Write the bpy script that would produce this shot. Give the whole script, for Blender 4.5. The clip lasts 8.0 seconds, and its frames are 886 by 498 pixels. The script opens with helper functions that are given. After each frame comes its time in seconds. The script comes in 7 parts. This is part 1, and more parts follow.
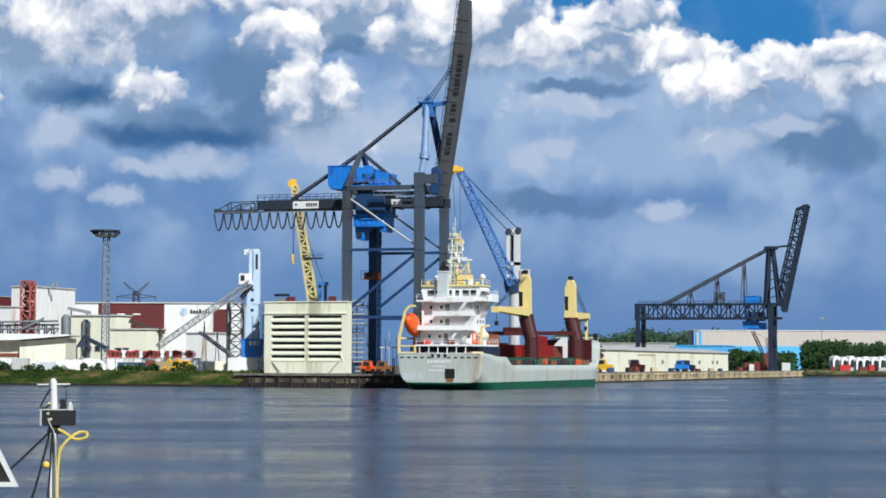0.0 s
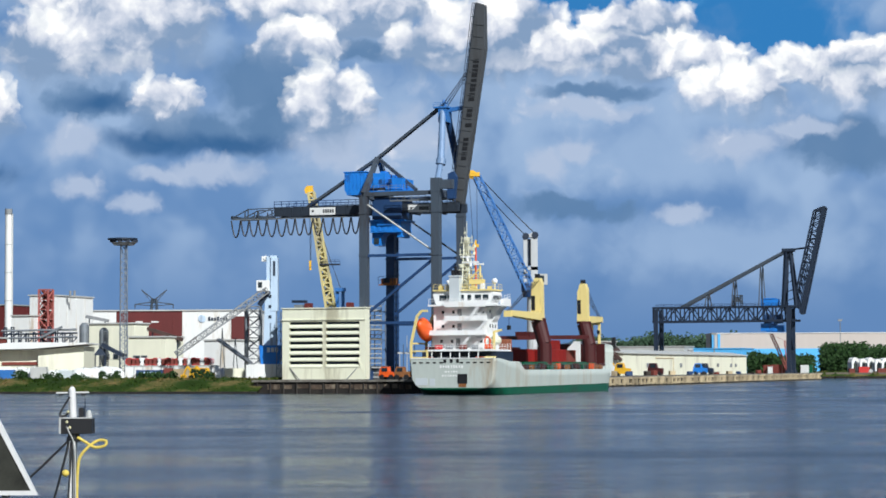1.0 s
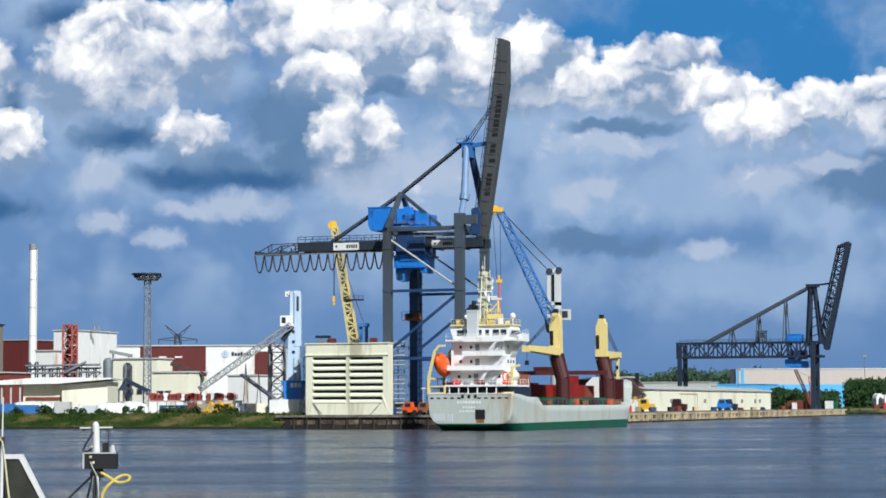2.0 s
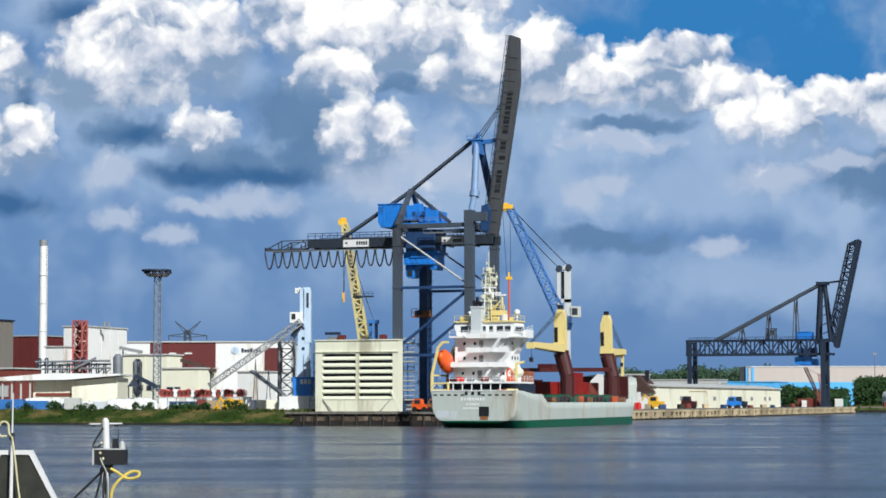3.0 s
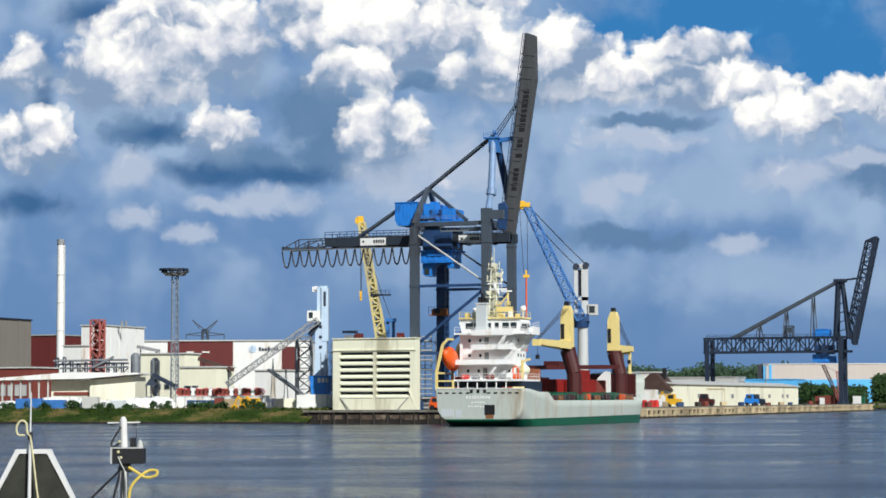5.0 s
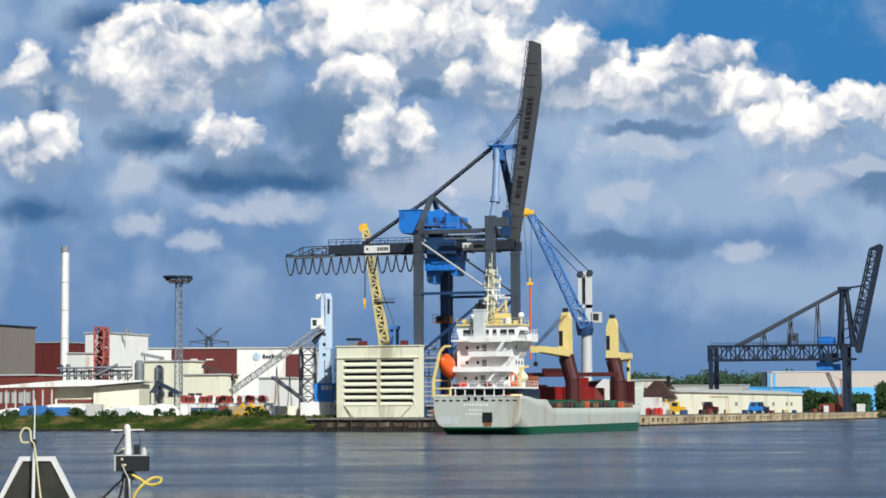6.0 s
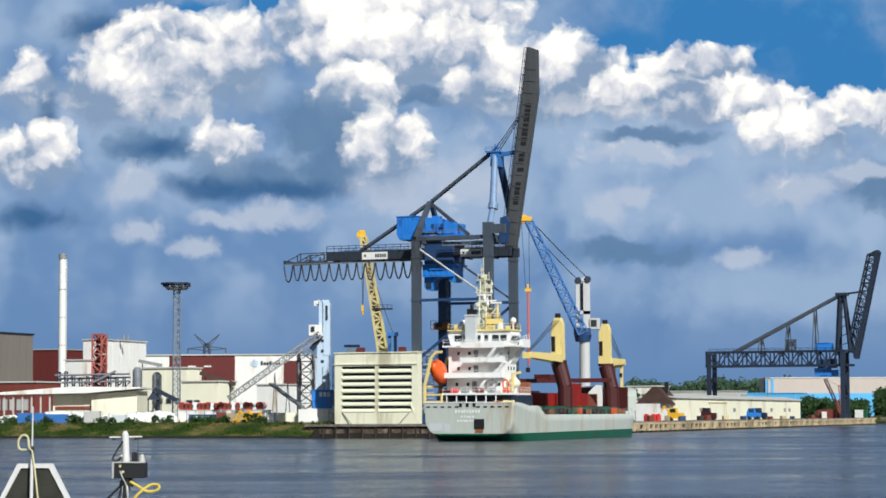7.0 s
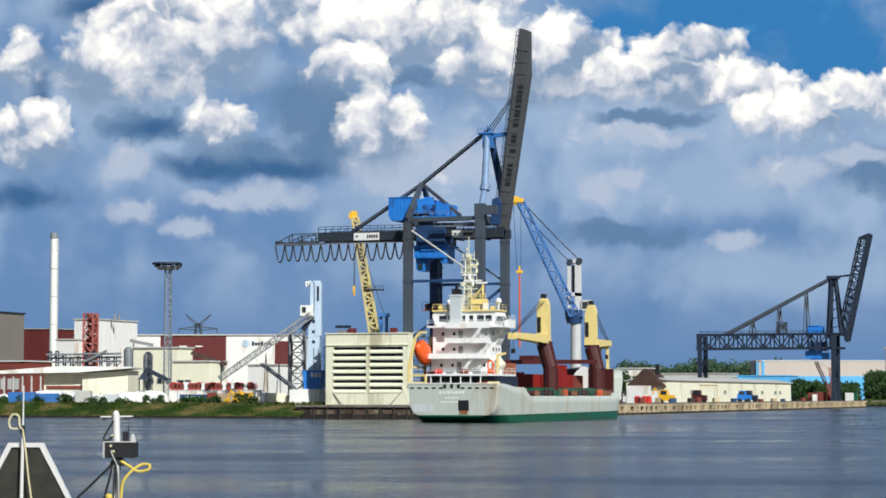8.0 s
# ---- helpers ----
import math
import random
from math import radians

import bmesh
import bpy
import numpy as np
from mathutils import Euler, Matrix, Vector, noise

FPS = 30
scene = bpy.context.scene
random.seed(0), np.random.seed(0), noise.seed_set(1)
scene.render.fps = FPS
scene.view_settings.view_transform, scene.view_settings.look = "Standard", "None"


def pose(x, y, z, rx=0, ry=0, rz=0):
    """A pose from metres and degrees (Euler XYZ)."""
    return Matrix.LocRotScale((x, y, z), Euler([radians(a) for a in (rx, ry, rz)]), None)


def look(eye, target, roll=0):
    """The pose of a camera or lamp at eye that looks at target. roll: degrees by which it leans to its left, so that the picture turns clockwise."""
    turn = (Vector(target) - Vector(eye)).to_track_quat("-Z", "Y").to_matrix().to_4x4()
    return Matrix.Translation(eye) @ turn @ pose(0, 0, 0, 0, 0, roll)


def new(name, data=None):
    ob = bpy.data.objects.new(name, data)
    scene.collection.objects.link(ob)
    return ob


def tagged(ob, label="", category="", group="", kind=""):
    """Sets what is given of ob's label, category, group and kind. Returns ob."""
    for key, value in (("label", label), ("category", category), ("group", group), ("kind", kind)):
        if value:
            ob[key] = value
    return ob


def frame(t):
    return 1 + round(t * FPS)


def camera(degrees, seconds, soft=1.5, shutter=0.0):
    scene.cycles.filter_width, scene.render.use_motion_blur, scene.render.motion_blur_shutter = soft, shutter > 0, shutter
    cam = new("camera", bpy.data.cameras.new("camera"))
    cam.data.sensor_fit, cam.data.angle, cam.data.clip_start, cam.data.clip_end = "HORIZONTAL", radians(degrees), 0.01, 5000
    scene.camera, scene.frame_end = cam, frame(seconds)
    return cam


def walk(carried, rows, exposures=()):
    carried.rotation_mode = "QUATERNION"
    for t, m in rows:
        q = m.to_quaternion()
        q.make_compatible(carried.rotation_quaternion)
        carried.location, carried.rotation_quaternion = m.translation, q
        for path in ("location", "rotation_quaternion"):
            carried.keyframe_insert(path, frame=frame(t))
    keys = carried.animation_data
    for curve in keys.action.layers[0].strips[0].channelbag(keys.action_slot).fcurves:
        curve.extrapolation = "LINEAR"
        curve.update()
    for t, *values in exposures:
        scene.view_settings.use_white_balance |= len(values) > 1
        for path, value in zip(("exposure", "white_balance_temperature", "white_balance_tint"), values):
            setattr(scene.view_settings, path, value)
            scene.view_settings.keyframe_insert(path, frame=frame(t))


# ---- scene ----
cam = camera(22.19, 8.0, soft=1.7)
EYE = (0.0, 0.0, 4.5)


def aim(yaw, pitch, roll):
    return Matrix.Translation(EYE) @ Euler((0, 0, radians(yaw))).to_matrix().to_4x4() @ Euler((radians(90 + pitch), 0, 0)).to_matrix().to_4x4() @ Euler((0, 0, radians(roll))).to_matrix().to_4x4()


PATH = [
    (0.0, 0.001, 2.922, 0.192),
    (0.5, 0.242, 2.763, 0.202),
    (1.0, 0.436, 3.054, -0.283),
    (1.5, 0.718, 3.413, -0.160),
    (2.0, 1.029, 3.953, -0.217),
    (2.2, 1.185, 3.883, -0.212),
    (3.3, 1.371, 3.867, 0.072),
    (3.5, 1.410, 3.725, 0.261),
    (4.0, 1.580, 3.516, 0.189),
    (4.5, 1.595, 3.562, -0.181),
    (4.7, 1.677, 3.668, -0.181),
    (5.8, 1.742, 4.008, -0.223),
    (6.0, 1.812, 4.022, -0.171),
    (6.5, 1.778, 4.252, -0.247),
    (7.0, 1.757, 4.186, -0.247),
    (7.5, 1.626, 3.924, -0.092),
    (8.0, 1.547, 3.708, 0.015),
]
walk(cam, [(t, aim(y, p, r)) for t, y, p, r in PATH], exposures=[(0.0, 0.06, 6050, 7), (2.0, 0.06, 6100, 7), (4.0, 0.06, 6250, 7), (6.5, 0.06, 6400, 7), (8.0, 0.06, 6400, 7)])

# ---- world, sun, exposure ----
SUN_AZ, SUN_EL = 151.0, 37.0          # compass-like bearing from +Y towards +X, and height, in degrees
world = bpy.data.worlds.new("world")
scene.world = world
world.use_nodes = True
wn, wl = world.node_tree.nodes, world.node_tree.links
sky = wn.new("ShaderNodeTexSky")
sky.sky_type, sky.sun_disc = "NISHITA", False
sky.sun_elevation, sky.sun_rotation = radians(SUN_EL), radians(SUN_AZ)
wn["Background"].inputs[1].default_value = 0.05
wl.new(sky.outputs[0], wn["Background"].inputs[0])
sun = new("sun", bpy.data.lights.new("sun", "SUN"))
sun.data.energy, sun.data.angle, sun.data.color = 5.0, radians(0.6), (1.0, 0.98, 0.94)
sa, se = radians(SUN_AZ), radians(SUN_EL)
sun.matrix_world = look((math.sin(sa) * math.cos(se) * 100, math.cos(sa) * math.cos(se) * 100, math.sin(se) * 100), (0, 0, 0))


# ---- materials ----
def mat(name, colour, rough=0.6, metal=0.0, scale=0.6, vary=0.12, bump=0.0, dirt=None, dirt_amount=0.0, streak=False, pieces=0.0, spec=0.5):
    """A surface with broad stains, fine grain and, where asked for, dirt of its own shape and rain streaks."""
    m = bpy.data.materials.new(name)
    m.use_nodes = True
    n, l = m.node_tree.nodes, m.node_tree.links
    b = n["Principled BSDF"]
    b.inputs["Roughness"].default_value, b.inputs["Metallic"].default_value = rough, metal
    b.inputs["Specular IOR Level"].default_value = spec
    tc = n.new("ShaderNodeTexCoord")
    mp = n.new("ShaderNodeMapping")
    mp.inputs["Scale"].default_value = (1, 1, 0.15) if streak else (1, 1, 1)
    l.new(tc.outputs["Object"], mp.inputs[0])
    big, fine = n.new("ShaderNodeTexNoise"), n.new("ShaderNodeTexNoise")
    big.inputs["Scale"].default_value, big.inputs["Detail"].default_value = scale, 5
    fine.inputs["Scale"].default_value, fine.inputs["Detail"].default_value = scale * 9, 4
    l.new(mp.outputs[0], big.inputs["Vector"])
    l.new(mp.outputs[0], fine.inputs["Vector"])
    mixn = n.new("ShaderNodeMath")
    mixn.operation = "MULTIPLY_ADD"
    mixn.inputs[1].default_value = 0.4
    l.new(fine.outputs[0], mixn.inputs[0])
    l.new(big.outputs[0], mixn.inputs[2])
    ramp = n.new("ShaderNodeMapRange")
    ramp.inputs[1].default_value, ramp.inputs[2].default_value = 0.45, 0.95
    ramp.inputs[3].default_value, ramp.inputs[4].default_value = 1 - vary, 1 + vary
    l.new(mixn.outputs[0], ramp.inputs[0])
    val = ramp.outputs[0]
    if pieces:
        info = n.new("ShaderNodeObjectInfo")
        pr = n.new("ShaderNodeMapRange")
        pr.inputs[3].default_value, pr.inputs[4].default_value = 1 - pieces, 1 + pieces
        l.new(info.outputs["Random"], pr.inputs[0])
        mul = n.new("ShaderNodeMath")
        mul.operation = "MULTIPLY"
        l.new(val, mul.inputs[0])
        l.new(pr.outputs[0], mul.inputs[1])
        val = mul.outputs[0]
    sc = n.new("ShaderNodeVectorMath")
    sc.operation = "SCALE"
    sc.inputs[0].default_value = colour
    l.new(val, sc.inputs["Scale"])
    out = sc.outputs[0]
    if dirt:
        dr = n.new("ShaderNodeMapRange")
        dr.inputs[1].default_value, dr.inputs[2].default_value = 0.78 - 0.3 * dirt_amount, 0.98 - 0.2 * dirt_amount
        l.new(mixn.outputs[0], dr.inputs[0])
        mx = n.new("ShaderNodeMix")
        mx.data_type = "RGBA"
        mx.inputs["B"].default_value = (*dirt, 1)
        l.new(dr.outputs[0], mx.inputs["Factor"])
        l.new(out, mx.inputs["A"])
        out = mx.outputs["Result"]
    l.new(out, b.inputs["Base Color"])
    if bump:
        bp = n.new("ShaderNodeBump")
        bp.inputs["Strength"].default_value, bp.inputs["Distance"].default_value = 0.5, bump
        l.new(fine.outputs[0], bp.inputs["Height"])
        l.new(bp.outputs[0], b.inputs["Normal"])
    return m


RUST = (0.16, 0.07, 0.03)
M = dict(
    crane_grey=mat("crane_grey", (0.058, 0.076, 0.102), 0.5, 0, 0.25, 0.2, dirt=(0.04, 0.04, 0.045), dirt_amount=0.3, streak=True),
    boom_grey=mat("boom_grey", (0.020, 0.028, 0.042), 0.55, 0, 0.25, 0.2),
    crane_blue=mat("crane_blue", (0.02, 0.20, 0.66), 0.45, 0, 0.3, 0.15, dirt=(0.02, 0.06, 0.2), dirt_amount=0.2),
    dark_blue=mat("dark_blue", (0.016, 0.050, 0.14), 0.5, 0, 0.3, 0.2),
    pale_blue=mat("pale_blue", (0.48, 0.60, 0.74), 0.5, 0, 0.3, 0.12, dirt=(0.2, 0.22, 0.25), dirt_amount=0.3, streak=True),
    jib_blue=mat("jib_blue", (0.035, 0.15, 0.42), 0.45, 0, 0.3, 0.2),
    navy=mat("navy", (0.010, 0.020, 0.042), 0.55, 0, 0.3, 0.2),
    white=mat("white", (0.75, 0.75, 0.73), 0.45, 0, 0.3, 0.06, dirt=(0.5, 0.42, 0.32), dirt_amount=0.1, streak=True),
    ship_white=mat("ship_white", (0.80, 0.80, 0.79), 0.4, 0, 0.3, 0.04, dirt=(0.6, 0.52, 0.42), dirt_amount=-0.25, streak=True),
    cream=mat("cream", (0.78, 0.77, 0.60), 0.6, 0, 0.15, 0.08, dirt=(0.45, 0.42, 0.3), dirt_amount=0.2, streak=True),
    slat=mat("slat", (0.76, 0.76, 0.60), 0.5, 0, 0.15, 0.05, pieces=0.05),
    shed_cream=mat("shed_cream", (0.80, 0.78, 0.62), 0.7, 0, 0.08, 0.08, dirt=(0.4, 0.36, 0.28), dirt_amount=0.15, streak=True),
    hull_grey=mat("hull_grey", (0.47, 0.51, 0.47), 0.45, 0, 0.22, 0.12, dirt=(0.36, 0.31, 0.23), dirt_amount=0.25, streak=True),
    hull_green=mat("hull_green", (0.003, 0.095, 0.045), 0.4, 0, 0.3, 0.25, dirt=(0.02, 0.05, 0.03), dirt_amount=0.3),
    patch_grey=mat("patch_grey", (0.52, 0.56, 0.58), 0.45, 0, 0.3, 0.05),
    maroon=mat("maroon", (0.055, 0.007, 0.007), 0.5, 0, 0.3, 0.2),
    yellow=mat("yellow", (0.76, 0.61, 0.24), 0.45, 0, 0.3, 0.06, dirt=(0.5, 0.36, 0.14), dirt_amount=-0.2, streak=True),
    deep_yellow=mat("deep_yellow", (0.75, 0.42, 0.02), 0.5, 0, 0.5, 0.15),
    orange=mat("orange", (0.75, 0.10, 0.010), 0.4, 0, 0.5, 0.08),
    red=mat("red", (0.50, 0.025, 0.02), 0.5, 0, 0.5, 0.15),
    dark_red=mat("dark_red", (0.105, 0.014, 0.013), 0.65, 0, 0.1, 0.15, streak=True),
    cargo_red=mat("cargo_red", (0.23, 0.012, 0.010), 0.5, 0, 0.5, 0.2),
    crate_brown=mat("crate_brown", (0.30, 0.10, 0.05), 0.8, 0, 0.8, 0.25),
    brick_red=mat("brick_red", (0.17, 0.035, 0.025), 0.8, 0, 0.2, 0.2),
    black=mat("black", (0.012, 0.012, 0.014), 0.5, 0, 0.5, 0.2),
    glass=mat("glass", (0.02, 0.03, 0.04), 0.08, 0, 0.5, 0.1),
    steel=mat("steel", (0.22, 0.24, 0.26), 0.5, 0.4, 0.4, 0.2),
    grey=mat("grey", (0.24, 0.25, 0.26), 0.65, 0, 0.3, 0.15, dirt=(0.12, 0.1, 0.09), dirt_amount=0.2),
    pale_grey=mat("pale_grey", (0.46, 0.46, 0.44), 0.65, 0, 0.15, 0.1, streak=True),
    roof_grey=mat("roof_grey", (0.30, 0.31, 0.31), 0.7, 0, 0.08, 0.15),
    concrete=mat("concrete", (0.20, 0.185, 0.16), 0.85, 0, 0.3, 0.2, bump=0.03, dirt=(0.08, 0.07, 0.055), dirt_amount=0.4),
    quay_dark=mat("quay_dark", (0.020, 0.016, 0.013), 0.85, 0, 0.5, 0.35, bump=0.05, dirt=(0.06, 0.045, 0.032), dirt_amount=0.1, streak=True),
    worn_facing=mat("worn_facing", (0.085, 0.058, 0.040), 0.9, 0, 0.9, 0.45, bump=0.03, dirt=(0.22, 0.18, 0.13), dirt_amount=0.35, pieces=0.3),
    tan=mat("tan", (0.40, 0.32, 0.20), 0.85, 0, 0.5, 0.2, bump=0.03, pieces=0.35),
    sky_blue=mat("sky_blue", (0.10, 0.42, 0.78), 0.5, 0, 0.08, 0.08),
    beige=mat("beige", (0.50, 0.44, 0.40), 0.65, 0, 0.04, 0.06, streak=True),
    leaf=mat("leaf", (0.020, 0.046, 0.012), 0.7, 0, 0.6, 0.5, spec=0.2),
    # paler than leaf: the haze of distance is put into this colour
    hazed_leaf=mat("hazed_leaf", (0.040, 0.072, 0.042), 0.8, 0, 0.08, 0.45, spec=0.1),
    tower_red=mat("tower_red", (0.40, 0.115, 0.10), 0.7, 0, 0.4, 0.25),
    mast_grey=mat("mast_grey", (0.20, 0.23, 0.27), 0.55, 0.2, 0.4, 0.15),
    rust=mat("rust", (0.26, 0.10, 0.03), 0.8, 0, 0.8, 0.3),
    hall_grey=mat("hall_grey", (0.17, 0.155, 0.135), 0.75, 0, 0.1, 0.12, streak=True),
    roof_brown=mat("roof_brown", (0.055, 0.028, 0.022), 0.8, 0, 0.4, 0.25),
    cream_rope=mat("cream_rope", (0.60, 0.55, 0.33), 0.7, 0, 20, 0.15),
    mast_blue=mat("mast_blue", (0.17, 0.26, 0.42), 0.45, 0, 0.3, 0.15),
    tower_white=mat("tower_white", (0.50, 0.51, 0.51), 0.5, 0, 0.3, 0.12, dirt=(0.25, 0.24, 0.22), dirt_amount=0.2, streak=True),
    boom_face=mat("boom_face", (0.066, 0.07, 0.076), 0.5, 0, 0.25, 0.15, dirt=(0.04, 0.038, 0.036), dirt_amount=0.2, streak=True),
    old_yellow=mat("old_yellow", (0.58, 0.49, 0.21), 0.6, 0, 0.5, 0.2, dirt=(0.28, 0.25, 0.17), dirt_amount=0.35, streak=True),
    bark=mat("bark", (0.08, 0.06, 0.045), 0.9, 0, 2, 0.3),
    grass=mat("grass", (0.028, 0.054, 0.008), 0.9, 0, 0.15, 0.45, bump=0.05, dirt=(0.17, 0.12, 0.05), dirt_amount=0.35, spec=0.1),
    soil=mat("soil", (0.10, 0.085, 0.065), 0.95, 0, 0.02, 0.3, bump=0.05),
    rope_yellow=mat("rope_yellow", (0.66, 0.50, 0.09), 0.7, 0, 20, 0.15),
    cable_black=mat("cable_black", (0.015, 0.015, 0.017), 0.5, 0, 20, 0.2),
    post_white=mat("post_white", (0.66, 0.65, 0.64), 0.35, 0, 6, 0.06),
    sign_dark=mat("sign_dark", (0.035, 0.035, 0.028), 0.35, 0, 3, 0.5),
)


# ---- builders ----
def part(name, bm, material, parent, label=""):
    me = bpy.data.meshes.new(name)
    bmesh.ops.recalc_face_normals(bm, faces=bm.faces)
    bm.to_mesh(me)
    bm.free()
    me.materials.append(M[material])
    ob = new(name, me)
    ob.parent = parent
    if label:
        ob["label"] = label
    return ob


def thing(name, label, category, x=0.0, y=0.0, z=0.0, rz=0.0, group="", kind=""):
    ob = tagged(new(name), label, category, group, kind)
    ob.empty_display_size = 0.5
    ob.matrix_basis = pose(x, y, z, 0, 0, rz)
    return ob


def solo(name, bm, material, label, category, kind="", m=None, group=""):
    ob = part(name, bm, material, None)
    if m is not None:
        ob.matrix_basis = m
    return tagged(ob, label, category, group, kind)


def bx(bm, x0, y0, z0, x1, y1, z1):
    v = [bm.verts.new((x, y, z)) for z in (z0, z1) for x, y in ((x0, y0), (x1, y0), (x1, y1), (x0, y1))]
    for f in ((3, 2, 1, 0), (4, 5, 6, 7), (0, 1, 5, 4), (1, 2, 6, 5), (2, 3, 7, 6), (3, 0, 4, 7)):
        bm.faces.new([v[i] for i in f])
    return v


def beam(bm, a, b, w, h=None, w2=None, h2=None):
    """A box beam from a to b, w across and h deep, tapering to w2 by h2."""
    a, b = Vector(a), Vector(b)
    h = w if h is None else h
    w2, h2 = (w if w2 is None else w2), (h if h2 is None else h2)
    d = (b - a).normalized()
    side = d.cross(Vector((0, 0, 1)))
    side = Vector((0, 1, 0)) if side.length < 1e-3 else side.normalized()
    top = side.cross(d)
    v = []
    for p, ww, hh in ((a, w, h), (b, w2, h2)):
        v += [bm.verts.new(p + side * sx * ww / 2 + top * sy * hh / 2) for sx, sy in ((-1, -1), (1, -1), (1, 1), (-1, 1))]
    for f in ((3, 2, 1, 0), (4, 5, 6, 7), (0, 1, 5, 4), (1, 2, 6, 5), (2, 3, 7, 6), (3, 0, 4, 7)):
        bm.faces.new([v[i] for i in f])


def tube(bm, a, b, r, r2=None, n=8):
    a, b = Vector(a), Vector(b)
    r2 = r if r2 is None else r2
    d = (b - a).normalized()
    s = d.orthogonal().normalized()
    t = d.cross(s)
    rings = []
    for p, q in ((a, r), (b, r2)):
        rings.append([bm.verts.new(p + (s * math.cos(k * math.tau / n) + t * math.sin(k * math.tau / n)) * q) for k in range(n)])
    for k in range(n):
        bm.faces.new((rings[0][k], rings[0][(k + 1) % n], rings[1][(k + 1) % n], rings[1][k]))
    bm.faces.new(rings[0][::-1])
    bm.faces.new(rings[1])


def chain(bm, pts, r, n=6):
    for a, b in zip(pts, pts[1:]):
        tube(bm, a, b, r, n=n)


def prism(bm, outline, lo, hi, axis="y"):
    """A flat outline (two coordinates a corner) pushed from lo to hi along an axis."""
    def at(p, h):
        return {"x": (h, p[0], p[1]), "y": (p[0], h, p[1]), "z": (p[0], p[1], h)}[axis]
    a = [bm.verts.new(at(p, lo)) for p in outline]
    b = [bm.verts.new(at(p, hi)) for p in outline]
    k = len(outline)
    bm.faces.new(a)
    bm.faces.new(b[::-1])
    for i in range(k):
        bm.faces.new((a[i], a[(i + 1) % k], b[(i + 1) % k], b[i]))


def lattice(bm, a, b, w, d, bays, r, w2=None, d2=None):
    """A four-chord lattice from a to b: chords, frames and zigzag diagonals on every side."""
    a, b = Vector(a), Vector(b)
    w2, d2 = (w if w2 is None else w2), (d if d2 is None else d2)
    ax = (b - a).normalized()
    side = ax.cross(Vector((0, 0, 1)))
    side = Vector((0, 1, 0)) if side.length < 1e-3 else side.normalized()
    top = side.cross(ax)

    def corner(i, k):
        t = i / bays
        sx, sy = ((-1, -1), (1, -1), (1, 1), (-1, 1))[k % 4]
        return a.lerp(b, t) + side * sx * (w + (w2 - w) * t) / 2 + top * sy * (d + (d2 - d) * t) / 2
    for k in range(4):
        beam(bm, corner(0, k), corner(bays, k), r * 2)
        for i in range(bays):
            p, q = (k, k + 1) if i % 2 else (k + 1, k)
            beam(bm, corner(i, p), corner(i + 1, q), r * 1.2)
        for i in range(bays + 1):
            beam(bm, corner(i, k), corner(i, k + 1), r * 1.2)


def rail(bm, pts, h=1.1, step=2.0, r=0.035):
    """Hand rails with posts along a line of points."""
    for a, b in zip(pts, pts[1:]):
        a, b = Vector(a), Vector(b)
        for z in (h, h * 0.55):
            beam(bm, a + Vector((0, 0, z)), b + Vector((0, 0, z)), r * 2)
        k = max(1, int((b - a).length / step))
        for i in range(k + 1):
            p = a.lerp(b, i / k)
            beam(bm, p, p + Vector((0, 0, h)), r * 2)


B = bmesh.new
QUAY_TURN = -18.5                     # the quay runs away from the eye, bearing 18.5 degrees
QC, QS = math.cos(radians(18.5)), math.sin(radians(18.5))
CORNER = (-6.5, 434.0)                # where the quay's edge meets its end face


def quay(w, a):
    """World x, y of a point w metres landward of the quay's edge and a metres along it."""
    return CORNER[0] - w * QC + a * QS, CORNER[1] + w * QS + a * QC


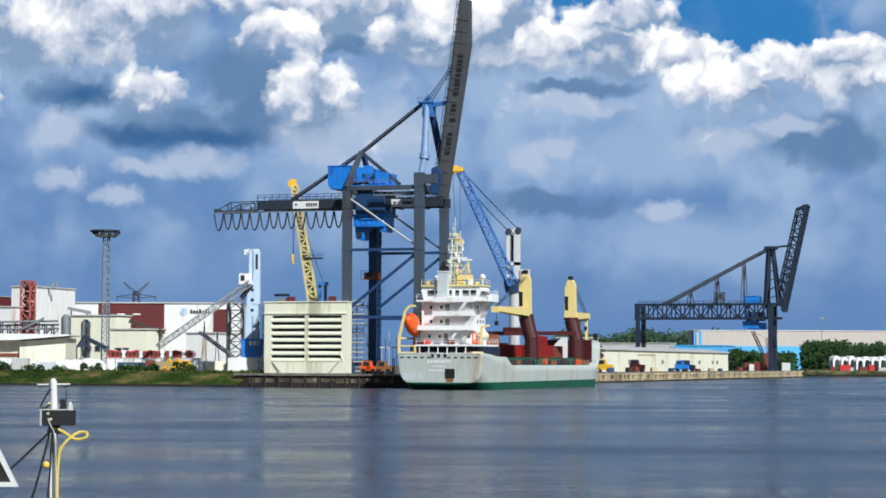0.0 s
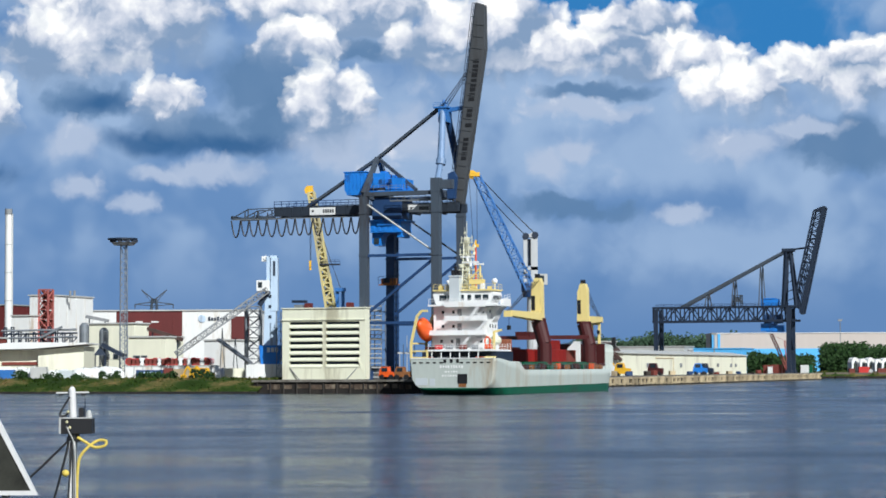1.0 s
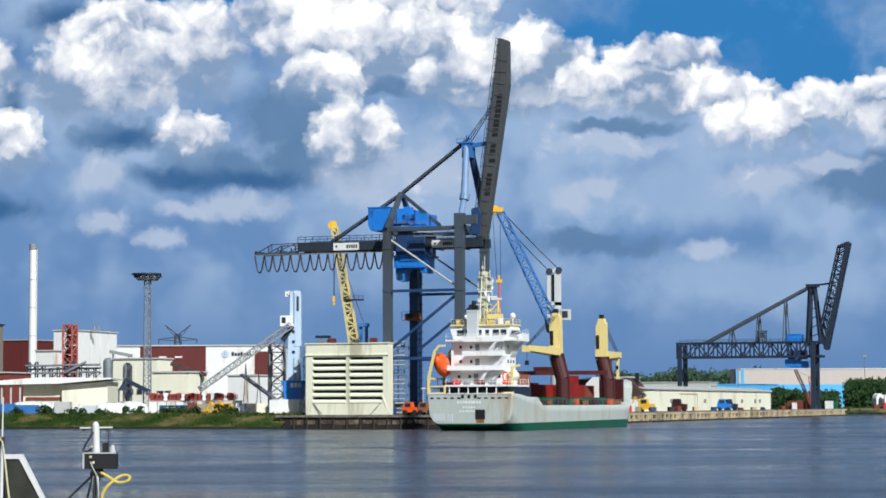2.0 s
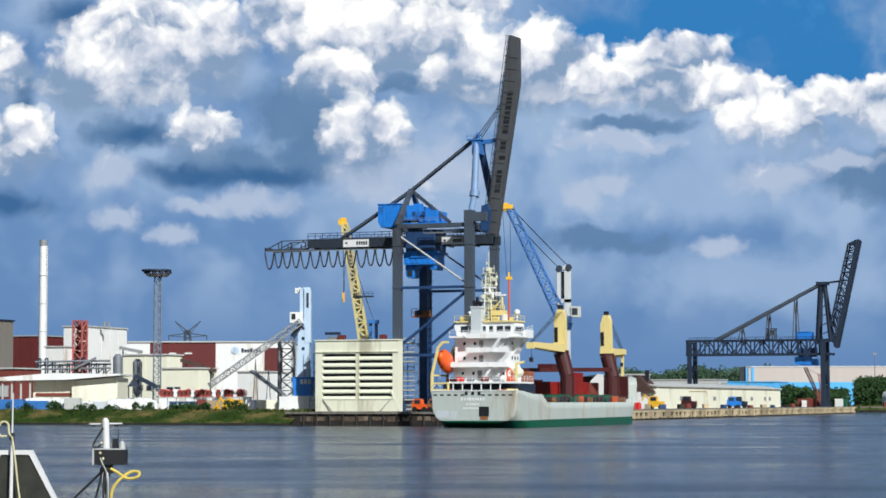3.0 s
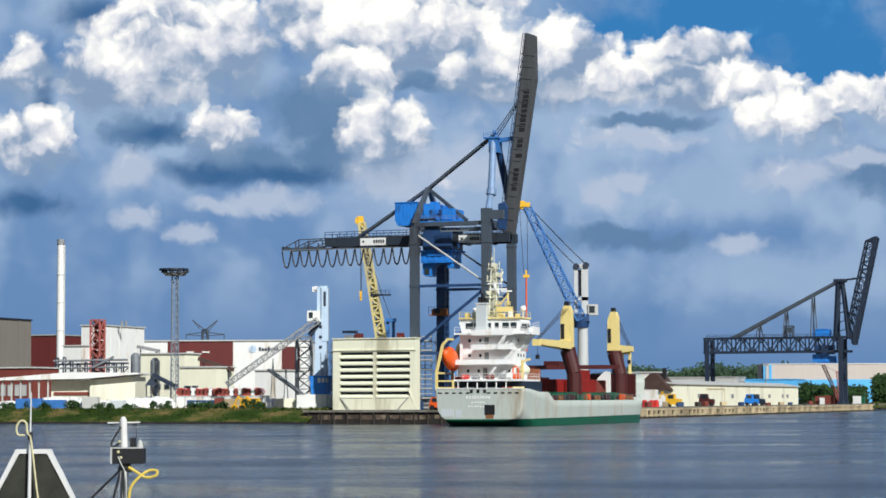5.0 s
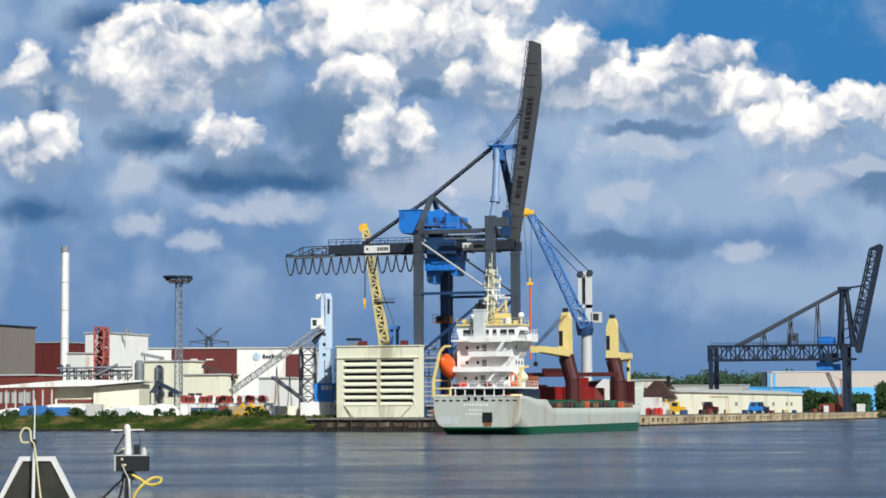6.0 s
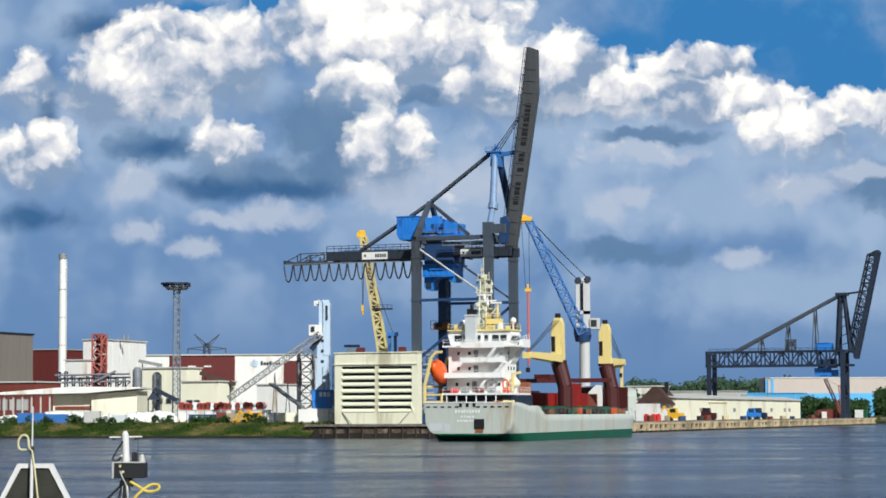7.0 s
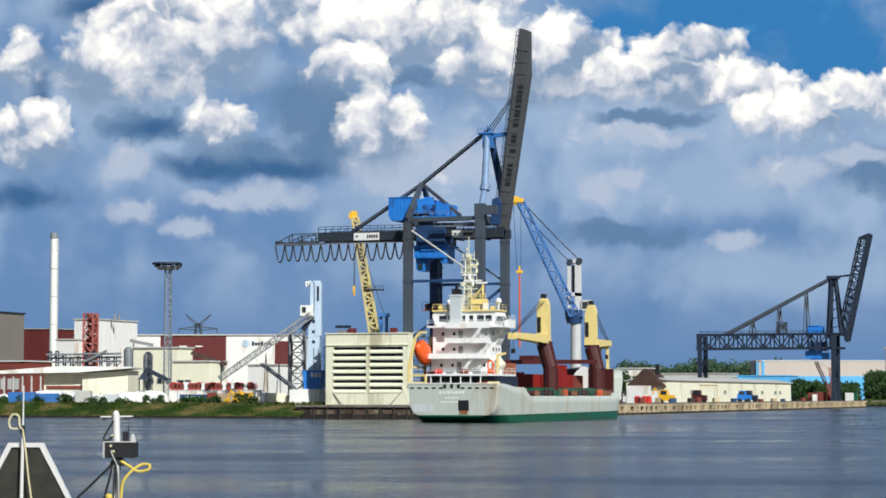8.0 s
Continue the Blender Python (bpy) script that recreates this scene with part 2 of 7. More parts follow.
# ---- sky backdrop ----
def cloud_backdrop():
    """A far sheet of sky whose clouds are grown from soft centres broken up by noise."""
    m = bpy.data.materials.new("cloudy_sky")
    m.use_nodes = True
    n, l = m.node_tree.nodes, m.node_tree.links
    n.clear()

    def math_(op, a, b=None, c=None, clamp=False):
        q = n.new("ShaderNodeMath")
        q.operation, q.use_clamp = op, clamp
        for i, v in enumerate((a, b, c)):
            if v is None:
                continue
            if isinstance(v, (int, float)):
                q.inputs[i].default_value = v
            else:
                l.new(v, q.inputs[i])
        return q.outputs[0]

    def vec(op, a, b):
        q = n.new("ShaderNodeVectorMath")
        q.operation = op
        for i, v in enumerate((a, b)):
            if isinstance(v, tuple):
                q.inputs[i].default_value = v
            elif isinstance(v, float):
                q.inputs["Scale"].default_value = v
            else:
                l.new(v, q.inputs[i])
        return q.outputs["Value"] if op in ("LENGTH", "DOT_PRODUCT") else q.outputs[0]

    def fbm(p, scale, detail=6.0, rough=0.55, colour=False):
        q = n.new("ShaderNodeTexNoise")
        q.inputs["Scale"].default_value, q.inputs["Detail"].default_value, q.inputs["Roughness"].default_value = scale, detail, rough
        l.new(p, q.inputs["Vector"])
        return q.outputs[1 if colour else 0]

    def step(v, lo, hi):
        q = n.new("ShaderNodeMapRange")
        q.interpolation_type = "SMOOTHSTEP"
        q.inputs[1].default_value, q.inputs[2].default_value = lo, hi
        l.new(v, q.inputs[0])
        return q.outputs[0]

    def mix(f, a, b):
        q = n.new("ShaderNodeMix")
        q.data_type = "RGBA"
        l.new(f, q.inputs["Factor"])
        for key, v in (("A", a), ("B", b)):
            if isinstance(v, tuple):
                q.inputs[key].default_value = (*v, 1)
            else:
                l.new(v, q.inputs[key])
        return q.outputs["Result"]

    tc = n.new("ShaderNodeTexCoord")
    p0 = vec("SCALE", tc.outputs["Object"], 0.01)          # hundreds of metres on the sheet

    def warped(p, scale, amount, detail):
        w = vec("SUBTRACT", fbm(p, scale, detail, 0.55, True), (0.5, 0.5, 0.5))
        q = n.new("ShaderNodeVectorMath")
        q.operation = "MULTIPLY_ADD"
        l.new(w, q.inputs[0])
        q.inputs[1].default_value = (amount, 0.0, amount * 0.8)
        l.new(p, q.inputs[2])
        return q.outputs[0]
    soft_p = warped(p0, 0.6, 0.9, 3.0)
    crisp_p = warped(warped(p0, 1.0, 0.9, 4.0), 3.2, 0.34, 2.5)

    def cells(p, scale):
        q = n.new("ShaderNodeTexVoronoi")
        q.feature = "SMOOTH_F1"
        q.inputs["Scale"].default_value, q.inputs["Smoothness"].default_value, q.inputs["Detail"].default_value = scale, 0.35, 1.5
        l.new(p, q.inputs["Vector"])
        return math_("SUBTRACT", 0.42, q.outputs["Distance"])
    lobes = math_("MULTIPLY_ADD", cells(crisp_p, 3.1), 0.55, cells(crisp_p, 1.25))
    edge = math_("ADD", math_("MULTIPLY", math_("SUBTRACT", fbm(p0, 1.3, 5.0, 0.5), 0.5), 0.7), math_("MULTIPLY", lobes, 0.45))
    puff = math_("ADD", math_("MULTIPLY", math_("SUBTRACT", fbm(p0, 1.1, 6.0, 0.55), 0.5), 0.8), math_("MULTIPLY_ADD", lobes, 0.32, -0.04))
    broad = math_("SUBTRACT", fbm(soft_p, 0.5, 3.0, 0.5), 0.5)

    def reach(p, c):
        x, z, rx, rz = c
        s = n.new("ShaderNodeVectorMath")
        s.operation = "MULTIPLY_ADD"
        l.new(p, s.inputs[0])
        s.inputs[1].default_value = (1 / rx, 0.0, 1 / rz)
        s.inputs[2].default_value = (-x / rx, 0.0, -z / rz)
        return s.outputs[0]

    def layer(out, centres, p, colour, lo, hi, amount, ragged):
        for c in centres:
            d = vec("LENGTH", reach(p, c), (0.0, 0.0, 0.0))
            k = math_("SUBTRACT", math_("MULTIPLY_ADD", edge, ragged, 1.2), d)
            out = mix(math_("MULTIPLY", step(k, lo, hi), amount), out, colour)
        return out

    sep = n.new("ShaderNodeSeparateXYZ")
    l.new(p0, sep.inputs[0])
    out = mix(step(sep.outputs[2], 0.3, 4.6), SKY_LOW, SKY_HIGH)
    out = mix(step(broad, -0.12, 0.16), out, mix(step(sep.outputs[2], 0.5, 3.5), SKY_LOW, SKY_PALE))
    out = layer(out, CLOUD_GREYS, soft_p, SKY_PALE, -0.25, 0.7, 0.8, 0.6)
    out = layer(out, SKY_HOLES, crisp_p, mix(step(puff, -0.2, 0.2), SKY_BLUE, SKY_HAZE), -0.15, 0.6, 1.0, 0.5)
    haze = mix(step(puff, -0.2, 0.24), SKY_PALE, HAZE_LIGHT)
    out = layer(out, CLOUD_HAZE, soft_p, haze, -0.15, 0.8, 0.85, 0.8)
    out = layer(out, CLOUD_FLATS, crisp_p, SKY_FLAT, -0.15, 0.5, 0.9, 0.7)
    out = layer(out, CLOUD_BASES, soft_p, SKY_DARK, -0.2, 0.75, 0.9, 0.7)
    tuft = mix(step(puff, -0.16, 0.14), TUFT_SHADE, TUFT_LIGHT)
    out = layer(out, CLOUD_TUFTS, crisp_p, tuft, -0.2, 0.55, 0.9, 0.8)
    for c in CLOUD_BANK + CLOUD_HEADS:
        q = reach(crisp_p, c)
        d = vec("LENGTH", q, (0.0, 0.0, 0.0))
        sp = n.new("ShaderNodeSeparateXYZ")
        l.new(q, sp.inputs[0])
        up = math_("ADD", math_("MULTIPLY_ADD", sp.outputs[2], 0.8, 0.88), math_("MULTIPLY_ADD", puff, 2.5, math_("MULTIPLY", broad, 1.6)))
        tone = mix(step(up, -0.1, 0.55), HEAD_SHADE, HEAD_MID)
        tone = mix(step(up, 0.4, 0.95), tone, HEAD_LIGHT)
        k = math_("SUBTRACT", math_("MULTIPLY_ADD", edge, 0.9, 1.42), d)
        # crisp above, melting away below
        hi = math_("MULTIPLY_ADD", math_("MINIMUM", sp.outputs[2], 0.0), -1.1, 0.28)
        out = mix(math_("DIVIDE", k, hi, clamp=True), out, tone)
    em, so = n.new("ShaderNodeEmission"), n.new("ShaderNodeOutputMaterial")
    l.new(out, em.inputs[0])
    em.inputs[1].default_value = SKY_GLOW
    l.new(em.outputs[0], so.inputs[0])
    M["sky_sheet"] = m
    bm = B()
    bm.faces.new([bm.verts.new(v) for v in ((-2600, 0, -60), (2600, 0, -60), (2600, 0, 2200), (-2600, 0, 2200))])
    return solo("backdrop_sky", bm, "sky_sheet", "heaped white and slate-grey clouds with gaps of deep blue sky", "sky", "structure", pose(0, 4300, 4.5))


def cloud(x, y, rx, ry):
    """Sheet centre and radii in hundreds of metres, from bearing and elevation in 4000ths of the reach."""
    k = 0.01075
    return (x - 784) * k, (645 - y) * k, rx * k * 1.08, ry * k * 1.08


SKY_GLOW = 1.0
SKY_LOW, SKY_HIGH, SKY_PALE = (0.132, 0.240, 0.45), (0.150, 0.265, 0.48), (0.34, 0.45, 0.63)
SKY_BLUE, SKY_HAZE, SKY_DARK = (0.042, 0.20, 0.47), (0.080, 0.28, 0.56), (0.040, 0.120, 0.27)
SKY_FLAT = (0.120, 0.215, 0.37)
TUFT_SHADE, TUFT_LIGHT = (0.46, 0.52, 0.65), (0.92, 0.87, 0.87)
HEAD_SHADE, HEAD_MID, HEAD_LIGHT = (0.24, 0.33, 0.48), (0.70, 0.70, 0.76), (1.07, 1.02, 0.96)
HAZE_LIGHT = (0.74, 0.72, 0.77)
CLOUD_HEADS = [cloud(x, y, a * 1.2, b * 1.2) for x, y, a, b in (
    (-98, 62, 40, 56), (-82, 192, 60, 50), (60, 58, 80, 56), (150, -14, 110, 62), (190, 42, 110, 60), (275, 10, 66, 60), (262, 172, 50, 46),
    (430, -30, 70, 60), (650, -56, 110, 62), (520, -48, 100, 60), (660, -4, 104, 50), (520, 8, 116, 62), (495, 66, 66, 36), (548, 184, 58, 60), (715, 74, 60, 38), (780, 50, 76, 56), (855, 46, 80, 64),
    (985, 80, 70, 34), (1100, 28, 66, 34), (1165, 92, 64, 34), (1235, 106, 66, 32), (1270, 156, 84, 44), (1515, 146, 62, 44), (1500, 92, 70, 30))]
CLOUD_BANK = [cloud(x, y, a * 1.2, b * 1.2) for x, y, a, b in (
    (110, 98, 100, 36), (600, 34, 90, 32), (840, 104, 110, 26), (1085, 70, 70, 40), (1120, 112, 96, 26), (1440, 118, 80, 44))]
CLOUD_HAZE = [cloud(*c) for c in (
    (640, 190, 130, 110), (690, 260, 130, 70), (345, 60, 60, 50), (850, 150, 130, 50), (980, 190, 140, 46), (1110, 60, 90, 50),
    (1440, 130, 110, 56), (1290, 190, 120, 50), (90, 130, 120, 34), (960, 290, 110, 60))]
CLOUD_TUFTS = [cloud(*c) for c in (
    (95, 232, 54, 40), (340, 285, 90, 24), (250, 300, 60, 18), (110, 322, 44, 32), (200, 350, 46, 22), (545, 172, 62, 56), (560, 240, 80, 56),
    (690, 225, 80, 54), (1000, 185, 110, 20), (990, 255, 44, 22), (935, 285, 40, 34), (1185, 372, 50, 20), (1270, 250, 80, 34), (1390, 222, 70, 18))]
CLOUD_BASES = [cloud(*c) for c in (
    (-62, 80, 26, 90), (20, -50, 80, 40), (240, 234, 110, 26), (380, 240, 120, 24), (140, 175, 80, 24), (-86, 292, 80, 30))]
CLOUD_FLATS = [cloud(*c) for c in (
    (430, 130, 90, 76), (455, 205, 66, 54), (330, 218, 140, 44), (130, 165, 100, 34), (615, 76, 90, 24), (1040, 152, 110, 16), (1470, 250, 130, 50), (980, 362, 120, 24))]
CLOUD_GREYS = [cloud(*c) for c in ((56, 103, 160, 60), (1144, 278, 210, 65), (660, 300, 200, 90), (1250, 430, 260, 60))]
SKY_HOLES = [cloud(*c) for c in ((1190, -40, 310, 100), (1370, 50, 140, 96), (211, -80, 44, 30), (330, -84, 50, 34), (960, 0, 100, 50))]
backdrop = cloud_backdrop()


# ---- water and ground ----
def water_material():
    m = mat("harbour_water", (0.008, 0.019, 0.036), 0.12, 0, 0.02, 0.3)
    n, l = m.node_tree.nodes, m.node_tree.links
    b = n["Principled BSDF"]
    b.inputs["IOR"].default_value = 1.24
    tc = n.new("ShaderNodeTexCoord")
    last = None
    for scale, stretch, strength, dist in ((0.05, 2.6, 0.3, 0.5), (0.35, 2.6, 0.7, 0.3), (1.2, 1.2, 0.8, 0.26), (3.6, 1.2, 0.8, 0.09)):
        mp, nz, bp = n.new("ShaderNodeMapping"), n.new("ShaderNodeTexNoise"), n.new("ShaderNodeBump")
        mp.inputs["Scale"].default_value = (1 / stretch, 1, 1)
        nz.inputs["Scale"].default_value, nz.inputs["Detail"].default_value = scale, 4
        bp.inputs["Strength"].default_value, bp.inputs["Distance"].default_value = strength, dist
        l.new(tc.outputs["Object"], mp.inputs[0])
        l.new(mp.outputs[0], nz.inputs["Vector"])
        l.new(nz.outputs[0], bp.inputs["Height"])
        if last:
            l.new(last, bp.inputs["Normal"])
        last = bp.outputs[0]
    l.new(last, b.inputs["Normal"])
    # calm lanes and wind-ruffled lanes
    mp, nz, mr = n.new("ShaderNodeMapping"), n.new("ShaderNodeTexNoise"), n.new("ShaderNodeMapRange")
    mp.inputs["Scale"].default_value = (0.3, 0.8, 1)
    mp.inputs["Rotation"].default_value = (0, 0, radians(-5))
    nz.inputs["Scale"].default_value, nz.inputs["Detail"].default_value = 0.06, 9
    mr.inputs[1].default_value, mr.inputs[2].default_value, mr.inputs[3].default_value, mr.inputs[4].default_value = 0.38, 0.63, 0.07, 0.26
    l.new(tc.outputs["Object"], mp.inputs[0])
    l.new(mp.outputs[0], nz.inputs["Vector"])
    l.new(nz.outputs[0], mr.inputs[0])
    l.new(mr.outputs[0], b.inputs["Roughness"])
    M["water"] = m


water_material()
bm = B()
bm.faces.new([bm.verts.new(v) for v in ((-3500, -600, 0), (3500, -600, 0), (3500, 4290, 0), (-3500, 4290, 0))])
solo("water", bm, "water", "dark slate harbour water with small wind ripples", "water", "structure")

bm = B()
# land behind the quay and behind the grassy bank, one sheet to the horizon
land = [quay(0, 0), quay(0, 453), quay(60, 470), quay(60, 520), (420, 1010), (3000, 1400), (3000, 4280), (-3000, 4280), (-3000, 700), quay(300, 12), quay(36, 6), quay(36, 0)]
prism(bm, land, -2.0, 2.5, "z")
solo("ground", bm, "soil", "paved and gravelled port ground behind the quay", "ground", "structure")


# ---- container crane ----
def sling(bm, a, b, sag, r, n=8):
    """A rope from a to b with some sag."""
    a, b = Vector(a), Vector(b)
    chain(bm, [a.lerp(b, i / n) - Vector((0, 0, sag * 4 * (i / n) * (1 - i / n))) for i in range(n + 1)], r, 5)


def ribbed_box(*a):
    bm = B()
    bx(bm, *a)
    bmesh.ops.bevel(bm, geom=bm.edges[:], offset=0.12, segments=1, affect="EDGES")
    return bm


def container_crane():
    cx, cy = quay(9.34, 18.62)
    c = thing("container_crane", "grey and blue ship-to-shore container crane with its boom raised", "crane", cx, cy, 2.5, QUAY_TURN)
    L, N, F, W = -7.6, -7.75, 7.75, 7.6      # land side, near frame, far frame, water side
    for x, y, m, top, w in ((L, N, "crane_grey", 36.5, 1.6), (W, N, "crane_grey", 38.5, 1.7), (L, F, "dark_blue", 36.0, 1.7), (W, F, "crane_grey", 36.5, 1.6)):
        bm = B()
        beam(bm, (x, y, 1.6), (x, y, top), w, w)
        for z in (12, 24.5, 33):
            bx(bm, x - w * .56, y - w * .56, z, x + w * .56, y + w * .56, z + 0.35)
        leg = part("leg", bm, m, c)
        bm = B()
        bx(bm, x - 0.9, y - 2.6, 0.0, x + 0.9, y + 2.6, 1.8)
        for k in range(4):
            tube(bm, (x - 0.5, y - 2.1 + k * 1.4, 0.45), (x + 0.5, y - 2.1 + k * 1.4, 0.45), 0.45, n=10)
        part("bogie", bm, "dark_blue", leg)
    for y in (N, F):
        bm = B()
        beam(bm, (L, y, 24.7), (W, y, 24.7), 0.5, 0.55)
        part("tie_beam", bm, "dark_blue", c)
        bm = B()
        beam(bm, (L, y, 11.3), (W, y, 11.3), 0.5, 0.55)
        part("tie_beam", bm, "dark_blue", c)
        bm = B()
        beam(bm, (L + .4, y, 13), (W - .4, y, 24), 0.5, 0.5)
        part("brace", bm, "dark_blue", c)
        bm = B()
        tube(bm, (L + .5, y, 35), (W - .5, y, 25.3), 0.19)
        part("brace", bm, "pale_grey" if y == N else "crane_grey", c)
        bm = B()
        beam(bm, (L, y, 37.0), (W + 1, y, 37.0), 0.7, 0.8)
        part("upper_beam", bm, "crane_grey", c)
    for x in (L, W):
        bm = B()
        beam(bm, (x, N, 36.9), (x, F, 36.9), 1.2, 1.5)
        part("portal_beam", bm, "crane_grey", c)
        bm = B()
        beam(bm, (x, N, 2.2), (x, F, 2.2), 1.1, 1.2)
        part("sill_beam", bm, "crane_grey", c)
    # twin girders with the landward tail
    for y in (-2.4, 2.4):
        bm = B()
        bx(bm, -29.2, y - 0.5, 33.45, 10.6, y + 0.5, 35.3)
        for k in range(21):
            bx(bm, -29.2 + 1.97 * k, y - 0.56, 33.45, -29.05 + 1.97 * k, y + 0.56, 35.3)
        part("girder", bm, "boom_grey", c)
        bm = B()
        beam(bm, (-39.0, y, 33.2), (-29.2, y, 33.45), 0.35)
        for k in range(4):
            x = -38.9 + 3.0 * k
            beam(bm, (x, y, 33.2), (x, y, 34.7 if k else 33.7), 0.22)
        beam(bm, (-35.2, y, 35.1), (-29.2, y, 35.2), 0.2)
        beam(bm, (-38.9, y, 33.3), (-35.2, y, 35.1), 0.2)
        beam(bm, (-35.2, y, 33.2), (-35.2, y, 35.2), 0.2)
        beam(bm, (-35.2, y, 33.2), (-30, y, 35.1), 0.16)
        part("tail_frame", bm, "crane_grey", c)
        bm = B()
        rail(bm, [(-29, y * 1.35, 35.3), (10, y * 1.35, 35.3)], 1.1, 1.6, 0.06)
        part("hand_rail", bm, "dark_blue", c)
    for k in range(9):
        bm = B()
        x = -38.9 + k * 5.6
        bx(bm, x, -2.6, 33.2, x + 0.4, 2.6, 33.8)
        part("cross_beam", bm, "boom_grey", c)
    # festoon cable
    bm = B()
    x = -38.6
    k = 0
    while x < -9.8:
        w, drop = ((2.05, 3.5), (1.75, 3.25), (1.9, 3.35), (1.8, 3.3), (2.1, 3.5))[k % 5]
        pts = [(x + w * i / 8, -3.2, 32.8 - drop * (1 - abs(2 * i / 8 - 1) ** 2.2)) for i in range(9)]
        chain(bm, pts, 0.16, 6)
        x += w + 0.12
        k += 1
    part("festoon_cable", bm, "cable_black", c)
    bm = B()
    beam(bm, (-38.3, -3.2, 32.95), (-10, -3.2, 32.95), 0.16)
    part("festoon_rail", bm, "steel", c)
    # frame over the land side legs and the stays
    top2 = Vector((-7.5, 0, 44.9))
    for y in (N, F):
        bm = B()
        beam(bm, (L, y, 37), top2 + Vector((0, y * 0.06, 0)), 1.1, 1.1, 0.8, 0.8)
        part("frame_leg", bm, "crane_grey", c)
    bm = B()
    beam(bm, top2, (1.6, -2.4, 38.0), 0.6)
    part("frame_strut", bm, "crane_grey", c)
    apex = Vector((6.9, 0, 55.4))
    for y in (-0.45, 0.45):
        bm = B()
        o = Vector((0, y, 0))
        beam(bm, apex + o, top2 + o, 0.35, 0.5)
        beam(bm, top2 + o, Vector((-22.9, y, 35.4)), 0.35, 0.5)
        part("back_stay", bm, "crane_grey", c)
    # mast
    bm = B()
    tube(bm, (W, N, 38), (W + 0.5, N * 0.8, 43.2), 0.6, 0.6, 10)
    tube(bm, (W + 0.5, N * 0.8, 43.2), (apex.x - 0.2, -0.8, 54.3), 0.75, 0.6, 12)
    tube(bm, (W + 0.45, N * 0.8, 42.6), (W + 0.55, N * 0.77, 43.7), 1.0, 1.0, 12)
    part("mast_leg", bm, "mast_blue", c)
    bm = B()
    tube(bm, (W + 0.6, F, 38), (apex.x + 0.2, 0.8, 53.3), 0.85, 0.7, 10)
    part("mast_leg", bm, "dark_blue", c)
    bm = B()
    bx(bm, apex.x - 0.9, -1.6, 51.6, apex.x + 0.9, 1.6, 54.4)
    bx(bm, apex.x - 1.9, -1.8, 54.4, apex.x + 1.2, 1.8, 54.7)
    rail(bm, [(apex.x - 1.9, -1.8, 54.7), (apex.x + 1.2, -1.8, 54.7)], 0.8, 1.2)
    tube(bm, (apex.x - .2, 0, 54.7), (apex.x - .2, 0, 56.2), 0.5, 0.3)
    beam(bm, (apex.x, 0, 54.0), (apex.x + 4.6, 0, 54.5), 0.7, 0.8)
    part("mast_head", bm, "jib_blue", c)
    for y in (-1.5, 0.0, 1.5):
        bm = B()
        sling(bm, (apex.x, y, 55.0), (11.6, y * 0.5, 61.5), 0.1, 0.09)
        part("boom_stay", bm, "cable_black", c)
    bm = B()
    bx(bm, W - 0.9, N - 0.9, 37.0, W + 1.0, N + 0.9, 39.8)
    bx(bm, W + 0.8, N - 0.6, 37.6, W + 3.6, N + 0.6, 39.4)
    part("mast_foot", bm, "crane_grey", c)
    bm = B()
    prism(bm, [(8.3, 36.0), (10.0, 36.0), (10.4, 40.2), (9.8, 41.4), (8.6, 41.0)], -3.4, -2.4, "y")
    part("hinge_house", bm, "dark_blue", c)
    # raised boom, twin box girders that taper to the tip
    for y in (-1.3, -0.2):
        bm = B()
        side = [(8.8, 35.45), (10.9, 35.0), (15.8, 66.0), (15.7, 74.8), (14.05, 75.4), (11.9, 59.1)]
        prism(bm, side, y, y + 0.8, "y")
        for k in range(16):
            t = k / 16
            x0, x1, z = 8.9 + 5.1 * t, 10.8 + 5.2 * t, 35.5 + 37.5 * t
            beam(bm, (x0 + .1, y - 0.05, z + .3), (x1, y - 0.05, z), 0.12, 0.14)
        boom = part("raised_boom", bm, "boom_face", c)
        bm = B()
        for (xa, za), (xb, zb) in (((8.7, 36.5), (11.75, 59.1)), ((11.75, 59.1), (13.9, 75.3))):
            beam(bm, (xa, y + .5, za), (xb, y + .5, zb), 0.9, 0.25)
            for i in range(13):
                p = Vector((xa, y + .5, za)).lerp(Vector((xb, y + .5, zb)), i / 12)
                beam(bm, p, p + Vector((-0.8, 0, 0.1)), 0.09)
            beam(bm, (xa - .8, y + .5, za + .1), (xb - .8, y + .5, zb + .1), 0.1)
        part("boom_walkway", bm, "boom_grey", boom)
    bm = B()
    for k in range(7):
        t = k / 6
        bx(bm, 10.0 + 4.9 * t, -0.5, 38 + 35 * t, 10.7 + 4.9 * t, 0.6, 39 + 35 * t)
    part("boom_frame", bm, "boom_grey", c)
    # lettering on the boom, too small to read: plain bars
    for z0, z1, w in ((43.8, 48.8, 1.05), (50.4, 51.5, 1.3), (52.4, 55.0, 1.1), (55.6, 64.2, 1.15)):
        for i in range(int((z1 - z0) / 0.95)):
            bm = B()
            z = z0 + i * 0.95
            x = 9.5 + (z - 35) * 0.14
            bx(bm, x, -1.38, z, x + w, -1.31, z + (0.7, 0.62, 0.76)[i % 3])
            part("letter_bar", bm, "black", c)
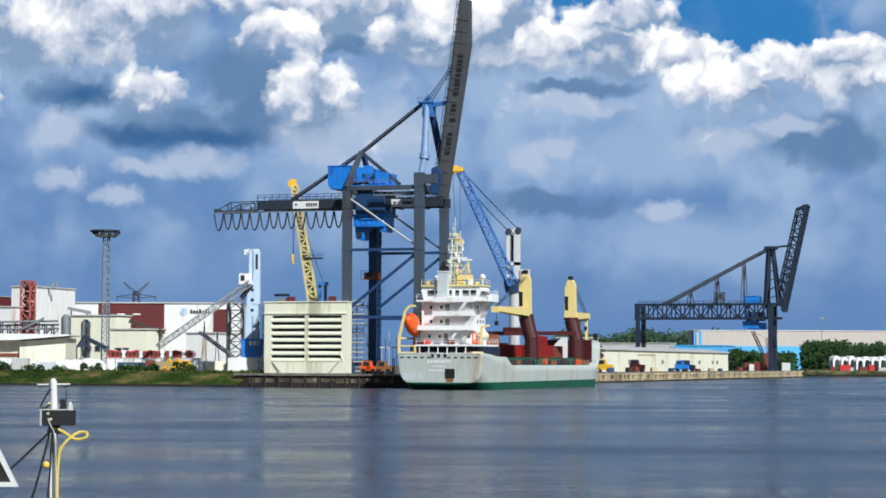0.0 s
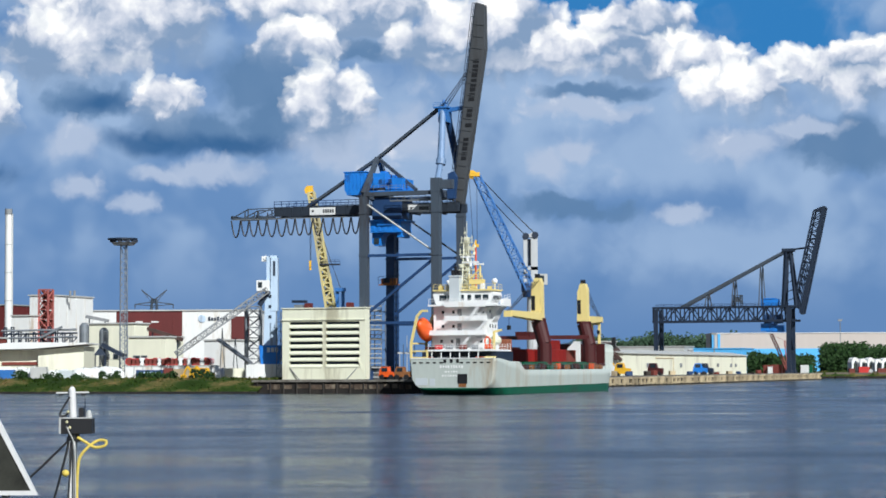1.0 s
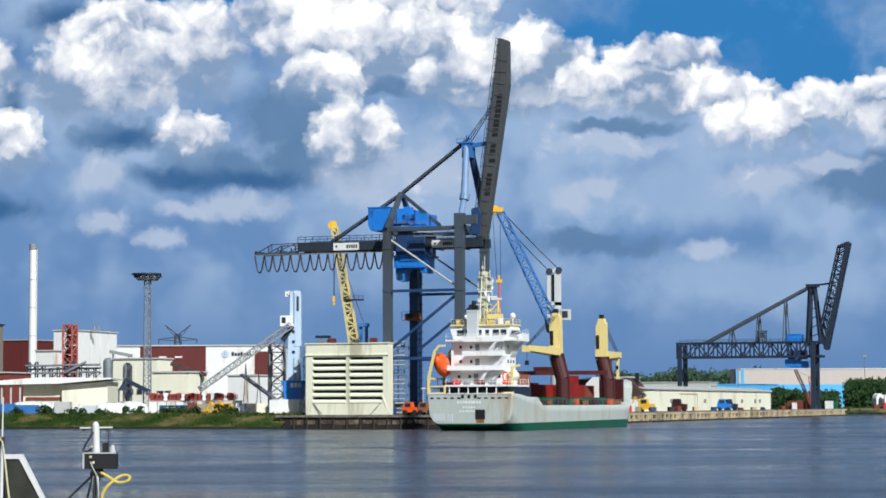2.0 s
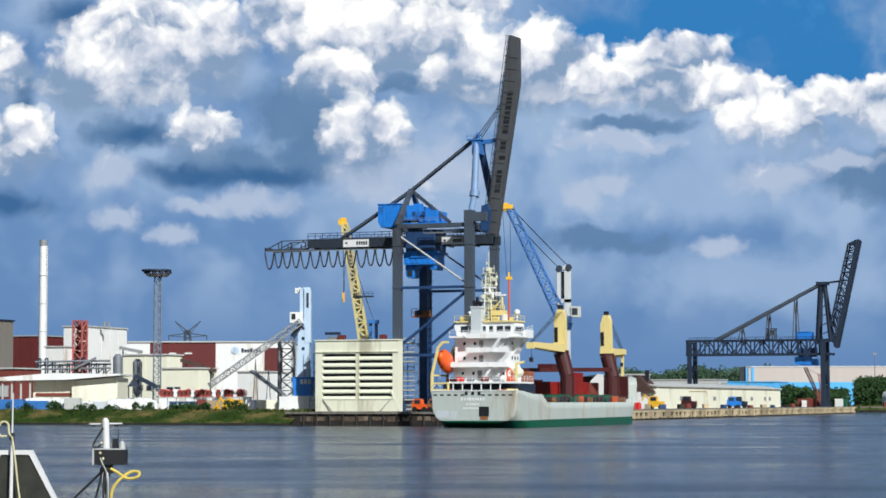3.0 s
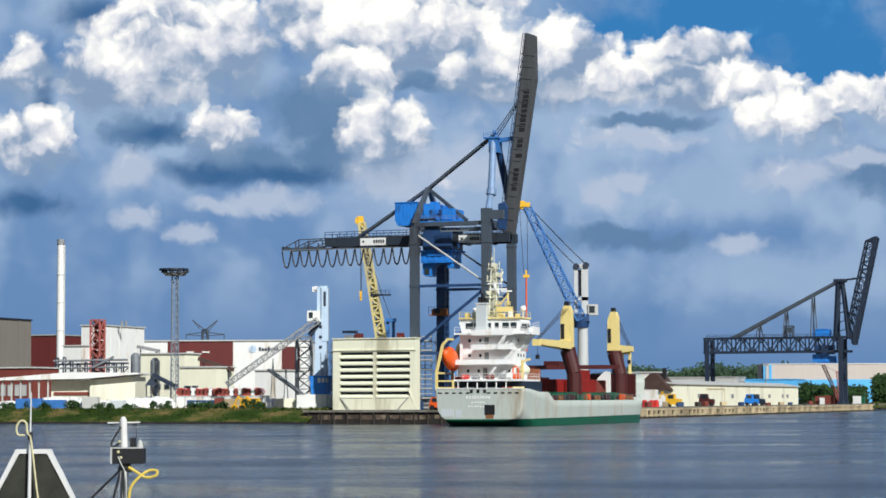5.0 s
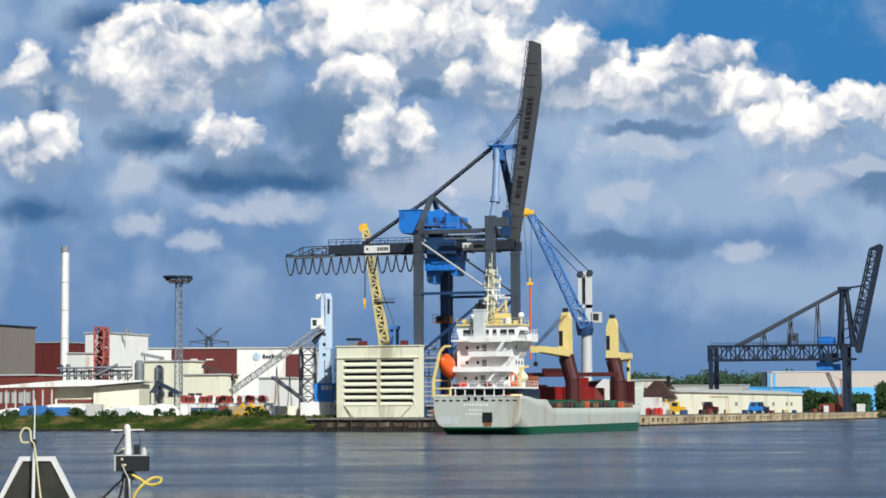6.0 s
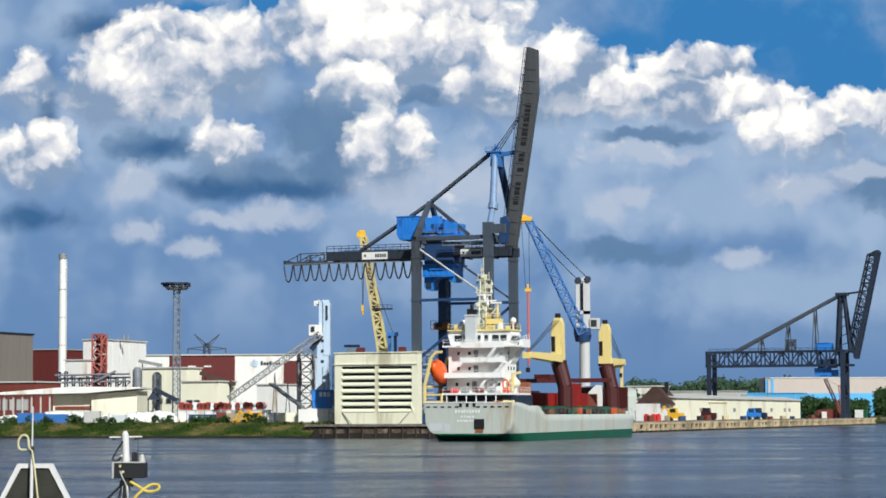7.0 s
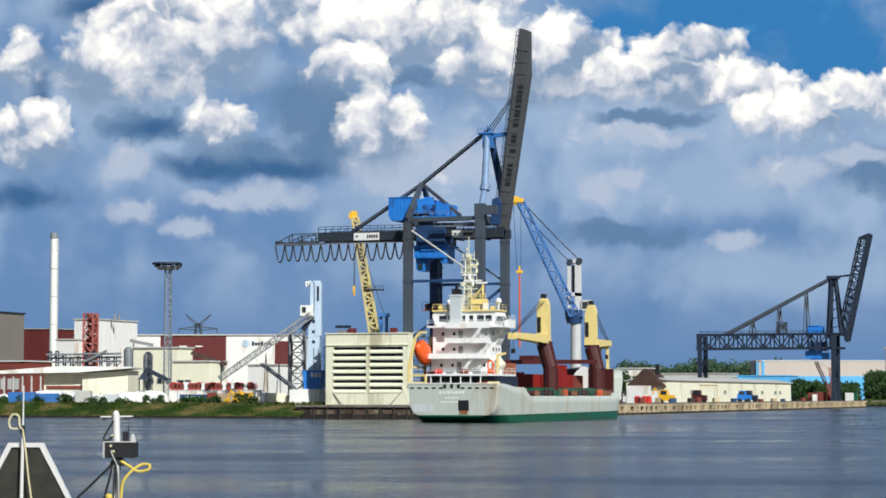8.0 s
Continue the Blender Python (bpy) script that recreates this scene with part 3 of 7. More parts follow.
    for x0, x1 in ((-21.3, -15.7), (0.0, 4.6)):
        bm = B()
        bx(bm, x0, -2.98, 33.5, x1, -2.92, 35.0)
        board = part("name_board", bm, "white", c, "white name board")
        for i in range(5):
            bm = B()
            xa = x0 + (x1 - x0) * (0.52 + 0.09 * i)
            bx(bm, xa, -3.02, 33.9, xa + 0.33, -2.985, 34.6)
            part("letter_bar", bm, "black", board)
        bm = B()
        bx(bm, x0 + 0.5, -3.02, 34.1, x0 + 0.9, -2.985, 34.5)
        part("board_mark", bm, "black", board)
    # machinery house and trolley
    bm = B()
    prism(bm, [(-13.2, 38.2), (-12.6, 37.2), (-8.6, 37.2), (-8.6, 41.8), (-13.2, 41.8)], -4.2, 2.6, "y")
    bx(bm, -13.35, -4.35, 41.8, -8.45, 2.75, 41.98)
    house = part("machinery_house", bm, "crane_blue", c)
    for k in range(6):
        bm = B()
        bx(bm, -12.9 + k * 0.8, -4.26, 38.3, -12.8 + k * 0.8, -4.2, 41.6)
        part("rib", bm, "crane_blue", house)
    bm = B()
    bx(bm, -8.3, -4.0, 38.6, -4.6, 3.0, 41.5)
    bx(bm, -7.0, -4.2, 38.4, -5.9, -4.0, 40.4)
    bx(bm, -4.6, -3.6, 38.2, -3.3, 2.8, 39.6)
    bx(bm, -3.3, -3.9, 38.0, -0.9, 2.8, 40.4)
    tube(bm, (-3.0, -1, 40.4), (-3.0, -1, 41.4), 0.5)
    bx(bm, -6.4, -2, 41.5, -5.0, 0, 42.0)
    bx(bm, -8.4, -4.6, 37.5, 1.2, 4.6, 37.9)
    wh = part("winch_house", bm, "crane_blue", c)
    for k in range(3):
        bm = B()
        bx(bm, -8.0 + k * 2.1, -4.08, 39.4, -7.3 + k * 2.1, -3.9, 40.2)
        part("louvre", bm, "dark_blue", wh)
    bm = B()
    rail(bm, [(-8.4, -4.6, 37.9), (1.2, -4.6, 37.9)], 1.0, 1.4)
    rail(bm, [(-3, -5.2, 35.9), (9, -5.2, 35.9)], 1.0, 1.4)
    bx(bm, -3, -5.4, 35.6, 9, -4.6, 35.85)
    part("walkway", bm, "steel", c)
    # trolley's blue is darkened to stand in for shadow below the machinery house
    t = part("trolley", ribbed_box(-7.6, -3.4, 32.2, -1.3, 3.4, 36.6), "dark_blue", c, "blue trolley frame with shadow darkened into its colour")
    bm = B()
    bx(bm, -8.1, -3.0, 29.6, -1.5, 3.0, 31.8)
    bx(bm, -8.4, -3.4, 31.8, -0.8, 3.4, 32.15)
    bx(bm, -6.6, -3.3, 31.0, -3.2, -3.0, 32.6)
    for k in range(5):
        bx(bm, -7.7 + k * 1.2, -3.08, 29.9, -7.1 + k * 1.2, -3.0, 31.4)
    prism(bm, [(-8.1, 29.6), (-8.1, 27.6), (-7.6, 27.0), (-6.4, 27.0), (-6.1, 28.9), (-5.2, 29.6)], -2.0, 1.2, "y")
    bx(bm, -2.6, -2.4, 28.6, -1.6, 2.4, 29.6)
    part("operator_cabin", bm, "crane_blue", t)
    bm = B()
    bx(bm, -7.7, -2.08, 27.3, -6.6, -2.0, 28.5)
    part("window", bm, "glass", t)
    # orange lift cabin on the far land side leg
    bm = B()
    bx(bm, L - 1.5, F - 2.0, 19.5, L + 1.7, F - 0.9, 20.7)
    bx(bm, L - 2.0, F - 2.3, 19.3, L + 2.2, F - 0.8, 19.5)
    part("lift_cabin", bm, "rust", c, "rust-orange lift cabin")
    bm = B()
    rail(bm, [(L - 2.0, F - 2.3, 19.5), (L + 2.2, F - 2.3, 19.5)], 1.6, 1)
    bx(bm, L - 0.9, F - 2.1, 19.8, L + 0.4, F - 1.98, 20.8)
    part("cabin_rail", bm, "navy", c)
    bm = B()
    beam(bm, (L + 1.4, F, 2), (L + 1.4, F, 34), 0.35)
    for k in range(22):
        bx(bm, L + 0.9, F - 0.5, 3 + k * 1.4, L + 1.7, F + 0.5, 3.12 + k * 1.4)
    part("lift_rail", bm, "dark_blue", c)
    return c


container_crane()


# ---- the ship ----
def hull_rings():
    """Stations from stern to bow: length, keel height, bilge radius, half breadth at the water, half breadth at deck, deck height."""
    rows = [(0.0, 1.0, 2.6, 7.6, 7.9, 6.5), (1.5, 0.5, 2.8, 7.7, 7.95, 6.5), (4.0, -0.8, 3.0, 7.7, 7.95, 6.4), (9.0, -2.6, 2.4, 7.7, 7.95, 5.9), (14.0, -3.4, 1.8, 7.7, 7.95, 5.9),
            (17.5, -3.4, 1.8, 7.7, 7.95, 4.4), (45.0, -3.4, 1.6, 7.95, 7.95, 4.4), (71.0, -3.4, 1.6, 7.9, 7.95, 4.45), (75.0, -3.4, 1.7, 7.2, 7.9, 4.6), (76.6, -3.4, 1.8, 6.6, 7.8, 5.6), (78.0, -3.4, 1.8, 5.8, 7.6, 8.0),
            (79.2, -3.4, 1.6, 4.8, 7.1, 9.3), (80.4, -3.2, 1.2, 3.2, 5.8, 9.7), (81.6, -2.8, 0.4, 1.0, 3.8, 10.0), (82.8, 1.0, 0.2, 0.3, 0.9, 10.3)]
    return rows


def hull_mesh():
    bm = B()
    rings = []
    for a, zk, rb, hw, hd, zd in hull_rings():
        ring = []
        half = [(0.0, zk)]
        for i in range(6):
            t = i / 5 * math.pi / 2
            half.append((hw - rb + rb * math.sin(t), zk + rb * (1 - math.cos(t))))
        z0 = zk + rb
        for i in range(1, 6):
            t = i / 5
            half.append((hw + (hd - hw) * t ** 1.6, z0 + (zd - z0) * t))
        ring = [bm.verts.new((x, a, z)) for x, z in half] + [bm.verts.new((-x, a, z)) for x, z in half[:0:-1]]
        rings.append(ring)
    k = len(rings[0])
    for r, s in zip(rings, rings[1:]):
        for i in range(k):
            bm.faces.new((r[i], r[(i + 1) % k], s[(i + 1) % k], s[i]))
    bm.faces.new(rings[0])
    bm.faces.new(rings[-1][::-1])
    return bm


def cargo_ship():
    s = thing("cargo_ship", "grey and green cargo ship with white superstructure, backing slowly", "ship")
    for name, material, keep in (("hull", "hull_grey", 1), ("boot_top", "hull_green", -1)):
        bm = hull_mesh()
        bmesh.ops.bisect_plane(bm, geom=bm.verts[:] + bm.edges[:] + bm.faces[:], plane_co=(0, 0, 1.25), plane_no=(0, -0.004, 1), clear_inner=keep > 0, clear_outer=keep < 0)
        ob = part(name, bm, material, s)
        for f in ob.data.polygons:
            f.use_smooth = abs(f.normal.y) < 0.8
    # decks, bulwarks
    bm = B()
    bx(bm, -7.7, 0.1, 5.4, 7.7, 16.2, 5.72)
    part("poop_deck", bm, "grey", s)
    bm = B()
    bx(bm, -7.6, 16.2, 4.1, 7.6, 75, 4.45)
    part("main_deck", bm, "hull_green", s, "green painted deck")
    # transom details: vents, hawse holes, dark stern port, lettering bars, paler patches
    for k in range(12):
        if k not in (5, 6):
            bm = B()
            bx(bm, -7.4 + k * 1.27, -0.05, 5.6, -6.75 + k * 1.27, 0.02, 5.84)
            part("freeing_port", bm, "black", s)
    for k in range(3):
        bm = B()
        bx(bm, -1.55 + k * 1.2, -0.06, 5.7, -1.05 + k * 1.2, 0.1, 6.3)
        part("fairlead", bm, "black", s)
    bm = B()
    bx(bm, -7.9, -0.09, 6.42, 7.9, 0.12, 6.56)
    part("bulwark_rail", bm, "ship_white", s)
    bm = B()
    bx(bm, 1.1, -0.08, 2.0, 2.9, 0.05, 3.7)
    part("stern_port", bm, "black", s)
    bm = B()
    bx(bm, 1.3, -0.07, 1.4, 2.7, 0.02, 2.0)
    part("rust_stain", bm, "rust", s, "rust-orange stained steel")
    for z, x0, k in ((4.75, -2.3, 9), (3.95, -1.3, 5), (3.25, -1.9, 6)):
        for i in range(k):
            bm = B()
            bx(bm, x0 + i * 0.5 + (0.08 if i % 3 else 0), -0.04, z, x0 + i * 0.5 + 0.36, 0.01, z + (0.48 if z > 4 else 0.3))
            part("letter_bar", bm, "white", s)
    for x0, x1, z0, z1 in ((-6.9, -4.6, 1.7, 3.0), (-4.2, -3.2, 1.6, 2.9)):
        bm = B()
        bx(bm, x0, -0.035, z0, x1, 0.0, z1)
        part("repaint_patch", bm, "patch_grey", s, "paler repainted patch")
    # aft recess with pillars, mezzanine deck
    # deckhouse is navy so its colour carries the shade under the boat deck
    bm = B()
    bx(bm, -7.3, 4.5, 5.7, 7.0, 13.4, 7.7)
    part("deckhouse", bm, "navy", s)
    for k in range(6):
        bm = B()
        x = -4.2 + k * 1.75
        beam(bm, (x, 1.2, 5.7), (x, 1.2, 7.8), 0.15)
        part("pillar", bm, "ship_white", s)
    bm = B()
    bx(bm, -4.9, 0.9, 7.75, 6.6, 13.5, 8.05)
    part("boat_deck", bm, "ship_white", s)
    bm = B()
    rail(bm, [(-4.8, 1.0, 8.05), (6.5, 1.0, 8.05), (6.5, 13.4, 8.05)], 1.0, 1.5, 0.028)
    part("hand_rail", bm, "ship_white", s)
    # accommodation tiers
    y1 = 13.0
    for z0, z1, hx, ya in ((8.1, 10.8, 4.4, 6.2), (10.8, 13.4, 4.2, 7.0), (13.4, 15.9, 4.2, 7.0)):
        bm = B()
        bx(bm, -6.0, ya, z0, hx, y1, z1)
        t = part("accommodation_tier", bm, "ship_white", s)
        for x in (-4.4, -2.4, 3.2):
            bm = B()
            bx(bm, x, ya - 0.05, z0 + 1.2, x + 0.45, ya + .02, z0 + 1.75)
            part("port_light", bm, "glass", t)
        for y in (8.5, 10, 11.5):
            bm = B()
            bx(bm, hx - .02, y, z0 + 1.2, hx + 0.05, y + 0.5, z0 + 1.8)
            part("port_light", bm, "glass", t)
        bm = B()
        bx(bm, -1.4, ya - 0.05, z0 + 0.1, -0.6, ya + .02, z0 + 2.0)
        part("door", bm, "grey", t)
        bm = B()
        bx(bm, -3.2 if z0 > 9 else -5.8, ya - 2.0, z1 - 0.15, 4.6, ya + .1, z1 + 0.02)
        bal = part("balcony", bm, "ship_white", s)
        bm = B()
        bx(bm, -3.2 if z0 > 9 else -5.8, ya - 2.0, z1 + .02, 4.6, ya - 1.94, z1 + 0.75)
        rail(bm, [(-3.2, ya - 1.97, z1 + .0), (4.6, ya - 1.97, z1 + .0), (4.6, ya, z1)], 1.1, 1.3, 0.025)
        part("balcony_rail", bm, "ship_white", bal)
        # ladder
        bm = B()
        for dx in (0, 0.8):
            beam(bm, (1.6 + (z0 % 2) * .4, ya - 1.0 + dx, z0), (4.4, ya - 1.0 + dx, z1 + 0.1), 0.12, 0.25)
        for k in range(9):
            t2 = k / 9
            bx(bm, 1.7 + 2.7 * t2, ya - 1.0, z0 + (z1 - z0) * t2, 1.95 + 2.7 * t2, ya - .2, z0 + (z1 - z0) * t2 + .05)
        part("ladder", bm, "ship_white", s)
    for z0, z1, x0, x1 in ((8.1, 10.7, -0.4, 1.6), (10.8, 13.3, 2.6, 4.6), (13.4, 15.9, 1.2, 3.2)):
        bm = B()
        prism(bm, [(x0, z0), (x0 + .5, z0), (x1 + .5, z1), (x1, z1)], 4.6, 4.7, "y")
        prism(bm, [(x0, z0), (x0 + .5, z0), (x1 + .5, z1), (x1, z1)], 5.5, 5.6, "y")
        for k in range(8):
            t = (k + .5) / 8
            bx(bm, x0 + (x1 - x0) * t, 4.6, z0 + (z1 - z0) * t, x0 + (x1 - x0) * t + .4, 5.6, z0 + (z1 - z0) * t + .06)
        part("outside_stair", bm, "ship_white", s)
    # bridge deck with wings, wheelhouse
    bm = B()
    bx(bm, -6.6, 5.6, 15.9, 6.6, 13.6, 16.2)
    prism(bm, [(4.2, 13.0), (4.6, 13.6), (5.4, 15.2), (6.2, 15.9), (4.2, 15.9)], 9.6, 12.6, "y")
    bridge = part("bridge_deck", bm, "ship_white", s)
    bm = B()
    bx(bm, 6.4, 9.6, 16.2, 6.6, 13.6, 17.3)
    bx(bm, 4.6, 13.4, 16.2, 6.6, 13.6, 17.3)
    rail(bm, [(-6.5, 5.7, 16.2), (6.5, 5.7, 16.2), (6.5, 13.4, 17.2)], 1.0, 1.3, 0.028)
    part("wing_bulwark", bm, "ship_white", bridge)
    bm = B()
    prism(bm, [(-5.9, 16.3), (4.4, 16.3), (5.1, 18.0), (4.8, 18.7), (-6.2, 18.7), (-6.5, 18.0)], 8.0, 13.0, "y")
    wh = part("wheelhouse", bm, "ship_white", s)
    for x0, x1 in ((-5.2, -3.9), (-3.6, -2.4), (-1.2, -0.5), (0.2, 0.9), (1.6, 2.8), (3.1, 4.2)):
        bm = B()
        bx(bm, x0, 7.92, 17.0, x1, 8.02, 18.0)
        part("window", bm, "glass", wh)
    for k in range(3):
        bm = B()
        bx(bm, 4.72, 8.6 + k * 1.4, 17.1, 5.02, 9.7 + k * 1.4, 17.9)
        part("window", bm, "glass", wh)
    bm = B()
    bx(bm, -6.4, 7.6, 18.7, 5.1, 13.4, 18.95)
    rail(bm, [(-6.3, 7.7, 18.95), (5.0, 7.7, 18.95), (5.0, 13.2, 18.95)], 0.95, 1.4, 0.028)
    part("monkey_deck", bm, "yellow", wh, "cream-yellow painted roof edge")
    for x, y, r in ((4.4, 11, 0.55), (-4.6, 11, 0.35)):
        bm = B()
        tube(bm, (x, y, 18.9), (x, y, 20.2), 0.16)
        bmesh.ops.create_icosphere(bm, subdivisions=2, radius=r, matrix=Matrix.Translation((x, y, 20.5)))
        part("satellite_dome", bm, "ship_white", wh)
    # funnel casing with exhausts
    bm = B()
    bx(bm, -2.9, 6.8, 15.9, -1.0, 8.6, 21.4)
    bx(bm, -3.0, 6.7, 21.2, -0.9, 8.7, 21.5)
    fun = part("funnel", bm, "patch_grey", s, "pale grey funnel casing")
    for x, h in ((-2.5, 22.5), (-1.9, 23.2), (-1.3, 22.4)):
        bm = B()
        tube(bm, (x, 7.8, 21.2), (x, 7.5, h), 0.3, 0.3, 10)
        part("exhaust_pipe", bm, "black", fun)
    # signal mast
    bm = B()
    lattice(bm, (-1.3, 12, 18.9), (-1.3, 12, 28.6), 1.5, 1.5, 8, 0.08, 0.8, 0.8)
    tube(bm, (-1.3, 12, 18.9), (-1.3, 12, 28.6), 0.3, 0.2, 8)
    tube(bm, (-1.3, 12, 28.6), (-1.3, 12, 31.6), 0.07)
    for z, w in ((22.6, 1.5), (25.4, 1.3), (27.6, 1.0)):
        bx(bm, -1.3 - w, 11.4, z, -1.3 + w, 12.6, z + 0.14)
        beam(bm, (-1.3 - w, 12, z + 0.9), (-1.3 + w, 12, z + 0.9), 0.08)
        beam(bm, (-1.3 + w, 12, z), (-1.3 + w, 12, z + 1.4), 0.12)
        beam(bm, (-1.3 - w, 12, z), (-1.3 - w, 12, z + 1.2), 0.12)
    part("signal_mast", bm, "cream", s, "cream lattice signal mast")
    for x, z, h in ((-2.4, 22.7, 3.5), (0.0, 22.7, 5.0), (-2.6, 25.4, 3.0), (0.1, 25.4, 2.4), (-1.8, 27.7, 2.8)):
        bm = B()
        tube(bm, (x, 12.3, z), (x, 12.3, z + h), 0.06, 0.03, 6)
        tube(bm, (x, 12.3, z + h * .55), (x, 12.3, z + h * .55 + .5), 0.22, 0.22, 8)
        part("aerial", bm, "cream", s)
    for z, w, x in ((23.9, 1.6, -0.4), (24.9, 1.3, -1.0)):
        bm = B()
        bx(bm, x - w, 11.3, z, x + w, 11.55, z + 0.28)
        tube(bm, (x, 11.4, z - 0.6), (x, 11.4, z), 0.25)
        part("radar_bar", bm, "ship_white", s)
    for x, z in ((-2.4, 23.1), (-0.4, 26.2), (-1.6, 28.0)):
        bm = B()
        bx(bm, x, 11.3, z, x + 0.6, 11.9, z + 0.7)
        part("mast_lamp", bm, "cream", s)
    # cream-yellow radar platform forward of the funnel
    bm = B()
    bx(bm, -0.6, 11.0, 20.0, 2.0, 12.6, 20.9)
    beam(bm, (0.0, 11.6, 18.9), (0.0, 11.6, 20.0), 0.3)
    beam(bm, (1.5, 11.6, 18.9), (1.5, 11.6, 20.0), 0.3)
    rail(bm, [(-0.6, 11.0, 20.9), (2.0, 11.0, 20.9)], 0.9, 0.8, 0.05)
    beam(bm, (-0.4, 11.5, 21.0), (1.6, 11.5, 23.2), 0.22)
    tube(bm, (1.4, 11.5, 20.9), (1.4, 11.5, 23.6), 0.22, 0.18, 8)
    part("radar_platform", bm, "yellow", s, "cream-yellow radar platform")
    bm = B()
    bx(bm, 0.2, 11.2, 23.5, 2.2, 11.5, 23.8)
    part("radar_scanner", bm, "ship_white", s)
    for x, y, w, h, m in ((-5.6, 8.4, .9, .8, "yellow"), (-4.2, 8.2, .7, 1.0, "ship_white"), (0.6, 8.3, 1.2, .7, "yellow"), (2.4, 8.6, .8, 1.1, "ship_white"), (3.6, 9.0, .7, .6, "yellow")):
        bm = B()
        bx(bm, x, y, 18.95, x + w, y + .7, 18.95 + h)
        bmesh.ops.bevel(bm, geom=bm.edges[:], offset=.08, segments=1, affect="EDGES")
        part("roof_locker", bm, m, wh)
    for k in range(4):
        bm = B()
        y = 24.4 + k * 13
        bx(bm, 6.5, y, 4.5, 7.0, y + 5.5, 5.35)
        part("coaming_stay", bm, ("black", "rust")[k % 2], s)
    # lifeboat in its yellow frame
    bm = B()
    bx(bm, -7.2, 9.4, 5.7, -6.02, 12.8, 14.2)
    bx(bm, -6.9, 5.0, 5.7, -5.0, 9.4, 8.6)
    part("boat_bay", bm, "maroon", s, "dark maroon boat bay")
    for y in (0.9, 8.6):
        bm = B()
        beam(bm, (-8.05, y, 5.7), (-8.05, y, 9.2), 0.4)
        beam(bm, (-8.05, y, 9.2), (-6.9, y, 14.0), 0.42)
        beam(bm, (-6.9, y, 14.0), (-6.0, y, 15.0), 0.4)
        beam(bm, (-6.0, y, 15.0), (-4.9, y, 15.0), 0.38)
        beam(bm, (-5.0, y, 5.7), (-5.0, y, 8.0), 0.3)
        beam(bm, (-8.05, y, 6.6), (-5.0, y, 6.6), 0.3)
        beam(bm, (-8.05, y, 7.8), (-5.0, y, 7.8), 0.25)
        part("lifeboat_davit", bm, "yellow", s, "cream-yellow lifeboat davit frame")
    for z in (6.6, 9.2):
        bm = B()
        beam(bm, (-8.05, 0.9, z), (-8.05, 8.6, z), 0.3)
        part("davit_tie", bm, "yellow", s)
    bm = B()
    bmesh.ops.create_uvsphere(bm, u_segments=20, v_segments=12, radius=1.0)
    for v in bm.verts:
        v.co = Vector((v.co.x * 1.15, v.co.y * 3.4, v.co.z * (1.75 if v.co.z < 0 else 1.6)))
        if abs(v.co.y) < 2.2 and v.co.z > 1.0:
            v.co.z += 0.35
    bmesh.ops.translate(bm, verts=bm.verts, vec=(-6.85, 4.6, 11.6))
    bmesh.ops.rotate(bm, verts=bm.verts, cent=(-6.85, 4.6, 11.6), matrix=Matrix.Rotation(radians(-22), 3, "X"))
    boat = part("lifeboat", bm, "orange", s, "orange enclosed lifeboat")
    for f in boat.data.polygons:
        f.use_smooth = True
    bm = B()
    bx(bm, -7.15, 1.75, 12.3, -6.55, 2.3, 12.9)
    part("lifeboat_hatch", bm, "maroon", boat)
    bm = B()
    bmesh.ops.create_uvsphere(bm, u_segments=12, v_segments=8, radius=1.0)
    for v in bm.verts:
        v.co = Vector((v.co.x * 0.9 + 5.5, v.co.y * 2.2 + 8.0, v.co.z * 0.9 + 9.7))
    part("rescue_boat", bm, "cream", s, "cream covered rescue boat")
    bm = B()
    beam(bm, (5.9, 6, 8.0), (5.9, 6, 11.2), 0.4)
    beam(bm, (5.9, 6, 11.2), (6.1, 9.5, 11.6), 0.35)
    part("boat_crane", bm, "yellow", s)
    bm = B()
    for k in range(12):
        t = k / 12 * math.tau
        u = (k + 1) / 12 * math.tau
        tube(bm, (5.2 + .5 * math.cos(t), 4.4, 9.5 + .8 * math.sin(t)), (5.2 + .5 * math.cos(u), 4.4, 9.5 + .8 * math.sin(u)), 0.15, n=6)
    part("life_ring", bm, "orange", s)
    for x, y, m in ((-5.4, 2.4, "orange"), (-2.6, 2.6, "grey"), (1.4, 2.5, "grey"), (4.6, 2.6, "orange"), (6.4, 2.4, "yellow")):
        bm = B()
        tube(bm, (x - .7, y, 6.3), (x + .7, y, 6.3), .5, .5, 12)
        bx(bm, x - .9, y - .5, 5.7, x - .7, y + .5, 6.8)
        bx(bm, x + .7, y - .5, 5.7, x + .9, y + .5, 6.8)
        part("mooring_winch", bm, m, s)
    for x, m in ((-3.8, "red"), (-1.9, "grey"), (0.8, "brick_red"), (2.9, "grey"), (5.6, "orange")):
        bm = B()
        bx(bm, x - .6, 3.2, 8.1, x + .6, 4.4, 8.9)
        bmesh.ops.bevel(bm, geom=bm.edges[:], offset=.12, segments=1, affect="EDGES")
        part("deck_locker", bm, m, s)
    for k in range(9):
        bm = B()
        y = 24 + k * 5.6
        bx(bm, 6.6, y, 4.4, 7.2, y + 1.4 + .5 * (k % 3), 5.3 + .3 * (k % 2))
        part("deck_gear", bm, ("rust", "maroon", "hull_green", "orange")[k % 4], s)
    # hold coamings, hatch covers, cargo
    bm = B()
    bx(bm, -6.6, 22, 4.4, 6.2, 74, 5.3)
    part("hatch_coaming", bm, "maroon", s)
    for k in range(7):
        bm = B()
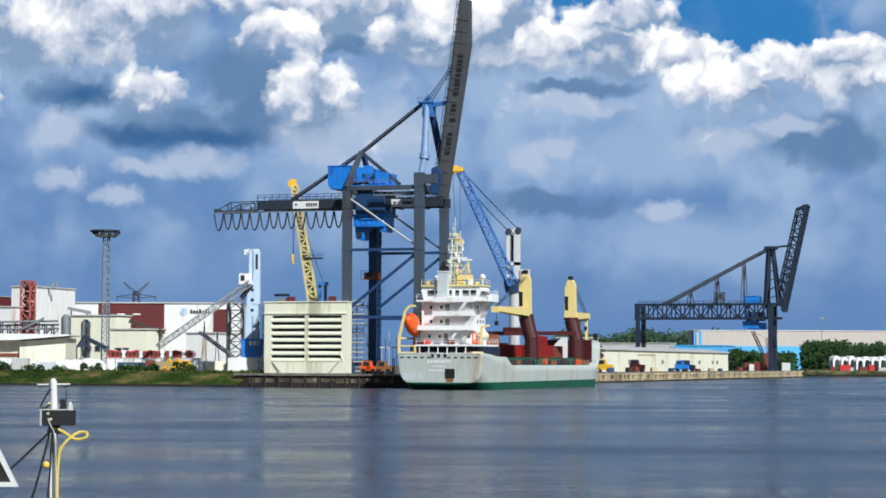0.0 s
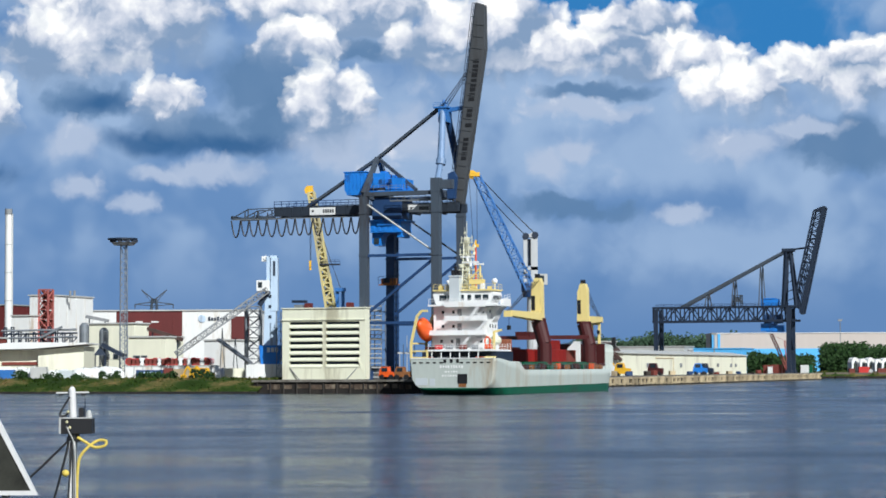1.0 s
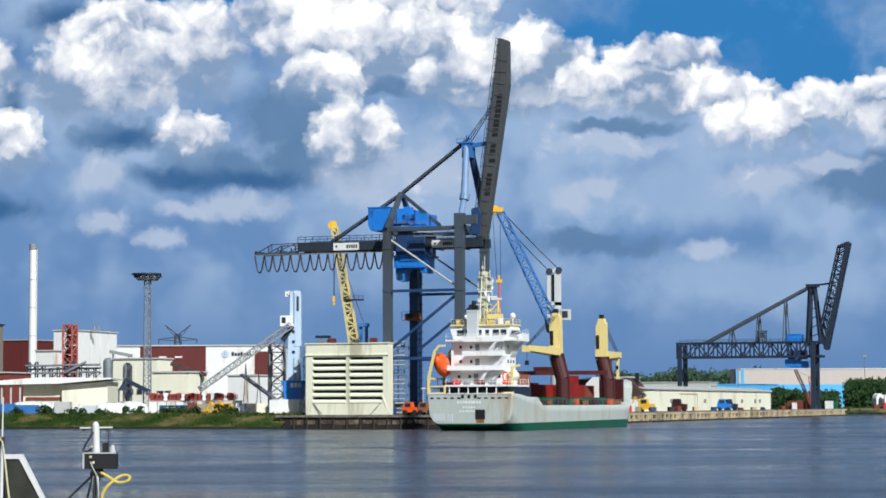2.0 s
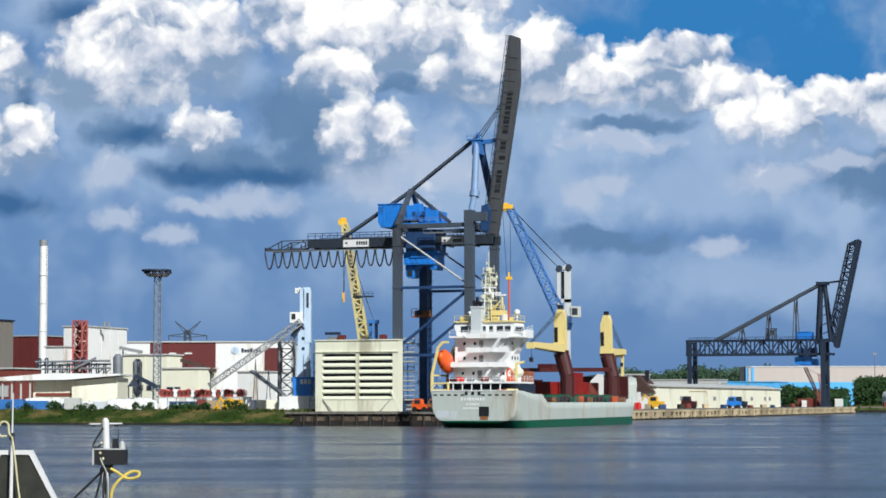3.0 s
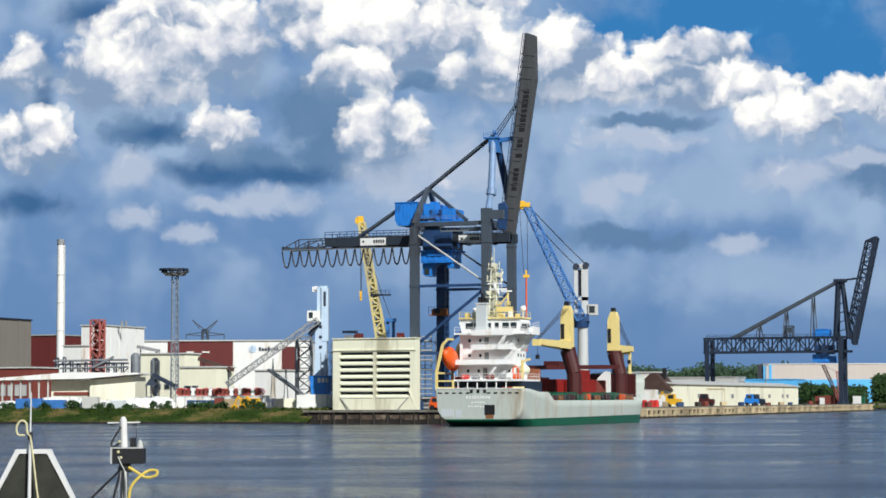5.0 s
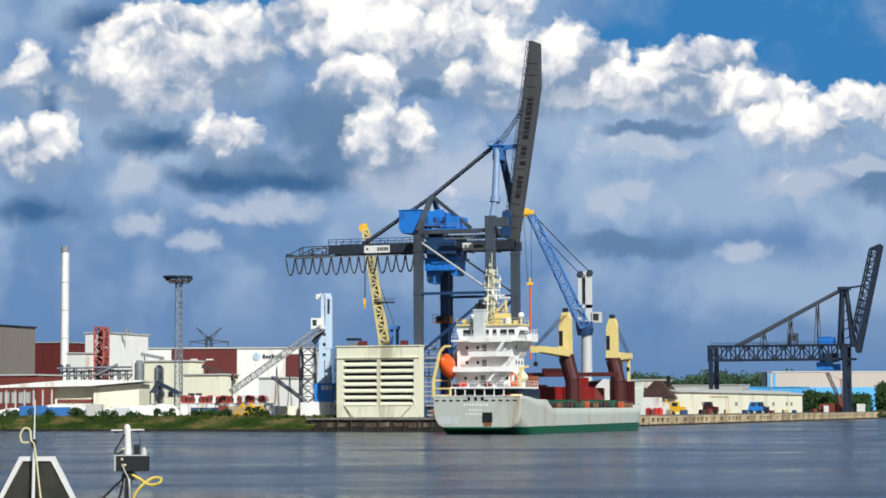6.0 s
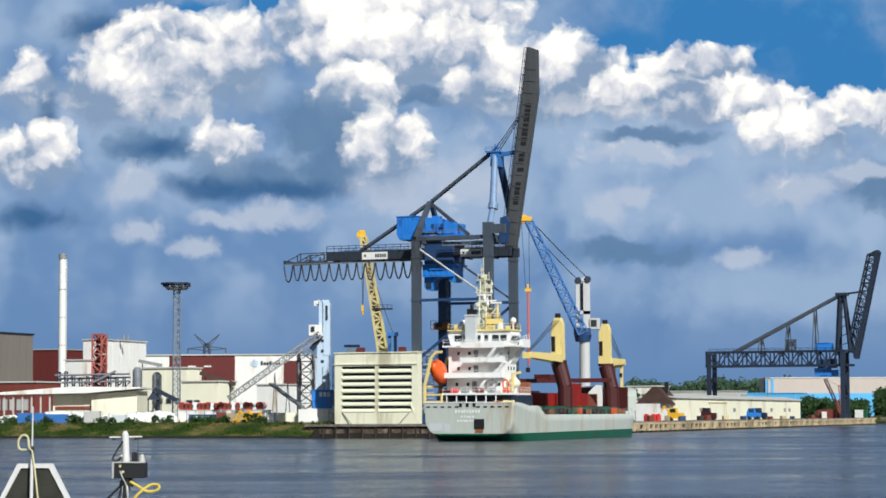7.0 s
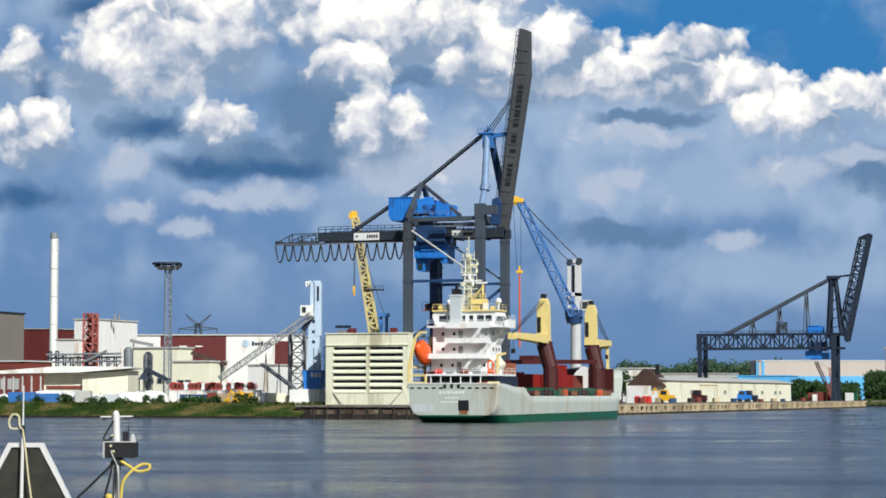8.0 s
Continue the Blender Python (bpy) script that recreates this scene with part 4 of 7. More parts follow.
        bx(bm, -6.7, 22.5 + k * 6.8, 5.3, 6.3, 28.9 + k * 6.8, 5.75 + 0.15 * (k % 2))
        part("hatch_cover", bm, "hull_green", s)
    for x0, y0, z0, x1, y1, z1, m in ((-2.5, 42, 5.8, 0.0, 54, 8.4, "cargo_red"), (0.3, 48, 5.8, 2.8, 60, 8.4, "cargo_red"), (0.4, 50, 8.4, 2.8, 56, 10.2, "cargo_red"), (-5.5, 60, 5.8, -3.0, 72, 8.4, "maroon"),
                                    (0.5, 60, 5.8, 3.0, 66, 8.3, "brick_red"), (-5.2, 30, 5.8, -2.8, 36, 8.4, "crane_blue"), (3.2, 16.6, 4.6, 4.9, 19.0, 10.0, "crate_brown"), (-6.0, 40, 5.8, -3.6, 50, 8.8, "maroon")):
        bm = B()
        bx(bm, x0, y0, z0, x1, y1, z1)
        n = int((y1 - y0) / 0.6)
        for i in range(n):
            bx(bm, x1, y0 + 0.2 + i * 0.6, z0 + 0.15, x1 + 0.06, y0 + 0.45 + i * 0.6, z1 - 0.15)
        for i in range(4):
            bx(bm, x0 + 0.15 + i * 0.6, y0 - 0.06, z0 + 0.15, x0 + 0.4 + i * 0.6, y0, z1 - 0.15)
        part("cargo_box", bm, m, s)
    bm = B()
    beam(bm, (-6.5, 41, 10.6), (6.5, 62, 10.9), 1.6, 0.8)
    bx(bm, -4, 48, 10.9, -1, 52, 11.9)
    part("cargo_beam", bm, "maroon", s)
    bm = B()
    prism(bm, [(0.3, 5.8), (3.6, 5.8), (3.6, 10.0), (2.6, 10.1), (1.2, 8.8), (0.5, 7.4)], 66.5, 67.5, "y")
    part("cargo_blade", bm, "white", s, "white curved cargo piece")
    # forecastle
    bm = B()
    bx(bm, -6.6, 75.6, 4.5, 6.3, 76.2, 9.7)
    bx(bm, -6.0, 76.2, 4.5, 5.6, 78.2, 9.6)
    for x in (-4.5, -1.5, 1.5, 4.5):
        bx(bm, x, 75.5, 4.5, x + .2, 75.6, 9.5)
    part("forecastle", bm, "maroon", s, "maroon painted forecastle")
    bm = B()
    beam(bm, (0, 82.4, 7.8), (0, 82.4, 12.5), 0.25)
    part("fore_mast", bm, "yellow", s)
    # deck cranes
    for a, b, fwd in ((37.7, 5.3, -1), (69.3, 5.0, 1)):
        bm = B()
        tube(bm, (b, a, 4.4), (b, a, 9.5), 1.4, 1.35, 14)
        tube(bm, (b, a, 9.4), (b - 1.2, a, 13.8), 1.35, 1.45, 14)
        tube(bm, (b - 1.2, a, 13.7), (b - 1.2, a, 14.25), 1.5, 1.5, 14)
        ped = part("crane_pedestal", bm, "maroon", s, "maroon crane pedestal")
        x = b - 1.3
        bm = B()
        prism(bm, [(x - 1.1, 14.2), (x + 1.1, 14.2), (x + 1.0, 20.9), (x + 0.6, 22.0), (x - 0.4, 22.0), (x - 1.0, 20.3)], a - 0.9, a + 0.9, "y")
        house = part("crane_house", bm, "yellow", s, "cream-yellow crane house")
        bm = B()
        bx(bm, x - 1.16, a - 0.6, 16.2, x - 1.08, a + 0.7, 19.4)
        part("side_vent", bm, "black", house)
        bm = B()
        bx(bm, x - 0.95, a - 0.96, 15.8, x - 0.25, a - 0.88, 18.6)
        part("cab_window", bm, "black", house)
        bm = B()
        bx(bm, x - 0.4, a - 0.5, 22.0, x + 0.4, a + 0.5, 22.8)
        part("top_sheave", bm, "black", house)
        reach = 18.0 if fwd < 0 else 11.6
        for dx in (-0.9, 0.9):
            bm = B()
            beam(bm, (x + dx, a + fwd * 0.8, 14.6), (x + dx * 0.6, a + fwd * reach, 14.9), 0.6, 1.5, 0.45, 1.0)
            part("jib", bm, "yellow", house)
        for k in range(5):
            bm = B()
            y = a + fwd * (2.5 + k * (reach - 3) / 4)
            bx(bm, x - 0.8, y - .15, 14.6, x + 0.8, y + .15, 15.2)
            part("jib_cross_beam", bm, "yellow", house)
        bm = B()
        bx(bm, x - .7, a + fwd * reach - .5, 14.2, x + .7, a + fwd * reach + .5, 15.3)
        part("jib_head", bm, "yellow", house)
        bm = B()
        for dx in (-0.5, 0.0, 0.5):
            tube(bm, (x + dx, a, 21.8), (x + dx * .5, a + fwd * reach, 15.2), 0.06, n=5)
        part("luffing_wire", bm, "black", house)
        bm = B()
        tube(bm, (x, a + fwd * (reach - .4), 14.2), (x, a + fwd * (reach - .4), 12.6), 0.05, n=5)
        bx(bm, x - .3, a + fwd * (reach - .4) - .3, 11.8, x + .3, a + fwd * (reach - .4) + .3, 12.6)
        part("hook_block", bm, "black", house)
    bm = B()
    for dx in (-0.8, 0.8):
        beam(bm, (3.0 + dx, 80.6, 4.6), (3.0 + dx, 80.6, 14.0), 0.5)
    beam(bm, (2.0, 80.6, 14.0), (4.0, 80.6, 14.0), 0.6)
    part("jib_rest", bm, "yellow", s, "cream-yellow jib rest post")
    bm = B()
    rail(bm, [(7.7, 17, 4.4), (7.7, 74, 4.5)], 1.0, 2.5, 0.025)
    rail(bm, [(-7.7, 17, 4.4), (-7.7, 74, 4.5)], 1.0, 2.5, 0.025)
    part("hand_rail", bm, "steel", s)
    return s


ship = cargo_ship()


# ---- quay walls and bank ----
def spot(b, d):
    """World x, y at bearing b (4000ths of the reach, 784 dead ahead) and reach d metres."""
    return (b - 784) * d / 4000, d


def high(v, d):
    """World height at elevation v (4000ths of the reach, 645 level with the eye) and reach d metres."""
    return 4.5 + (645 - v) * d / 4000


def quay_walls():
    x, y = CORNER
    q = thing("quay_wall", "dark timber and concrete quay wall with tan fender panels", "quay", x, y, 0, QUAY_TURN, kind="structure")
    bm = B()
    bx(bm, -36, -0.5, -1.5, 0.5, 0.0, 2.2)
    bx(bm, 0.0, 0.0, -1.5, 0.5, 452, 1.1)
    part("wall_face", bm, "quay_dark", q)
    bm = B()
    bx(bm, -36.2, -0.9, 2.2, 0.9, 0.6, 2.62)
    bx(bm, 0.0, 0.6, 2.2, 0.9, 453, 2.62)
    part("coping", bm, "concrete", q)
    for k in range(10):
        bm = B()
        x0 = -33.0 + k * 3.05
        bx(bm, x0, -0.62, 0.75 + 0.1 * (k % 3), x0 + (2.6, 2.1, 2.8)[k % 3], -0.5, 1.75 - 0.12 * (k % 2))
        part("facing_panel", bm, "worn_facing", q)
    me = bpy.data.meshes.new("pile")
    bm = B()
    tube(bm, (0, 0, -1.5), (0, 0, 2.0), 0.22, 0.2, 8)
    bm.to_mesh(me)
    bm.free()
    me.materials.append(M["quay_dark"])
    for k in range(13):
        ob = new("pile", me)
        ob.parent = q
        ob.location = (-35.2 + k * 2.8, -0.6, 0.04 * (k % 3))
    shapes = []
    for variant in range(3):
        bm = B()
        bx(bm, 0, 0, 1.85, 0.5, 4.4, 2.35)
        bx(bm, 0, 0, 0.3, 0.5, 1.2 + 0.3 * variant, 1.85)
        if variant < 2:
            bx(bm, 0, 0, 0.45, 0.45, 4.3, 0.85)
        else:
            bx(bm, 0, 3.2, 0.6, 0.4, 4.3, 1.85)
        me = bpy.data.meshes.new("fender_panel")
        bm.to_mesh(me)
        bm.free()
        me.materials.append(M["tan"])
        shapes.append(me)
    for k in range(98):
        ob = new("fender_panel", shapes[(k * 7 + k // 3) % 3])
        ob.parent = q
        ob.location = (0.5, 8 + k * 4.5, 0)
    bm = B()
    bx(bm, 0.42, 6, -0.5, 0.6, 452, 0.7)
    part("fender_beam", bm, "quay_dark", q)


quay_walls()


def grass_bank():
    bm = B()
    rows = []
    rnd = random.Random(3)
    for i in range(130):
        w = 34 + i * 3.0
        row = []
        for j, (a, z) in enumerate(((-7, -0.6), (-4.5, 0.35), (-2, 1.2), (1.5, 2.2), (5, 2.75), (11, 2.9), (16, 2.4))):
            jig = rnd.uniform(-0.5, 0.5)
            x, y = quay(w, a + jig + w * 0.03)
            row.append(bm.verts.new((x, y, z + (rnd.uniform(-0.2, 0.3) if 0 < j < 6 else 0))))
        rows.append(row)
    for r, s in zip(rows, rows[1:]):
        for j in range(6):
            bm.faces.new((r[j], r[j + 1], s[j + 1], s[j]))
    solo("grass_bank", bm, "grass", "rough green and straw-coloured grass bank above the water", "bank", "structure")
    bm = B()
    prism(bm, [quay(33, -7.2), quay(33, -5.6), quay(420, 7.0), quay(420, 5.4)], -0.5, 0.42, "z")
    solo("bank_stones", bm, "quay_dark", "dark stones along the foot of the bank", "stones", "structure")


grass_bank()


def clump(bm, c, r, rnd, n):
    """n small leaf faces strewn through a lumpy ball."""
    for _ in range(n):
        d = Vector((rnd.gauss(0, 1), rnd.gauss(0, 1), rnd.gauss(0, 1))).normalized() * r * rnd.uniform(0.55, 1.05)
        p = Vector(c) + d
        s = r * rnd.uniform(0.16, 0.34)
        u = Vector((rnd.gauss(0, 1), rnd.gauss(0, 1), rnd.gauss(0, 1))).normalized()
        v = u.orthogonal().normalized()
        bm.faces.new([bm.verts.new(p + q) for q in (u * s, v * s, -u * s * 0.9, -v * s * 0.8)])


def tree(x, y, h, spread, seed, material="leaf", bush=False):
    rnd = random.Random(seed)
    t = thing("bush" if bush else "tree", "dense green bush on the bank" if bush else "full green deciduous tree", "bush" if bush else "tree", x, y, 2.4, group="bank bushes" if bush else "harbour trees")
    bm = B()
    tube(bm, (0, 0, -0.3), (0, 0, h * 0.5), 0.03 * h, 0.015 * h, 7)
    for k in range(5):
        a = rnd.uniform(0, math.tau)
        tube(bm, (0, 0, h * (0.25 + 0.05 * k)), (math.cos(a) * spread * .6, math.sin(a) * spread * .6, h * (0.55 + 0.07 * k)), 0.012 * h, 0.005 * h, 5)
    part("trunk", bm, "bark", t)
    bm = B()
    for k in range(9 if bush else 16):
        a, q = rnd.uniform(0, math.tau), rnd.uniform(0, 1) ** 0.6
        z = rnd.uniform(0.15 if bush else 0.32, 0.92)
        rr = spread * (1 - abs(z - 0.5) * 0.9) * q
        clump(bm, (math.cos(a) * rr, math.sin(a) * rr, z * h), spread * rnd.uniform(0.28, 0.5), rnd, 46)
    part("crown", bm, material, t)
    return t


rnd = random.Random(8)
for k, (b, v) in enumerate(((12, 650), (60, 656), (150, 652), (176, 655), (215, 656), (232, 654), (250, 655), (318, 646), (330, 650), (-60, 652), (-40, 655), (-100, 650), (105, 657), (280, 657))):
    d = 462 + (390 - b) * 0.055
    x, y = spot(b, d)
    tree(x, y, high(v, d) - 2.2 + rnd.uniform(0.2, 0.8), rnd.uniform(1.4, 2.6), 40 + k, bush=True)


def woods(name, label, b0, b1, d, v0, v1, seed, count, material):
    """A far belt of trees, one lump of foliage after another."""
    rnd = random.Random(seed)
    bm = B()
    for k in range(count):
        b = rnd.uniform(b0, b1)
        dd = d + rnd.uniform(-30, 30)
        x, y = spot(b, dd)
        wave = 0.5 + 0.5 * math.sin(b * 0.035 + seed) * math.sin(b * 0.013)
        top = high(v0 + (v1 - v0) * wave * 0.9 + 2.5 * math.sin(b * 0.21 + seed) + rnd.uniform(-1, 3), dd)
        z = 2.5 + (top - 2.5) * rnd.uniform(0, 1) ** 0.7
        clump(bm, (x, y, z), d * 0.0026, rnd, 16)
    bx(bm, *spot(b0, d + 34), 2.0, spot(b1, d + 34)[0], d + 40, high(v0 + (v1 - v0) * .7, d))
    solo(name, bm, material, label, "woods", "stuff")


woods("far_woods", "hazy dark green woods beyond the port", 985, 1300, 1500, 586, 600, 2, 900, "hazed_leaf")
woods("far_woods", "hazy dark green woods beyond the port", 1540, 1760, 1500, 590, 600, 5, 500, "hazed_leaf")
woods("tree_row", "dark green row of trees before the halls", 1296, 1405, 960, 623, 632, 7, 420, "leaf")
woods("tree_row", "dark green row of trees before the halls", 1422, 1566, 1000, 600, 616, 11, 560, "leaf")
woods("tree_row", "dark green row of trees before the halls", 1574, 1700, 1010, 606, 624, 14, 380, "leaf")
for k, (b, v, d) in enumerate(((992, 600, 690), (984, 606, 680), (1000, 612, 676))):
    x, y = spot(b, d)
    tree(x, y, high(v, d) - 2.4, 3.4, 70 + k)


def far_bank():
    """Low grassy slope with a dark stone foot along the shore beyond the quay's end."""
    rnd = random.Random(23)
    a, b = Vector((*quay(60, 520), 0)), Vector((420, 1010, 0))
    u = (b - a).normalized()
    w = Vector((u.y, -u.x, 0))
    stones, grass, weeds = B(), B(), B()
    n = 90
    rows = [[], [], []]
    for i in range(n + 1):
        p = a + (b - a) * (i / n)
        j, k = rnd.uniform(-.3, .3), rnd.uniform(-.25, .35)
        rows[0].append(grass.verts.new(p + w * (1.4 + j) + Vector((0, 0, .75 + k * .5))))
        rows[1].append(grass.verts.new(p - w * (1.5 + j) + Vector((0, 0, 2.6 + k))))
        rows[2].append(grass.verts.new(p - w * 9 + Vector((0, 0, 2.3))))
    for r0, r1 in zip(rows, rows[1:]):
        for i in range(n):
            grass.faces.new((r0[i], r0[i + 1], r1[i + 1], r1[i]))
    for i in range(420):
        p = a + u * rnd.uniform(0, (b - a).length) + w * rnd.uniform(1.2, 2.1)
        s = rnd.uniform(.4, .8)
        bx(stones, p.x - s, p.y - s, -.4, p.x + s, p.y + s, rnd.uniform(.5, 1.0))
    for i in range(1500):
        p = a + u * rnd.uniform(0, (b - a).length) + w * rnd.uniform(-6, 1)
        z = 2.0
        h, s = rnd.uniform(.6, 1.7), rnd.uniform(.4, 1.0)
        weeds.faces.new([weeds.verts.new(q) for q in ((p.x - s, p.y, z - .6), (p.x + s, p.y, z - .6), (p.x + rnd.uniform(-.4, .4), p.y, z + h))])
    solo("grass_bank", grass, "grass", "low grassy slope along the far shore", "bank", "structure")
    solo("bank_stones", stones, "quay_dark", "dark stones along the foot of the far shore", "stones", "stuff")
    solo("bank_weeds", weeds, "grass", "long weeds along the far shore", "grass", "stuff")


far_bank()


# ---- buildings ----
def hall(name, label, b0, b1, v, d, depth, wall, roof="roof_grey", slope=0.0, base=2.5, ribs=3.0, turn=QUAY_TURN, eave=0.35):
    """A hall whose near face runs from bearing b0 to its near corner; b1 is the far end of its other face."""
    x0 = (b0 - 784) * d / 4000
    k = d / 4000
    side = depth * QS / k
    w = max(4.0, (b1 - side - b0) * k / QC)
    h = high(v, d) - base
    t = thing(name, label, "building", x0, d, base, turn)
    bm = B()
    prism(bm, [(0, 0), (w, 0), (w, h), (w / 2, h + slope * w / 2), (0, h)] if slope else [(0, 0), (w, 0), (w, h), (0, h)], 0, depth, "y")
    body = part("wall", bm, wall, t)
    bm = B()
    if slope:
        prism(bm, [(-eave, h - eave * slope), (w / 2, h + slope * w / 2 + .02), (w + eave, h - eave * slope), (w + eave, h + .3 - eave * slope), (w / 2, h + slope * w / 2 + .35), (-eave, h + .3 - eave * slope)], -eave, depth + eave, "y")
    else:
        bx(bm, -eave, -eave, h, w + eave, depth + eave, h + 0.35)
    part("roof", bm, roof, t)
    if ribs:
        bm = B()
        n = int(w / ribs)
        for i in range(1, n):
            bx(bm, i * w / n - .07, -0.07, 0.2, i * w / n + .07, 0.0, h - 0.1)
        n = int(depth / ribs)
        for i in range(1, n):
            bx(bm, w, i * depth / n - .07, 0.2, w + 0.07, i * depth / n + .07, h - 0.1)
        tagged(part("cladding_joints", bm, wall, body), kind="stuff")
    return t, w, h


def openings(t, w, h, spec):
    """Doors and windows on a hall's near face: kind, from, to (shares of the width), sill, head (metres), material."""
    for kind, f0, f1, z0, z1, m in spec:
        bm = B()
        bx(bm, w * f0, -0.16, z0, w * f1, -0.04, z1)
        o = part(kind, bm, m, t)
        bm = B()
        for x0, x1, a, c in ((w * f0 - .15, w * f0, z0, z1 + .15), (w * f1, w * f1 + .15, z0, z1 + .15), (w * f0, w * f1, z1, z1 + .15)):
            bx(bm, x0, -0.2, a, x1, -0.02, c)
        part("frame", bm, "grey", o)


hall("grey_silo_hall", "tall grey-brown windowless hall with a dark cornice", -190, -93, 497, 600, 20, "hall_grey", "navy")
hall("red_hall", "dark red clad storage hall", -75, 24, 528, 690, 20, "dark_red", "roof_grey")
t, w, h = hall("brick_office", "low brick-red works building with pale windows", -170, -30, 586, 545, 12, "brick_red", "pale_grey", ribs=0)
openings(t, w, h, [("window", .1 + .12 * k, .17 + .12 * k, 3.4, 6.0, "pale_grey") for k in range(7)])
hall("white_works", "plain white works block with a grey door", -12, 40, 547, 625, 8, "white", "pale_grey")
t, w, h = hall("white_block", "tall white windowless works building", 20, 110, 511, 650, 26, "white", "pale_grey", ribs=5)
for x in (1.0, 8.8, 10.2):
    bm = B()
    tube(bm, (x, 8, h), (x, 8, h + 1.6), 0.35)
    part("roof_vent", bm, "grey", t)


def long_warehouse():
    d = 700
    t = thing("long_warehouse", "long white and dark red clad warehouse with a round sign", "building", *spot(128, d), 2.5, 0)
    h = high(539, d) - 2.5
    k = d / 4000
    for name, b0, b1, m in (("wall", 128, 174, "white"), ("wall", 174, 291, "dark_red"), ("wall", 291, 425, "white")):
        bm = B()
        bx(bm, (b0 - 128) * k, 0, 0, (b1 - 128) * k, 40, h)
        wall = part(name, bm, m, t)
        n = int((b1 - b0) * k / 2.5)
        bm = B()
        for i in range(1, n):
            x = (b0 - 128) * k + i * 2.5
            bx(bm, x - .05, -.06, .3, x + .05, 0, h - .2)
        tagged(part("cladding_joints", bm, m, wall), kind="stuff")
    bm = B()
    bx(bm, -.3, -.4, h, 297 * k + .3, 40.4, h + .4)
    part("roof", bm, "pale_grey", t)
    bm = B()
    bx(bm, (378 - 128) * k, -.2, high(590, d) - 2.5, (410 - 128) * k, -.07, high(549, d) - 2.5)
    part("red_panel", bm, "dark_red", t)
    for b in (208, 236):
        bm = B()
        bx(bm, (b - 128) * k, -.2, high(559.5, d) - 2.5, (b + 13 - 128) * k, -.07, high(557, d) - 2.5)
        part("window_strip", bm, "white", t)
    bm = B()
    x, z = (326 - 128) * k, high(553, d) - 2.5
    tube(bm, (x, -.25, z), (x, -.07, z), 1.15, n=20)
    disc = part("sign_disc", bm, "pale_blue", t, "round pale blue sign")
    bm = B()
    for i in range(7):
        b = 337 + i * 5.2
        bx(bm, (b - 128) * k, -.2, high(556.5, d) - 2.5, (b + 3.8 - 128) * k, -.07, high(549.5 if i in (0, 3) else 551.5, d) - 2.5)
    part("sign_lettering", bm, "navy", t)


long_warehouse()
t, w, h = hall("cream_works", "cream rendered works block with flat roof", 126, 228, 562, 565, 8, "shed_cream", "pale_grey", ribs=6)
openings(t, w, h, [("door", .1, .22, 0, 3.0, "grey"), ("window", .35, .45, 5.0, 6.2, "glass"), ("window", .55, .65, 5.0, 6.2, "glass"), ("window", .75, .85, 5.0, 6.2, "glass"), ("vent", .3, .42, 9.5, 10.6, "pale_grey")])
t, w, h = hall("cream_annex", "lower cream works annex with flat roof", 196, 287, 586, 545, 10, "shed_cream", "pale_grey", ribs=6)
openings(t, w, h, [("door", .55, .8, 0, 3.6, "pale_grey"), ("window", .15, .3, 4.4, 5.6, "glass"), ("window", .36, .5, 4.4, 5.6, "glass")])
hall("white_annex", "white works annex behind the conveyor", 330, 412, 592, 600, 14, "white", "pale_grey", ribs=5)


def open_shed():
    d = 515
    k = d / 4000
    t = thing("open_shed", "low cream shed under a wide white roof", "building", *spot(-125, d), 2.5, 0)
    L = (120 + 125) * k
    h1, h0 = high(597, d) - 2.5, high(604, d) - 2.5
    bm = B()
    prism(bm, [((34 + 125) * k, 0), (L - .6, 0), (L - .6, h1 - .5), ((34 + 125) * k, h0 - .3)], 1.0, 16, "y")
    part("wall", bm, "shed_cream", t, "cream gable wall")
    bm = B()
    bx(bm, 11.4, 2.2, 0, (34 + 125) * k, 16, h0 - .35)
    part("back_wall", bm, "shed_cream", t)
    bm = B()
    prism(bm, [(-1, h0 - .4), (L * .62, h0 - .1), (L + .4, h1 + .0), (L + .4, h1 + .35), (L * .5, h1 + .5), (-1, h0 + .1)], -1, 17, "y")
    part("roof", bm, "white", t, "white sheet roof")
    for i in range(6):
        bm = B()
        x = 0.6 + i * 2.1
        beam(bm, (x, 0, 0), (x, 0, h0 - .3), 0.35)
        part("post", bm, "pale_grey", t)
    bm = B()
    bx(bm, 12, 1.9, 3.5, 20.4, 2.19, 4.2)
    part("red_beam", bm, "brick_red", t)


open_shed()


def lattice_stair_tower():
    d = 628
    t = thing("stair_tower", "red lattice stair tower beside the white block", "tower", *spot(49, d), 2.5, QUAY_TURN)
    h = high(500, d) - 2.5
    bm = B()
    lattice(bm, (0, 0, 0), (0, 0, h), 2.9, 2.9, 9, 0.2)
    part("frame", bm, "tower_red", t)
    for i in range(9):
        bm = B()
        z, s = h * i / 9, 1 if i % 2 else -1
        beam(bm, (-1.2 * s, 0, z), (1.2 * s, 0, z + h / 9), 1.6, 0.35)
        bx(bm, -1.45, -1.45, z - .1, 1.45, 1.45, z + .12)
        bx(bm, -1.4, 1.2, z + .2, 1.4, 1.3, z + h / 9 - .3)
        part("stair_flight", bm, "brick_red", t)


lattice_stair_tower()


